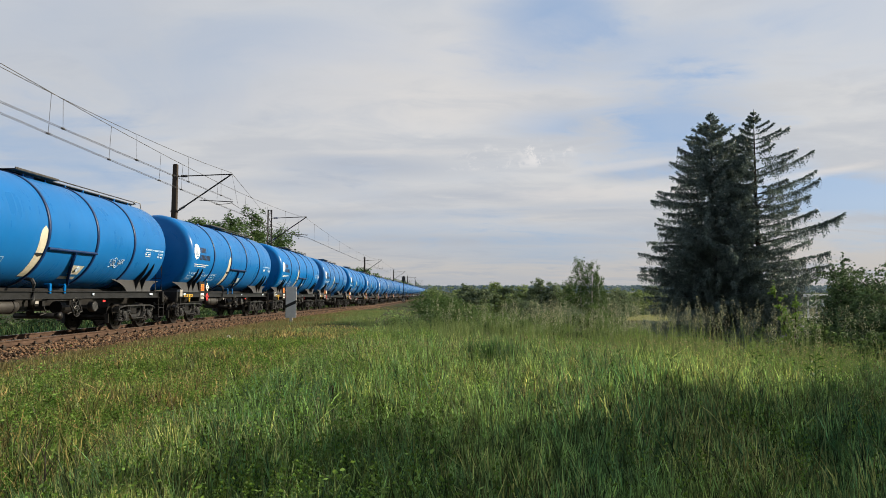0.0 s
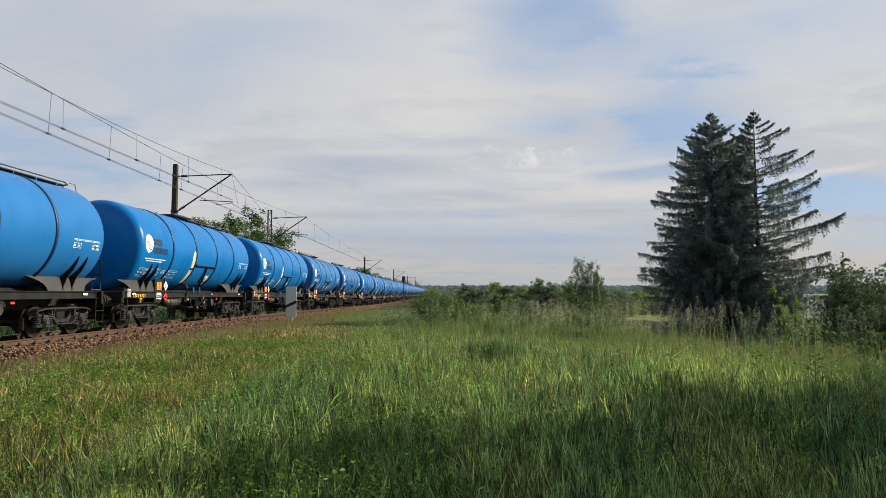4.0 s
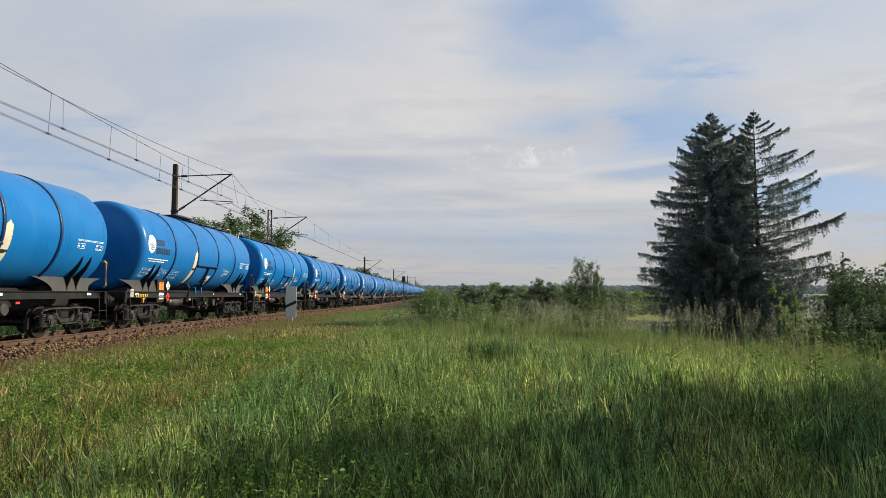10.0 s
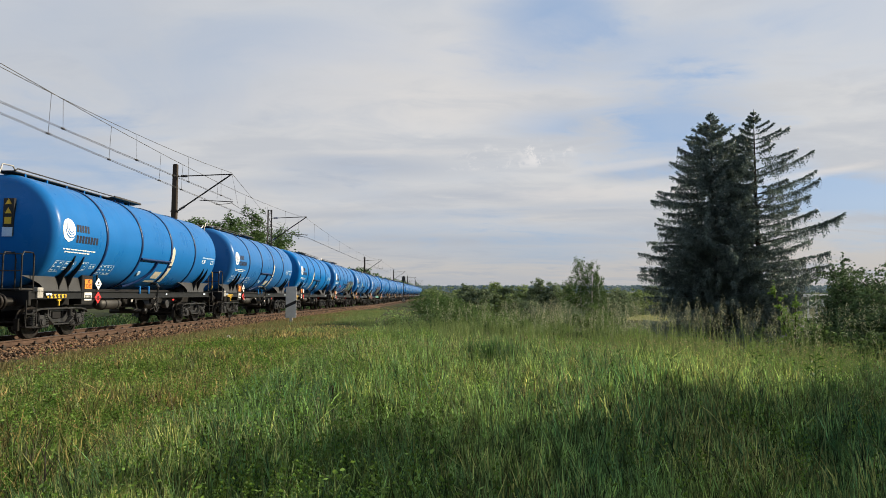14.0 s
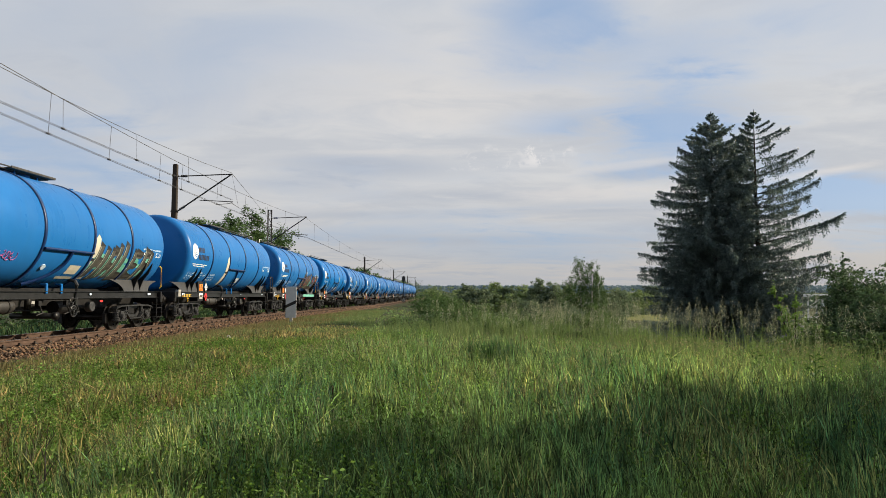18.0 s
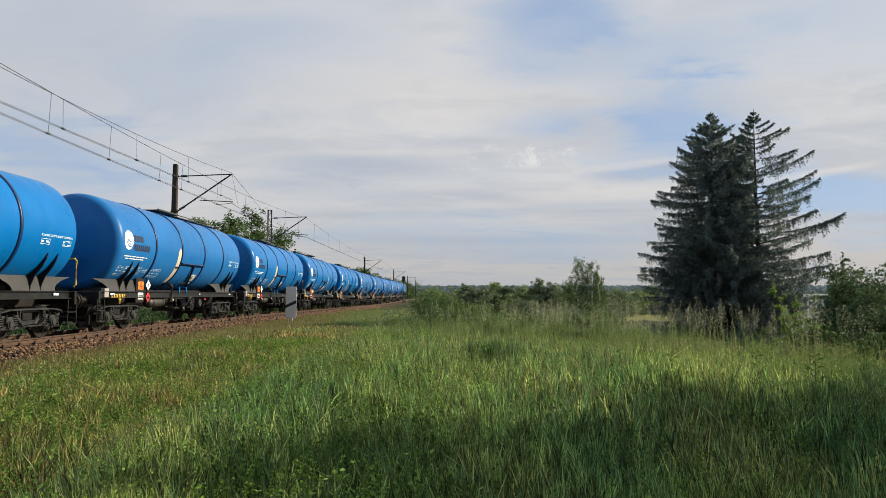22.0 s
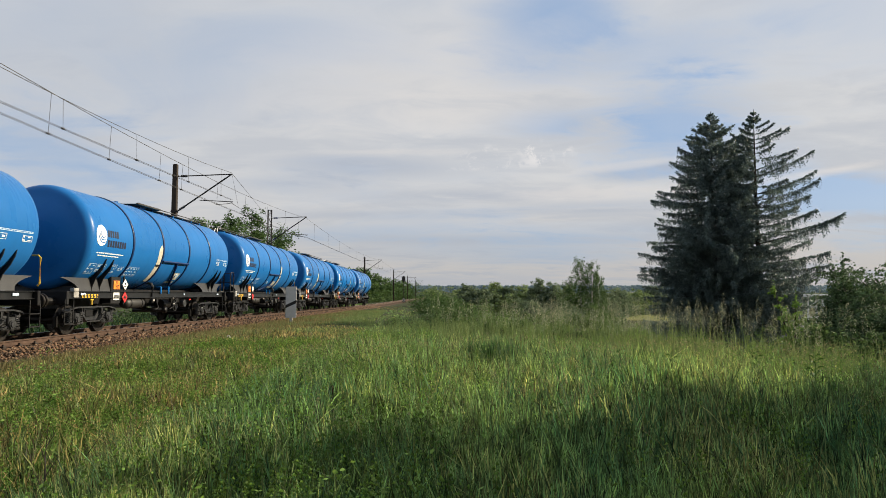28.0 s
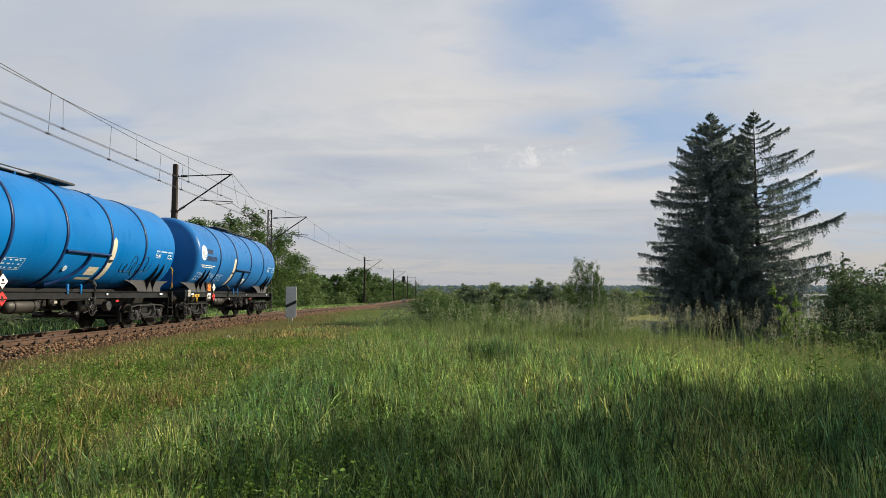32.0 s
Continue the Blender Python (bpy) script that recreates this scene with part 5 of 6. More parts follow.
def make_spruce(x, y, z, height, label, seed, reach, slope, bearings, step, strings=16, hang_most=0.95, droop=0.10, tip=0.06, wide=0.75):
    """Norway spruce: straight trunk, tiers of sweeping branches with side twigs, and shoots hanging from all of them like curtains.
    reach(u, c) and slope(u) shape the branches at height u; bearings(rng, u) gives those of one tier."""
    rng = np.random.default_rng(seed)
    t = thing("spruce", pose(x, y, z), label, "spruce tree", "spruces by the bank")
    part("trunk", tube(B(), [(0, 0, 0), (0.05, 0, height * 0.35), (-0.04, 0.03, height * 0.7), (0, 0, height)], [0.26, 0.20, 0.11, 0.015], 8), BARK, t, flat=False)
    bm = B()
    centres, along, sizes = [], [], []
    up = np.array((0.0, 0.0, 1.0))
    knots = np.array((0, 0.2, 0.4, 0.6, 0.8, 1.0))
    level = 0.06 * height
    while level < height * 0.99:
        u = level / height
        for az in bearings(rng, u):
            c = math.cos(az)
            ln = max(0.14, reach(u, c) * rng.uniform(0.66, 1.06))
            rise = slope(u) + rng.normal() * 0.07
            bend = rng.uniform(0.5, 1.5) * droop
            o3 = np.array((c, math.sin(az), 0.0))
            side = np.array((-o3[1], o3[0], 0.0))
            curve = rise * knots - bend * np.sin(math.pi * knots) + tip * rng.uniform(0.2, 1.6) * knots ** 3
            pts = up * level + (o3 * knots[:, None] + side * (rng.normal() * 0.08 * knots[:, None] ** 2) + up * curve[:, None]) * ln
            tube(bm, [tuple(p) for p in pts], [0.05 * (1 - u) + 0.012, 0.040 * (1 - u) + 0.011, 0.03 * (1 - u) + 0.009, 0.018, 0.012, 0.005], 4)
            k = max(10, int(ln * strings))
            s = rng.uniform(0.08, 1.0, k) ** 0.75
            root = np.stack([np.interp(s, knots, pts[:, a]) for a in range(3)], 1)
            # side twigs, shorter towards the tip, sinking away from the branch
            sway = rng.uniform(-1, 1, (k, 1)) * (wide * (1.04 - s[:, None])) * min(1.0, ln / 3.2)
            root = root + side * sway + o3 * np.abs(sway) * 0.55 - up * np.abs(sway) * 0.22
            sheaf = 0.45 + 1.1 * np.array([abs(noise.noise((q * ln * 1.9, az * 9.0, level))) * 1.6 for q in s])[:, None]
            hang = np.interp(u, (0.8, 1.0), (1.0, 0.4)) * sheaf * (0.10 + hang_most * rng.random((k, 1)) ** 1.5 * (1.25 - 0.75 * u)) * (1.0 - 0.45 * s[:, None] ** 2) * min(1.0, 0.25 + ln / 3.5)
            tilt = o3 * 0.15 + rng.normal(size=(k, 3)) * 0.10
            bits = np.maximum(2, (hang[:, 0] / 0.085).astype(int))
            own = np.repeat(np.arange(k), bits)
            q = (np.arange(len(own)) - np.repeat(np.cumsum(bits) - bits, bits) + rng.random(len(own))) / np.repeat(bits, bits)
            pos = root[own] + (tilt[own] - up) * hang[own] * q[:, None] + rng.normal(size=(len(own), 3)) * 0.030
            centres.append(pos)
            along.append(-up * 0.9 + o3 * 0.35 + rng.normal(size=(len(own), 3)) * 0.55)
            sizes.append(np.interp(q, (0, 1), (1.0, 0.62)) * (0.7 + 0.6 * rng.random(len(own))))
            # shoots that clothe the branch itself
            k2 = int(ln * 46) + 6
            s2 = rng.uniform(0.12, 1.02, k2)
            pos = np.stack([np.interp(s2, knots, pts[:, a]) for a in range(3)], 1) + rng.normal(size=(k2, 3)) * 0.045
            centres.append(pos)
            along.append(o3 + rng.normal(size=(k2, 3)) * 0.6 + up * 0.1)
            sizes.append(0.8 + 0.5 * rng.random(k2))
        level += rng.uniform(0.7, 1.3) * step(u)
    part("branchwork", bm, BARK, t)["kind"] = "stuff"
    c, a, s = np.concatenate(centres), np.concatenate(along), np.concatenate(sizes)[:, None]
    a /= np.linalg.norm(a, axis=1)[:, None]
    b = np.cross(a, rng.normal(size=a.shape))
    b /= np.linalg.norm(b, axis=1)[:, None]
    v = np.stack((c - a * s * 0.070, c + b * s * 0.032, c + a * s * 0.085, c - b * s * 0.032), 1).reshape(-1, 3)
    f = (np.array(((0, 1, 2), (0, 2, 3)))[None] + 4 * np.arange(len(c))[:, None, None]).reshape(-1, 3)
    soup("needles", v, f, NEEDLES, t)
    return t


def at_view(px, d):
    """World x of a spot seen d metres ahead, px counted from the picture's left edge."""
    return (px - 794) / 1120 * d


SPRUCE_Z = -5.0
# one spruce is full all round, its fellow carries its long branches on the open side only
make_spruce(at_view(1264, 45.5), 45.5, SPRUCE_Z, 19.5, "tall dark full-crowned Norway spruce below the bank", 11,
            reach=lambda u, c: np.interp(u, (0.0, 0.5, 0.6, 0.7, 0.77, 0.84, 0.90, 0.945, 0.97, 1.0), (5.2, 5.1, 4.6, 3.8, 3.2, 2.4, 1.6, 0.70, 0.28, 0.08)),
            slope=lambda u: np.interp(u, (0.1, 0.45, 0.7, 0.85, 0.93, 0.98), (-0.30, -0.16, -0.04, 0.12, 0.38, 0.9)),
            bearings=lambda rng, u: [rng.uniform(0, 6.283) for _ in range(3)] + ([rng.uniform(2.5, 3.8)] if rng.random() < 0.5 else []) + ([rng.uniform(3.9, 5.6)] if u < 0.93 else []) + ([rng.uniform(2.4, 4.4), rng.uniform(3.6, 6.0)] if u < 0.52 else []),
            step=lambda u: 0.20 - 0.05 * u, strings=42, hang_most=0.95, droop=0.03, tip=0.08)
make_spruce(at_view(1341, 43.5), 43.5, SPRUCE_Z, 19.1, "tall dark spruce with bare trunk showing between branches", 23,
            reach=lambda u, c: np.interp(u, (0.0, 0.25, 0.34, 0.41, 0.48, 0.6, 0.7, 0.8, 0.88, 0.93, 0.97, 1.0), (2.2, 2.5, 3.5, 4.8, 5.2, 4.7, 4.0, 3.2, 2.0, 1.05, 0.36, 0.1)) * (1.0 if c > 0 else 0.74),
            slope=lambda u: np.interp(u, (0.1, 0.35, 0.5, 0.75, 0.9, 0.97), (-0.20, 0.08, 0.20, 0.33, 0.42, 0.6)),
            bearings=lambda rng, u: [rng.uniform(-0.5, 0.5)] + ([rng.uniform(-1.1, 1.1)] if rng.random() < (0.9 if u < 0.42 else 0.25) else []) + [2.2 + 1.9 * rng.random(), 2.0 + 2.2 * rng.random()] + ([2.0 + 2.2 * rng.random()] if u > 0.6 else [])
            + ([rng.uniform(0, 6.283), rng.uniform(0, 6.283)] if u > 0.93 or u < 0.38 else []),
            step=lambda u: 0.62 if 0.34 < u < 0.80 else 0.40 if 0.34 < u < 0.93 else 0.24, strings=66, hang_most=1.15, droop=0.04, tip=0.04, wide=0.42)

# big leafy trees across the track
ACROSS = ((345, 60, 9.0, 7.0, LEAF_DARK), (372, 64, 9.6, 7.0, LEAF_DARK), (402, 70, 11.0, 7.5, LEAF_DARK), (440, 79, 13.0, 8.5, LEAF_DARK), (468, 84, 11.4, 8.0, LEAF_DARK), (492, 90, 11.0, 9.0, LEAF_DARK), (520, 98, 8.6, 8.5, LEAF_LIGHT), (540, 105, 6.2, 8.0, LEAF_LIGHT),
          (560, 118, 6.0, 7.0, LEAF_DARK), (592, 135, 6.2, 8.0, LEAF_DARK), (622, 160, 8.8, 9.0, LEAF_DARK), (646, 178, 9.4, 10.0, LEAF_DARK), (668, 205, 8.2, 11.0, LEAF_DARK),
          (690, 240, 8.4, 12.0, LEAF_DARK), (706, 275, 8.0, 13.0, LEAF_DARK), (722, 320, 9.0, 15.0, LEAF_DARK))
for k, (px, d, h, wd, lf) in enumerate(ACROSS):
    make_tree("tree", at_view(px, d), d, h + 0.6, wd, lf, "leafy green tree growing beyond the track" if lf is not LEAF_LIGHT else "bushy grey-green willow beyond the track", "tree",
              15000 if d < 110 else 4500, 0.12 if d < 110 else 0.30, 40 + k, stems=2 if k % 3 == 1 else 1, low=0.06, airy=0.7, droop=0.25, clump=0.85, group="trees beyond the track")
for k in range(16):
    d = 62 + k * 11
    make_tree("bush", -21.5 - (k % 3) * 1.2, d, 2.6 + (k * 7 % 5) * 0.35, 4.2, LEAF_LIGHT if k % 3 == 0 else LEAF_BIRCH, "low green bush beside the track", "bush", 1600, 0.16, 70 + k, stems=3, low=0.05, airy=0.9, group="bushes beyond the track")

# valley trees, near to far
VALLEY = ((1120, 60, 574, 3.6, LEAF_LIGHT, 0.07, 2600), (1155, 64, 570, 3.8, LEAF_DARK, 0.07, 2600), (1095, 72, 571, 4.0, LEAF_LIGHT, 0.08, 2600), (742, 38, 552, 2.3, LEAF_LIGHT, 0.045, 2600), (722, 36, 560, 1.5, LEAF_LIGHT, 0.04, 1300), (762, 42, 556, 1.8, LEAF_LIGHT, 0.045, 1500),
          (752, 96, 519, 5.0, LEAF_DARK, 0.10, 3000), (764, 110, 504, 4.4, LEAF_DARK, 0.11, 3600), (778, 118, 510, 5.0, LEAF_DARK, 0.11, 3000), (775, 86, 516, 5.0, LEAF_DARK, 0.10, 3400), (800, 80, 522, 5.4, LEAF_DARK, 0.09, 3400), (765, 70, 531, 4.0, LEAF_DARK, 0.08, 3000),
          (790, 62, 539, 4.2, LEAF_BIRCH, 0.07, 3000), (825, 90, 529, 6.0, LEAF_LIGHT, 0.10, 3000), (850, 76, 543, 5.0, LEAF_LIGHT, 0.085, 3000), (882, 70, 545, 5.0, LEAF_LIGHT, 0.08, 3400),
          (915, 80, 543, 4.6, LEAF_LIGHT, 0.09, 2800), (935, 120, 526, 7.0, LEAF_BIRCH, 0.13, 3000), (1042, 56, 536, 3.4, LEAF_LIGHT, 0.06, 7000), (980, 88, 546, 5.0, LEAF_LIGHT, 0.09, 2800),
          (1005, 112, 533, 5.5, LEAF_DARK, 0.12, 3000), (1075, 100, 548, 5.5, LEAF_LIGHT, 0.11, 2400), (808, 190, 508, 9.0, LEAF_DARK, 0.2, 3200), (830, 185, 502, 8.5, LEAF_DARK, 0.2, 3200),
          (852, 182, 505, 8.0, LEAF_DARK, 0.2, 3200), (873, 185, 499, 8.5, LEAF_DARK, 0.2, 3200), (896, 187, 506, 8.5, LEAF_DARK, 0.2, 3200), (915, 190, 512, 8.0, LEAF_DARK, 0.2, 2600),
          (932, 170, 503, 8.0, LEAF_DARK, 0.18, 3200), (956, 152, 492, 7.5, LEAF_BIRCH, 0.16, 3800), (984, 150, 499, 6.5, LEAF_BIRCH, 0.16, 3200), (1008, 168, 504, 8.0, LEAF_DARK, 0.18, 2800),
          (1075, 150, 508, 8.5, LEAF_BIRCH, 0.16, 3000), (1100, 175, 509, 9.0, LEAF_DARK, 0.19, 2800), (1128, 190, 511, 9.0, LEAF_DARK, 0.2, 2800), (1160, 210, 506, 11.0, LEAF_DARK, 0.22, 2800),
          (1372, 44, 540, 1.9, LEAF_BIRCH, 0.06, 2500))
for k, (px, d, peak, wd, lf, sz, cnt) in enumerate(VALLEY):
    x = at_view(px, d)
    h = (519.5 - peak) * d / 1120 + EYE[2] - ground_z(x, d) + 0.15
    small = d < 130
    # past 100 m, swap to the leaf colours that carry painted haze
    lf = (LEAF_MEADOW if k % 3 == 1 else LEAF_VALLEY_HAZED) if d > 100 else lf
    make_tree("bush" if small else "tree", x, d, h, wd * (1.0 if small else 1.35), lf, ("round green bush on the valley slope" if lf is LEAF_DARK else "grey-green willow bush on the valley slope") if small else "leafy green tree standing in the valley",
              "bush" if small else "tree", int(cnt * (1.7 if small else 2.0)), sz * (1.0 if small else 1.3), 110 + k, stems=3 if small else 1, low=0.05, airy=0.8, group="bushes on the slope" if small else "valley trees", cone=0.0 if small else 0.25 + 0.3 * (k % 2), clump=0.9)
for px, d, h, wd, seed in ((1028, 128, 14.0, 7.4, 304), (1046, 127, 13.4, 6.6, 312), (1058, 129, 11.0, 6.0, 307), (1012, 130, 10.2, 6.6, 309)):
    make_tree("birch", at_view(px, d), d, h, wd, LEAF_BIRCH, "tall airy birch rising above the valley trees", "birch tree", 9500, 0.115, seed, bark=BIRCH_BARK, low=0.06, airy=1.1, droop=0.8, cone=0.30, clump=0.75, group="birches in the valley")

# low scrub on the far side of the track, seen under the wagons
for k in range(15):
    y = 12 + 3.4 * k
    make_tree("bush", -20.5 - (k * 5 % 3) * 0.8, y, 1.15 + (k * 7 % 4) * 0.12, 3.4, LEAF_LIGHT if k % 2 else LEAF_BIRCH, "low green scrub bush across the track", "bush", 1100, 0.09, 500 + k, stems=3, low=0.03, airy=0.9, group="scrub across the track")

# bushes at the bank's edge, and the trees beside the camera that shade the foreground
EDGE = ((1478, 22.5, 447, 1.1, LEAF_HEDGE, 7000), (1500, 22.0, 458, 2.8, LEAF_HEDGE, 13000), (1432, 30.0, 556, 2.2, LEAF_HEDGE, 4500), (1478, 28.0, 556, 1.8, LEAF_HEDGE, 3500), (1396, 35.5, 497, 1.5, SAPLING, 5000), (1515, 23.0, 470, 2.8, LEAF_HEDGE, 14000), (1540, 21.0, 452, 3.2, LEAF_HEDGE, 16000), (1585, 20.0, 438, 3.2, LEAF_HEDGE, 14000), (1635, 21.5, 440, 4.0, LEAF_HEDGE, 9000), (1500, 21.0, 505, 1.5, LEAF_HEDGE, 7000), (1490, 24.0, 464, 1.7, LEAF_HEDGE, 9000),
        (1512, 18.5, 520, 2.4, LEAF_HEDGE, 12000), (1562, 17.5, 505, 2.4, LEAF_HEDGE, 11000), (1480, 16.5, 572, 1.5, LEAF_LIGHT, 5000), (1545, 15.5, 585, 1.6, LEAF_BIRCH, 4500), (1440, 18.0, 585, 1.4, LEAF_LIGHT, 3500),
        (1165, 40.0, 585, 3.0, LEAF_HEDGE, 3500), (1225, 39.0, 582, 3.0, LEAF_HEDGE, 3500), (1290, 38.5, 580, 3.0, LEAF_HEDGE, 3500), (1352, 38.0, 575, 3.0, LEAF_HEDGE, 3500))
for k, (px, d, peak, wd, lf, cnt) in enumerate(EDGE):
    x = at_view(px, d)
    h = (519.5 - peak) * d / 1120 + EYE[2] - ground_z(x, d) + 0.15
    make_tree("bush", x, d, h, wd, lf, "leafy dark green bush at the edge of the bank" if lf is LEAF_HEDGE else "low light green bush at the edge of the bank", "bush", int(cnt * 2.0), 0.046 if d < 30 else 0.065, 320 + k, stems=4, low=0.04, airy=0.8, group="bushes on the bank edge")
for k, (x, y, h, wd) in enumerate(((15.6, 11.9, 12.4, 3.2), (15.7, 10.0, 12.2, 4.4), (15.9, 8.0, 12.6, 4.6))):
    make_tree("tree", x, y, h, wd, LEAF_DARK, "leafy tree beside the meadow throwing shade on it", "tree", 11000, 0.30, 360 + k, stems=1, low=0.06, airy=0.7, group="trees beside the meadow")


def far_wood(name, label, d, px0, px1, top, jag, count, size, m, seed, foot=None):
    """A distant belt of wood: many leaf clumps with an uneven upper edge."""
    rng = np.random.default_rng(seed)
    px = rng.uniform(px0, px1, count)
    dist = d * rng.uniform(0.94, 1.06, count)
    x = (px - 794) / 1120 * dist
    crown = np.array([noise.noise((a / 22, seed, 0)) * 0.6 + noise.noise((a / 6, seed, 3)) * 0.4 for a in px]) * jag
    h = top + crown
    lo = -5.5 if foot is None else foot
    z = lo + (h - lo) * rng.random(count) ** 0.6
    a = rng.normal(size=(count, 3))
    a /= np.linalg.norm(a, axis=1)[:, None]
    b = np.cross(a, rng.normal(size=(count, 3)))
    b /= np.linalg.norm(b, axis=1)[:, None]
    s = size * (0.6 + 0.8 * rng.random(count))[:, None]
    c = np.stack((x, dist, z), 1)
    v = np.stack((c - a * s, c + b * s * 0.7, c + a * s, c - b * s * 0.7), 1).reshape(-1, 3)
    f = (np.array(((0, 1, 2), (0, 2, 3)))[None] + 4 * np.arange(count)[:, None, None]).reshape(-1, 3)
    tagged(soup(name, v, f, m), label, "woodland", kind="stuff")


# both belts get their hazy look from the leaf colour alone
far_wood("valley_wood", "belt of mixed trees across the valley", 270, 735, 1640, -2.0, 4.0, 9000, 0.7, LEAF_FAR_HAZED, 5)
far_wood("far_wood", "distant dark wood on rising ground", 640, 700, 1700, 0.5, 4.0, 9000, 1.5, LEAF_FAR_HAZED, 6, -7)
# the ridge's blue is haze put into its leaf colour
far_wood("ridge_wood", "distant forested ridge with haze blue in its colour", 2100, 500, 1800, 25.5, 1.6, 20000, 4.0, LEAF_HAZE_BLUE, 7, -6)

FIELD = surface("mown_hay_field", (0.090, 0.105, 0.028), (0.13, 0.13, 0.042), 0.05, 0.95, 0, 0.2, 2.0)
bm = B()
rows_ = []
for d in (150, 165, 180, 195):
    rows_.append([bm.verts.new((x, d, ground_z(x, d) + 0.05)) for x in np.linspace(at_view(1070, d), at_view(1180, d), 7)])
for a, b in zip(rows_, rows_[1:]):
    for k in range(6):
        bm.faces.new((a[k], a[k + 1], b[k + 1], b[k]))
tagged(part("hay_field", bm, FIELD), "pale mown field in the valley", "field", kind="structure")

# low leafy clumps breaking the line of the crest
for k, (px, d, peak, wd, lf) in enumerate(((702, 30.0, 553, 1.5, LEAF_LIGHT), (735, 29.0, 557, 1.4, LEAF_LIGHT), (770, 27.5, 562, 1.1, LEAF_BIRCH), (806, 26.5, 566, 1.2, LEAF_LIGHT), (842, 25.5, 571, 0.9, LEAF_MEADOW), (866, 25.0, 562, 1.1, LEAF_LIGHT),
                                           (912, 24.0, 566, 1.2, LEAF_LIGHT), (944, 23.0, 575, 0.9, LEAF_MEADOW), (985, 22.5, 570, 1.0, LEAF_LIGHT), (1022, 21.5, 577, 0.9, LEAF_BIRCH), (1085, 20.5, 580, 0.9, LEAF_MEADOW), (1135, 19.5, 586, 0.9, LEAF_LIGHT),
                                           (1200, 18.5, 592, 0.8, LEAF_BIRCH), (1262, 17.5, 600, 0.8, LEAF_LIGHT), (1330, 17.0, 600, 0.9, LEAF_MEADOW), (1392, 16.5, 604, 0.9, LEAF_LIGHT), (1440, 15.8, 610, 0.8, LEAF_LIGHT))):
    x = at_view(px, d)
    h = max(0.4, (519.5 - peak) * d / 1120 + EYE[2] - ground_z(x, d) + 0.15)
    make_tree("shrub", x, d, h, wd, lf, "small light green shrub on the crest of the bank", "shrub", 1500, 0.038, 900 + k, stems=4, low=0.02, airy=1.0, group="shrubs along the crest")

# white steel shed frame seen between spruce and bush
sx, sy = at_view(1463, 70), 70.0
sz = -3.9
shed = thing("open_shed", pose(sx, sy, sz), "white steel-framed open shed with a pale flat roof", "shed")
for x in (-2.4, -0.8, 0.8, 2.4):
    for y in (0, 4):
        part("post", box(B(), x, y, 1.6, 0.14, 0.14, 6.4), PALE_METAL, shed)
part("roof", bevel(box(B(), 0, 2, 4.95, 6.0, 5.2, 0.30), 0.03), PALE_METAL, shed)
for z in (1.6, 2.6, 3.7):
    part("rail", box(B(), 0, -0.08, z, 5.6, 0.06, 0.10), PALE_METAL, shed)
for k in range(3):
    part("brace", rod(B(), (-2.4 + 1.6 * k, -0.1, 3.7), (-0.8 + 1.6 * k, -0.1, 4.8), 0.04), PALE_METAL, shed)


# ---- grass ----
def blades(name, label, x, y, h, wdt, m, seed, segs, lean=0.35, category="grass"):
    """Grass blades, each a narrow bent strip tapering to a point."""
    rng = np.random.default_rng(seed)
    n = len(x)
    z = np.array([ground_z(a, b) for a, b in zip(x, y)])
    az = rng.uniform(0, 6.283, n)
    bend = lean * (0.15 + rng.random(n) + 2.2 * (rng.random(n) < 0.05)) * h
    bx, by = np.cos(az) * bend - 0.04 * h, np.sin(az) * bend
    fz = rng.uniform(0, 6.283, n)
    wx, wy = np.cos(fz) * wdt, np.sin(fz) * wdt
    rows = []
    for s in range(segs):
        u = s / segs
        k = 1 - 0.55 * u
        cx, cy, cz = x + bx * u * u, y + by * u * u, z - 0.03 + h * (u - 0.12 * u * u)
        rows.append(np.stack((cx - wx * k, cy - wy * k, cz), 1))
        rows.append(np.stack((cx + wx * k, cy + wy * k, cz), 1))
    rows.append(np.stack((x + bx, y + by, z + h * 0.88), 1))
    v = np.stack(rows, 1)
    tri = []
    for s in range(segs - 1):
        a = 2 * s
        tri += [(a, a + 1, a + 3), (a, a + 3, a + 2)]
    tri.append((2 * segs - 2, 2 * segs - 1, 2 * segs))
    f = np.array(tri)[None] + (2 * segs + 1) * np.arange(n)[:, None, None]
    ob = soup(name, v.reshape(-1, 3), f.reshape(-1, 3), m)
    tagged(ob, label, category, kind="stuff")


def scatter(rng, n, y0, y1, power, tuft, spread=0.76):
    """Spots in tufts in the wedge of ground before the camera, thinning out with distance."""
    k = n // 13
    y = y0 + (y1 - y0) * rng.random(k) ** power
    x = (rng.random(k) * 2 - 1) * (spread * y + 0.6)
    own = rng.integers(0, k, n)
    r = tuft * (0.5 + 1.2 * rng.random(k))[own]
    return x[own] + rng.normal(size=n) * r, y[own] + rng.normal(size=n) * r, rng.normal(size=k)[own]


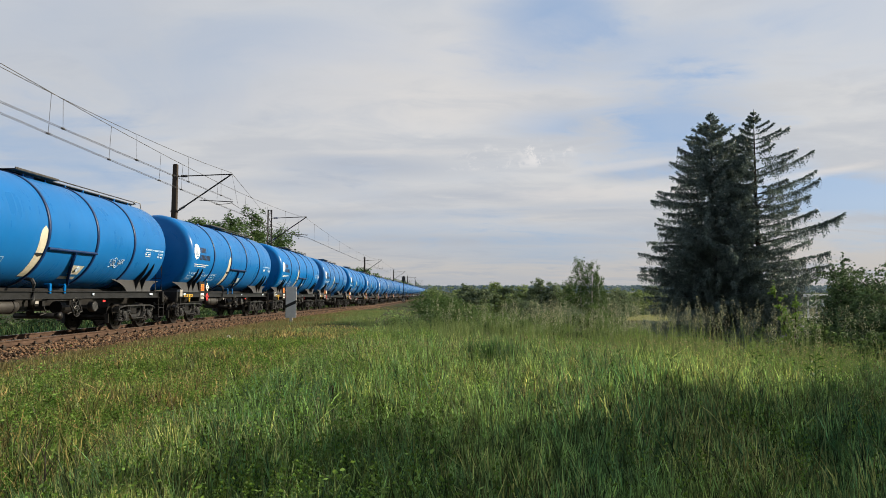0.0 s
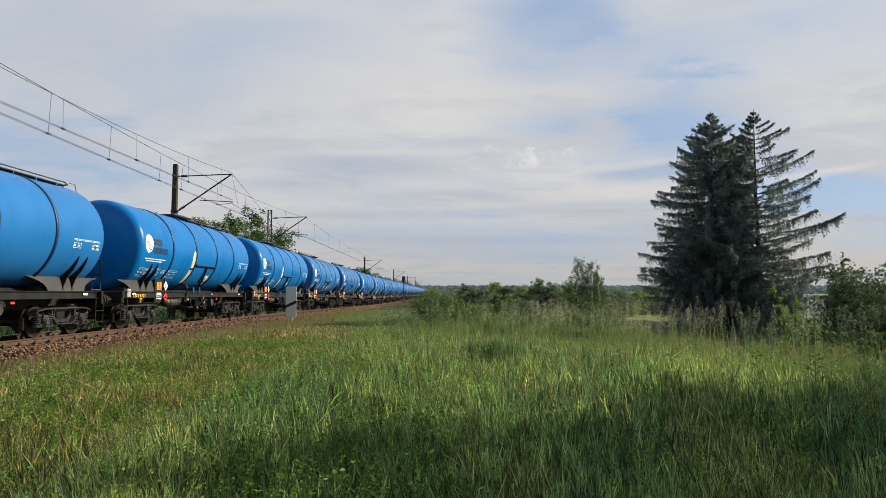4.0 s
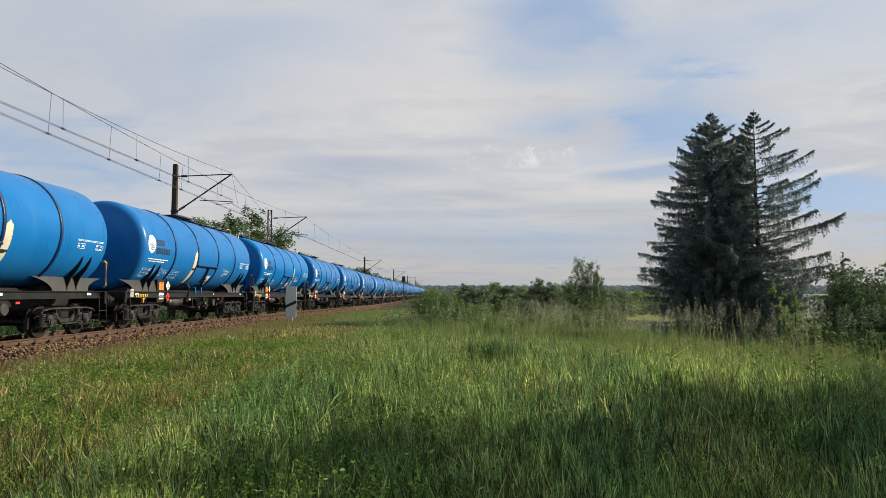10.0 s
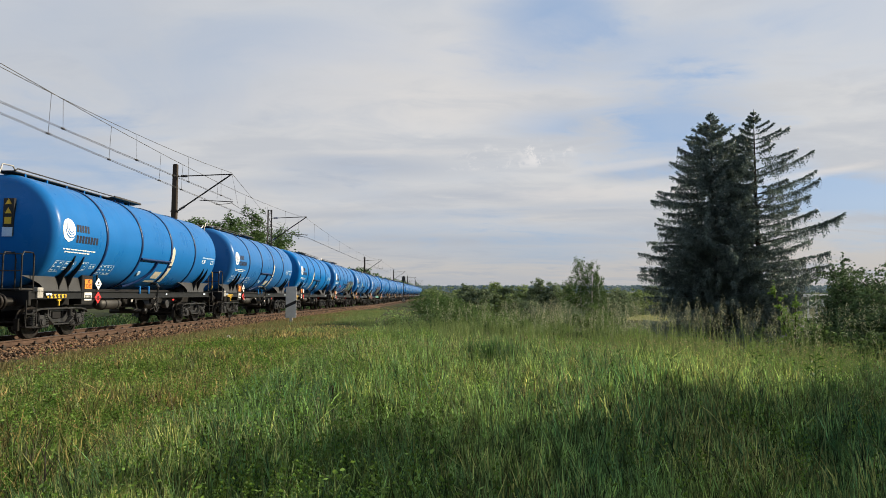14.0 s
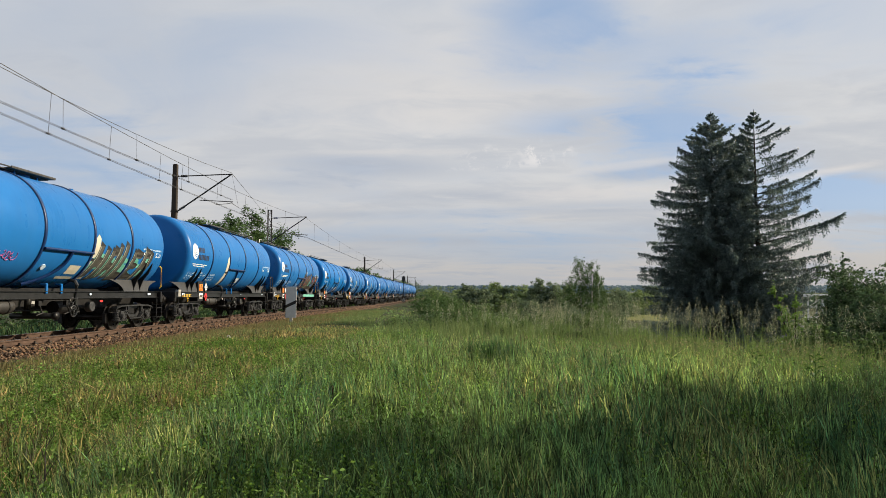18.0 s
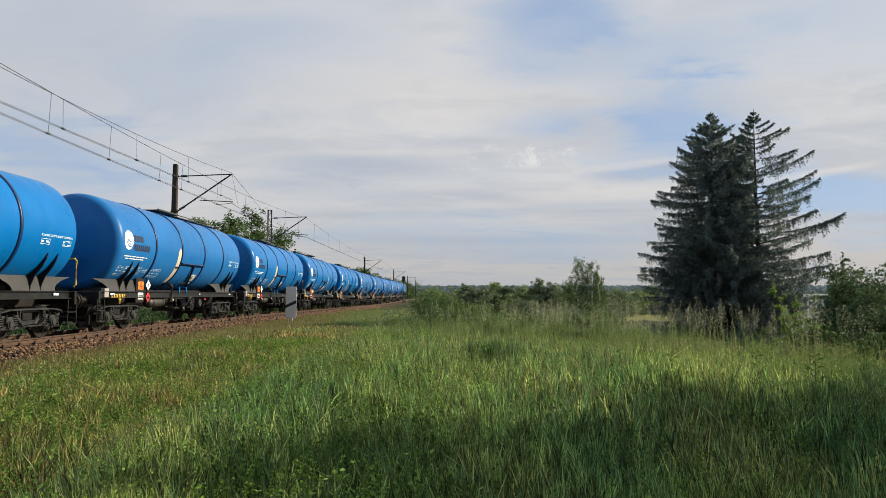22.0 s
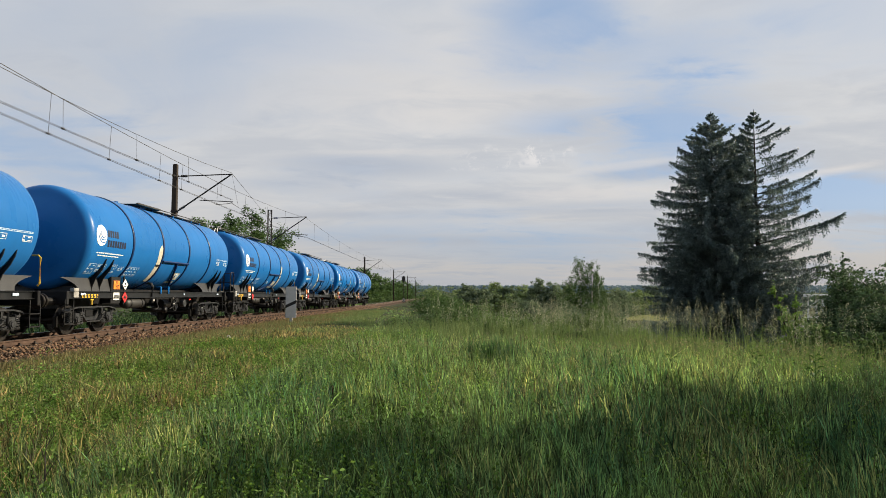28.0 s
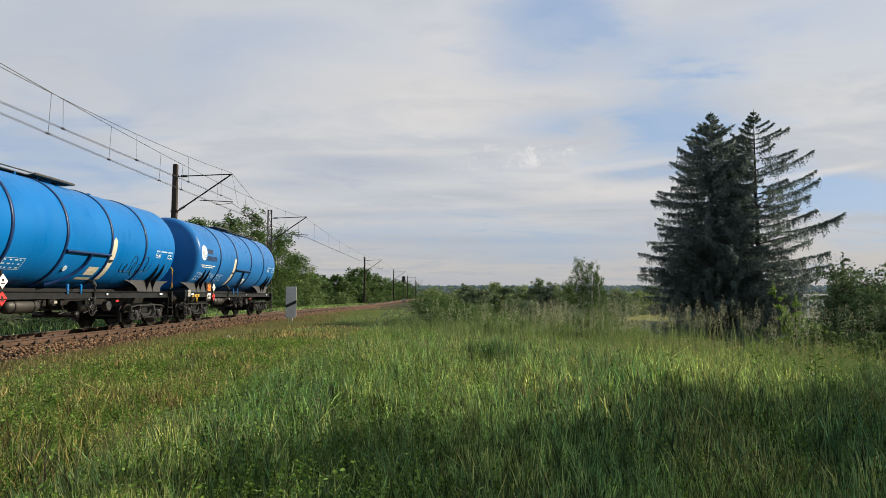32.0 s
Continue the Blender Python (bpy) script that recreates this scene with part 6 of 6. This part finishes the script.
def grow():
    rng = np.random.default_rng(9)
    patchy = lambda x, y, s, o: np.array([noise.noise((a * s, b * s, o)) for a, b in zip(x, y)])
    for n, y0, y1, power, segs, tuft in ((105000, 2.6, 9, 0.85, 3, 0.034), (125000, 9, 17, 0.9, 2, 0.05), (125000, 17, 30, 0.9, 1, 0.08), (95000, 30, 110, 1.3, 1, 0.14)):
        x, y, lot = scatter(rng, n, y0, y1, power, tuft)
        keep = (x > TRACK_X + 2.8 + 0.4 * rng.random(n)) & (x < np.array([crest_x(b) for b in y]) + 7)
        if y0 < 20:
            keep &= patchy(x, y, 2.4, 14.0) + 0.4 * rng.random(n) > -0.20
        x, y, lot = x[keep], y[keep], lot[keep]
        p = 0.75 * patchy(x, y, 0.5, 1.0) + 0.65 * patchy(x, y, 1.7, 3.0) + 0.45 * patchy(x, y, 4.2, 9.0)
        edge = tall_edge(y) + 0.35 * patchy(x, y, 0.5, 5.0) + 0.12 * rng.normal(size=len(x))
        tall = x > edge
        near_track = np.clip((x - TRACK_X - 2.3) / 4.0, 0.22, 1)
        q = rng.random(len(x))
        h = np.where(tall, (0.18 + 0.29 * q) * (1 + 0.7 * p) * np.clip(1 + 0.38 * lot, 0.4, 1.9), (0.09 + 0.17 * q) * (1 + 0.9 * p) * np.clip(1 + 0.42 * lot, 0.4, 2.0) * near_track)
        rim = (x - edge > 0) & (x - edge < 0.9) & (y < 22)
        h = np.where(rim, np.maximum(h, 0.34 + 0.22 * q), h)
        over = x - np.array([crest_x(b) for b in y])
        h *= np.interp(over, (-7.0, -2.5, 2.0), (1.0, 0.50, 0.34))
        h *= np.interp(y, (14, 22, 40), (1.0, 0.72, 0.6))
        h = np.clip(h, 0.05, 0.9)
        h = np.minimum(h, 0.30 + 0.055 * y)
        w = (0.0034 + 0.0046 * rng.random(len(x)) ** 1.5) * (1 + y / 17)
        if y0 > 15:
            w *= 1.35
        for sel, nm, lb, m in ((tall, "meadow_grass", "tall lush green meadow grass on the bank", GRASS_TALL), (~tall, "bank_grass", "short green and straw-coloured grass beside the track", GRASS_SHORT)):
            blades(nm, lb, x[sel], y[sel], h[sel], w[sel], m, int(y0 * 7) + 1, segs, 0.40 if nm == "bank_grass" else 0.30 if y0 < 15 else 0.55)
    # the same meadow goes on round and behind the camera
    n = 30000
    x, y = -9.5 + 21 * rng.random(n), -9 + 11.8 * rng.random(n)
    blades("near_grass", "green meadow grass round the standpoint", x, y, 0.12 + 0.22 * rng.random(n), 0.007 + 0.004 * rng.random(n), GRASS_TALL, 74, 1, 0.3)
    # clover and vetch leaves low between the blades
    n = 80000
    x, y, lot = scatter(rng, n, 2.8, 20, 0.9, 0.12)
    keep = (x > TRACK_X + 5.0 + 1.2 * lot) & (x < tall_edge(y) + 1.6 + 1.2 * lot) & (patchy(x, y, 0.6, 8.0) > -0.15)
    x, y = x[keep], y[keep]
    z = np.array([ground_z(a, b) for a, b in zip(x, y)]) + (0.05 + 0.24 * rng.random(len(x))) * np.where(x > tall_edge(y), 1.7, 1.0)
    c = np.stack((x, y, z), 1)
    a = rng.normal(size=c.shape) * (1, 1, 0.35)
    a /= np.linalg.norm(a, axis=1)[:, None]
    b = np.cross(a, rng.normal(size=c.shape) * (0.4, 0.4, 1))
    b /= np.linalg.norm(b, axis=1)[:, None]
    s = (0.009 + 0.012 * rng.random(len(x)))[:, None] * (1 + y / 24)[:, None]
    v = np.stack((c - a * s, c + b * s * 0.6, c + a * s, c - b * s * 0.6), 1).reshape(-1, 3)
    f = (np.array(((0, 1, 2), (0, 2, 3)))[None] + 4 * np.arange(len(x))[:, None, None]).reshape(-1, 3)
    tagged(soup("clover", v, f, CLOVER), "low clover and vetch leaves among the grass", "plants", kind="stuff")
    # leafy weeds: rings of pointed leaves up short stems
    k = 14000
    x, y, lot = scatter(rng, k, 2.8, 20, 0.95, 0.30)
    keep = (x > TRACK_X + 5.5) & (x < np.where(lot > 0.9, 8.5, tall_edge(y) + 2.5))
    x, y = x[keep], y[keep]
    k, per = len(x), 15
    hh = np.where(x > tall_edge(y), 0.48, 0.27) * (0.6 + 0.6 * rng.random(k))
    u = (np.arange(per) + 0.5) / per
    zz = np.array([ground_z(a, b) for a, b in zip(x, y)])[:, None] + hh[:, None] * (0.2 + 0.8 * u)
    az = np.arange(per) * 2.4 + rng.random((k, 1)) * 6.28
    ln = (0.017 + 0.024 * rng.random((k, per))) * (1.25 - 0.8 * u) * (1 + y / 18)[:, None]
    p0 = np.stack((x[:, None] + 0 * zz, y[:, None] + 0 * zz, zz), -1).reshape(-1, 3)
    dr = np.stack((np.cos(az), np.sin(az), 0.2 + 0.7 * rng.random((k, per)) + 0 * az), -1).reshape(-1, 3)
    sd = np.stack((-np.sin(az), np.cos(az), 0 * az), -1).reshape(-1, 3)
    ln = ln.reshape(-1, 1)
    v = np.stack((p0, p0 + dr * ln * 0.5 + sd * ln * 0.22 + (0, 0, 0.01), p0 + dr * ln - (0, 0, 0.012), p0 + dr * ln * 0.5 - sd * ln * 0.22 + (0, 0, 0.01)), 1).reshape(-1, 3)
    f = (np.array(((0, 1, 2), (0, 2, 3)))[None] + 4 * np.arange(len(p0))[:, None, None]).reshape(-1, 3)
    tagged(soup("meadow_weeds", v, f, CLOVER), "leafy green weeds scattered through the meadow", "plants", kind="stuff")
    # dry fringe along the ballast
    n = 19000
    y = 10 + 55 * rng.random(n) ** 1.3
    x = TRACK_X + 2.75 + 3.2 * rng.random(n) ** 1.6
    blades("dry_grass", "dry straw-coloured grass along the ballast", x, y, 0.08 + 0.16 * rng.random(n), 0.004 + 0.0003 * y, DRY, 76, 2, 0.6)
    # straw blades all over the mown part
    n = 26000
    y = 9 + 60 * rng.random(n) ** 1.2
    x = TRACK_X + 3 + (tall_edge(y) - TRACK_X - 3) * rng.random(n) ** 0.8
    keep = (np.abs(x) < 0.76 * y) & (patchy(x, y, 0.25, 6.0) > -0.1)
    x, y = x[keep], y[keep]
    blades("straw_grass", "straw-coloured dead blades among the mown grass", x, y, 0.10 + 0.20 * rng.random(len(x)), 0.0022 + 0.00025 * y, STEMS, 75, 1, 0.4)
    # ground beyond the track
    n = 26000
    y = 10 + 110 * rng.random(n) ** 1.3
    x = TRACK_X - 2.3 - 9 * rng.random(n) ** 1.2
    blades("verge_grass", "green grass on the far side of the track", x, y, 0.25 + 0.40 * rng.random(n), 0.007 + 0.00045 * y, GRASS_TALL, 77, 2, 0.4)
    # thin seed stems over the meadow and along the crest
    n = 9500
    y = 3.2 + 23 * rng.random(n) ** 0.9
    cx = np.array([crest_x(b) for b in y])
    x = tall_edge(y) + (cx + 1.5 - tall_edge(y)) * rng.random(n) ** 0.8
    keep = (np.abs(x) < 0.76 * y) & (patchy(x, y, 0.45, 11.0) > -0.22)
    x, y = x[keep], y[keep]
    tall = 0.50 + 0.45 * rng.random(len(x))
    blades("grass_stems", "thin seed stems standing over the meadow", x, y, tall, 0.0016 + 0.00016 * y, STEMS, 78, 3, 0.2)
    # loose panicles: specks round the upper part of more such stems
    n, per = 2600, 9
    y = 4.5 + 11 * rng.random(n) ** 0.8
    cx = np.array([crest_x(b) for b in y])
    x = tall_edge(y) - 0.6 + (cx - 1.0 - tall_edge(y)) * rng.random(n) ** 0.9
    keep = (np.abs(x) < 0.76 * y) & (patchy(x, y, 0.5, 21.0) > -0.12)
    x, y = x[keep], y[keep]
    n = len(x)
    tall = (0.42 + 0.42 * rng.random(n)) * np.interp(y, (8, 24), (1.0, 0.8))
    blades("panicle_stems", "thin stems under the loose panicles", x, y, tall, 0.0014 + 0.00016 * y, STEMS, 80, 2, 0.1)
    zz = np.array([ground_z(a, b) for a, b in zip(x, y)]) + tall * 0.9
    u = rng.random((n, per))
    c = np.stack((x[:, None] + 0.035 * rng.normal(size=(n, per)), y[:, None] + 0.035 * rng.normal(size=(n, per)), zz[:, None] - 0.20 * u), -1).reshape(-1, 3)
    a = rng.normal(size=c.shape) * (0.6, 0.6, 1.4)
    a /= np.linalg.norm(a, axis=1)[:, None]
    b = np.cross(a, rng.normal(size=c.shape))
    b /= np.linalg.norm(b, axis=1)[:, None]
    z_ = (0.008 + 0.007 * rng.random(len(c)))[:, None] * (1 + np.repeat(y, per) / 14)[:, None]
    v = np.stack((c - a * z_, c + b * z_ * 0.35, c + a * z_), 1).reshape(-1, 3)
    tagged(soup("grass_panicles", v, np.arange(len(v)).reshape(-1, 3), PANICLE), "loose brownish grass panicles over the meadow", "grass", kind="stuff")


grow()


def plumes():
    """Feathery seed heads: a bunch of small pale flakes round the top of each stem."""
    rng = np.random.default_rng(15)
    n, per = 420, 70
    stand = np.sort(9 + 15.5 * rng.random(22) ** 0.85)
    y = stand[rng.integers(0, 22, n)] + 0.35 * rng.normal(size=n)
    clump = np.array([noise.noise((a * 0.35, 4.0, 2.0)) for a in y])
    x = np.array([crest_x(b) for b in y]) + 1.4 - 5.0 * rng.random(n) ** 1.7 + clump
    z = np.array([ground_z(a, b) for a, b in zip(x, y)])
    h = 0.80 + 0.6 * rng.random(n) ** 1.2
    u = rng.random((n, per))
    lean = rng.normal(size=(n, 2)) * 0.10
    wide = 0.036 * np.sin(np.pi * (0.15 + 0.85 * u)) + 0.01
    ang = rng.random((n, per)) * 6.283
    c = np.stack((x[:, None] + lean[:, :1] * (0.8 + 0.4 * u) + wide * np.cos(ang), y[:, None] + lean[:, 1:] + wide * np.sin(ang), z[:, None] + h[:, None] - 0.34 + 0.44 * u), -1).reshape(-1, 3)
    k = len(c)
    s = (0.005 + 0.007 * rng.random(k))[:, None] * (1 + np.repeat(y, per) / 30)[:, None]
    a = rng.normal(size=(k, 3)) * (0.6, 0.6, 1.6)
    a /= np.linalg.norm(a, axis=1)[:, None]
    b = np.cross(a, rng.normal(size=(k, 3)))
    b /= np.linalg.norm(b, axis=1)[:, None]
    v = np.stack((c - a * s, c + b * s * 0.4, c + a * s * 1.4), 1).reshape(-1, 3)
    owner = np.argsort(np.argsort(y)) * CLUMPS // n
    for g in range(CLUMPS):
        mine = np.repeat(owner == g, per * 3)
        base = Vector((float(x[owner == g].mean()), float(y[owner == g].mean()), 0.0))
        base.z = ground_z(base.x, base.y)
        vv = v[mine] - np.array(tuple(base))
        ob = soup("seed_heads", vv, np.arange(len(vv)).reshape(-1, 3), PLUME)
        ob.location = base
        tagged(ob, "pale feathery grass seed heads along the crest", "grass", kind="stuff")
        swaying.append((ob, base))
    blades("plume_stems", "pale stems under the seed heads", x, y, h * 1.1, 0.003 + 0.0002 * y, STEMS, 79, 2, 0.12)


CLUMPS, swaying = 14, []
plumes()


def broadleaf(x, y, h, n, seed, label, m=WEED):
    """A leafy weed: upright stem with long leaves up its length."""
    rng = np.random.default_rng(seed)
    t = thing("weed", pose(x, y, ground_z(x, y) - 0.02), label, "plant", "weeds in the meadow")
    part("stem", tube(B(), [(0, 0, 0), (0.01, 0.01, h * 0.5), (0.02, 0, h)], [0.006, 0.005, 0.002], 5), m, t)
    for k in range(n):
        u = 0.15 + 0.85 * k / n
        az = k * 2.4 + rng.normal() * 0.3
        ln = h * 0.34 * (1.15 - 0.8 * u) * rng.uniform(0.8, 1.2)
        c = Vector((math.cos(az), math.sin(az), 0))
        sd = Vector((-c.y, c.x, 0)) * ln * 0.16
        p0 = Vector((0.02 * u, 0, h * u))
        m1, tip = p0 + c * ln * 0.55 + Vector((0, 0, ln * 0.38)), p0 + c * ln + Vector((0, 0, ln * 0.22))
        bm = B()
        a, b, d, e, g = [bm.verts.new(q) for q in (p0, m1 + sd, tip, m1 - sd, m1 - Vector((0, 0, 0.02)))]
        for tri in ((a, g, b), (b, g, d), (a, e, g), (e, d, g)):
            bm.faces.new(tri)
        part("leaf", bm, m, t)
    return t


for k, (px, py, h) in enumerate(((1182, 705, 0.62), (1432, 715, 0.66), (870, 655, 0.5), (850, 660, 0.5), (885, 665, 0.45), (820, 650, 0.45), (1090, 690, 0.6), (620, 680, 0.5), (640, 668, 0.5), (380, 660, 0.35), (180, 665, 0.35), (1330, 690, 0.6), (980, 800, 0.5), (610, 820, 0.45))):
    d = 1.60 * 1120 / (py + 10 - 519.5)
    broadleaf(at_view(px, d), d, h, 16, 400 + k, "dark green leafy weed standing in the grass")

# lighter herbs in a drift near the camera
drift = random.Random(12)
for k in range(16):
    px, py = drift.uniform(580, 720), drift.uniform(760, 880)
    d = 1.5 * 1120 / (py - 519.5)
    broadleaf(at_view(px, d), d, drift.uniform(0.34, 0.52), 18, 440 + k, "yellow-green leafy herb standing in the grass", SAPLING)


def dock(x, y, h, seed):
    """A dry dock plant: a few stalks, each with a whorl of dark brown seed clusters up its length."""
    rng = np.random.default_rng(seed)
    t = thing("dock", pose(x, y, ground_z(x, y) - 0.02), "dry dark brown dock stalk with seed clusters", "plant", "dock stalks in the meadow")
    lean = rng.normal(size=2) * 0.10
    part("stem", tube(B(), [(0, 0, 0), (lean[0] * 0.4, lean[1] * 0.4, h * 0.5), (lean[0], lean[1], h)], [0.006, 0.005, 0.003], 5), DOCK, t)
    us = np.linspace(0.5, 1.0, 9)
    cent = [(lean[0] * u * u, lean[1] * u * u, h * u) for u in us]
    v, f = leaf_cloud(rng, cent, [(0.028, 0.028, 0.035)] * 9, 420, 0.009)
    soup("seed_cluster", v, f, DOCK, t)


DOCK = leafy("dry_dock_seeds", (0.020, 0.013, 0.010), (0.050, 0.030, 0.020), 0.1, 0.7, 0.8)
for k, (px, py, h) in enumerate(((612, 668, 0.55), (622, 674, 0.5), (634, 670, 0.62), (640, 678, 0.5), (648, 668, 0.45), (590, 750, 0.4))):
    d = 1.5 * 1120 / (py - 519.5)
    dock(at_view(px, d), d, h, 460 + k)


def tussock(x, y, h, r, n, seed):
    """A dark clump of sedge: long blades fanning out from one root."""
    rng = np.random.default_rng(seed)
    az, out = rng.random(n) * 6.283, rng.random(n)
    hh = h * (0.55 + 0.45 * rng.random(n)) * (1 - 0.35 * out)
    bx, by = np.cos(az) * out * r, np.sin(az) * out * r
    fz = az + 1.57 + rng.normal(size=n) * 0.6
    w = 0.006 + 0.004 * rng.random(n)
    wx, wy = np.cos(fz) * w, np.sin(fz) * w
    o = 0.14 * rng.normal(size=(2, n)) * r
    rows = []
    for u, k in ((0.0, 1.0), (0.45, 0.9), (0.8, 0.55)):
        cx, cy, cz = o[0] + bx * u * u, o[1] + by * u * u, hh * (u - 0.18 * u * u * out)
        rows += [np.stack((cx - wx * k, cy - wy * k, cz), 1), np.stack((cx + wx * k, cy + wy * k, cz), 1)]
    rows.append(np.stack((o[0] + bx, o[1] + by, hh * (1 - 0.3 * out)), 1))
    v = np.stack(rows, 1).reshape(-1, 3)
    f = (np.array(((0, 1, 3), (0, 3, 2), (2, 3, 5), (2, 5, 4), (4, 5, 6)))[None] + 7 * np.arange(n)[:, None, None]).reshape(-1, 3)
    ob = soup("sedge_tussock", v, f, SEDGE)
    ob.location = (x, y, ground_z(x, y) - 0.02)
    tagged(ob, "dark green clump of sedge in the meadow", "grass tuft", "sedge clumps")


SEDGE = leafy("sedge_blades", (0.035, 0.085, 0.034), (0.080, 0.150, 0.055), 0.25, 0.45, 0.8, None, 0.9)
for k, (px, py, h, r) in enumerate(((868, 672, 0.85, 0.55), (832, 660, 0.75, 0.5), (900, 668, 0.7, 0.45), (850, 655, 0.7, 0.5), (880, 660, 0.75, 0.4), (1010, 770, 0.45, 0.3), (1290, 800, 0.5, 0.34), (1120, 742, 0.5, 0.3), (1460, 760, 0.55, 0.34), (740, 800, 0.4, 0.26),
                                       (905, 850, 0.42, 0.26), (1180, 860, 0.42, 0.24), (1400, 850, 0.45, 0.26), (640, 720, 0.4, 0.3), (560, 765, 0.34, 0.24), (455, 690, 0.3, 0.3), (300, 745, 0.28, 0.22), (1520, 700, 0.6, 0.4))):
    d = 1.60 * 1120 / (py - 519.5)
    tussock(at_view(px, d), d, h, r, 240 if h > 0.65 else 150, 700 + k)

# a dry brown stalk near the camera
dx, dy = at_view(90, 4.3), 4.3
stalk = thing("dry_stalk", pose(dx, dy, ground_z(dx, dy)), "dry brown branching weed stalk", "plant")
part("stem", tube(B(), [(0, 0, 0), (0.01, 0, 0.3), (-0.005, 0.01, 0.6), (0.01, 0, 0.78)], [0.008, 0.007, 0.005, 0.002], 6), BARK, stalk)
for z, l, s in ((0.35, 0.12, -1), (0.46, 0.14, 1), (0.58, 0.10, -1), (0.66, 0.09, 1)):
    part("twig", rod(B(), (0, 0, z), (s * l * 0.55, 0.02, z + l), 0.004, 0.0015, seg=5), BARK, stalk)

# ---- sleepers and fastenings ----
def sleepers():
    bm = B()
    box(bm, 0, 0, -0.275, 2.5, 0.27, 0.20)
    proto = part("sleeper", bevel(bm, 0.02), SLEEPER, track)
    bm = B()
    for s in (-1, 1):
        box(bm, s * 0.13, 0, -0.150, 0.10, 0.13, 0.05)
        box(bm, s * 0.11, 0.03, -0.115, 0.05, 0.03, 0.07)
        box(bm, s * 0.14, -0.03, -0.11, 0.05, 0.03, 0.06)
    fast = part("fastening", bevel(bm, 0.008), CLIP, track)
    y, k = 7.8, 0
    while k < 290:
        if k == 0:
            s = proto
        else:
            s = new("sleeper", proto.data)
            s.parent = track
        s.location = (TRACK_X, y, rail_z(y))
        if k < 110:
            for side in (-1, 1):
                f = fast if (k == 0 and side == -1) else new("fastening", fast.data)
                f.parent = track
                f.location = (TRACK_X + side * 0.753, y, rail_z(y))
        y += 0.65
        k += 1


sleepers()


# ---- what moves ----
def motions():
    """The train rolls towards the camera's left; every wagon follows the grade and its wheels turn."""
    for number, w in wagons.items():
        rows = []
        for k in range(33):
            y = wagon_y(number, float(k))
            za, zb = rail_z(y - 5), rail_z(y + 5)
            rows.append((float(k), pose(TRACK_X, y, (za + zb) / 2, math.degrees(math.atan2(zb - za, 10)))))
        walk(w, rows)
    # the seed heads nod in a light wind
    for g, (ob, base) in enumerate(swaying):
        walk(ob, [(0.8 * k, pose(*base, 0.9 * math.sin(1.7 * k + g), 1.4 * math.sin(1.1 * k + 0.6 * g) + 0.5 * math.sin(2.9 * k), 0)) for k in range(41)])
    # all wheelsets turn alike: one set of keys for the leading ones of the bogies, one for the trailing ones
    sets = [[], []]
    for w in wagons.values():
        for o in w.children_recursive:
            if "runs" in o:
                sets[o["runs"]].append(o)
    travelled = [wagon_y(0, 0.0) - wagon_y(0, k / FPS) for k in range(32 * FPS + 1)]
    for which, y in ((0, -0.9), (1, 0.9)):
        first = sets[which][0]
        walk(first, [(k / FPS, pose(0, y, 0.46, math.degrees(s / 0.46))) for k, s in enumerate(travelled)])
        for o in sets[which][1:]:
            o.rotation_mode = "QUATERNION"
            keys = o.animation_data_create()
            keys.action = first.animation_data.action
            keys.action_slot = first.animation_data.action_slot


motions()
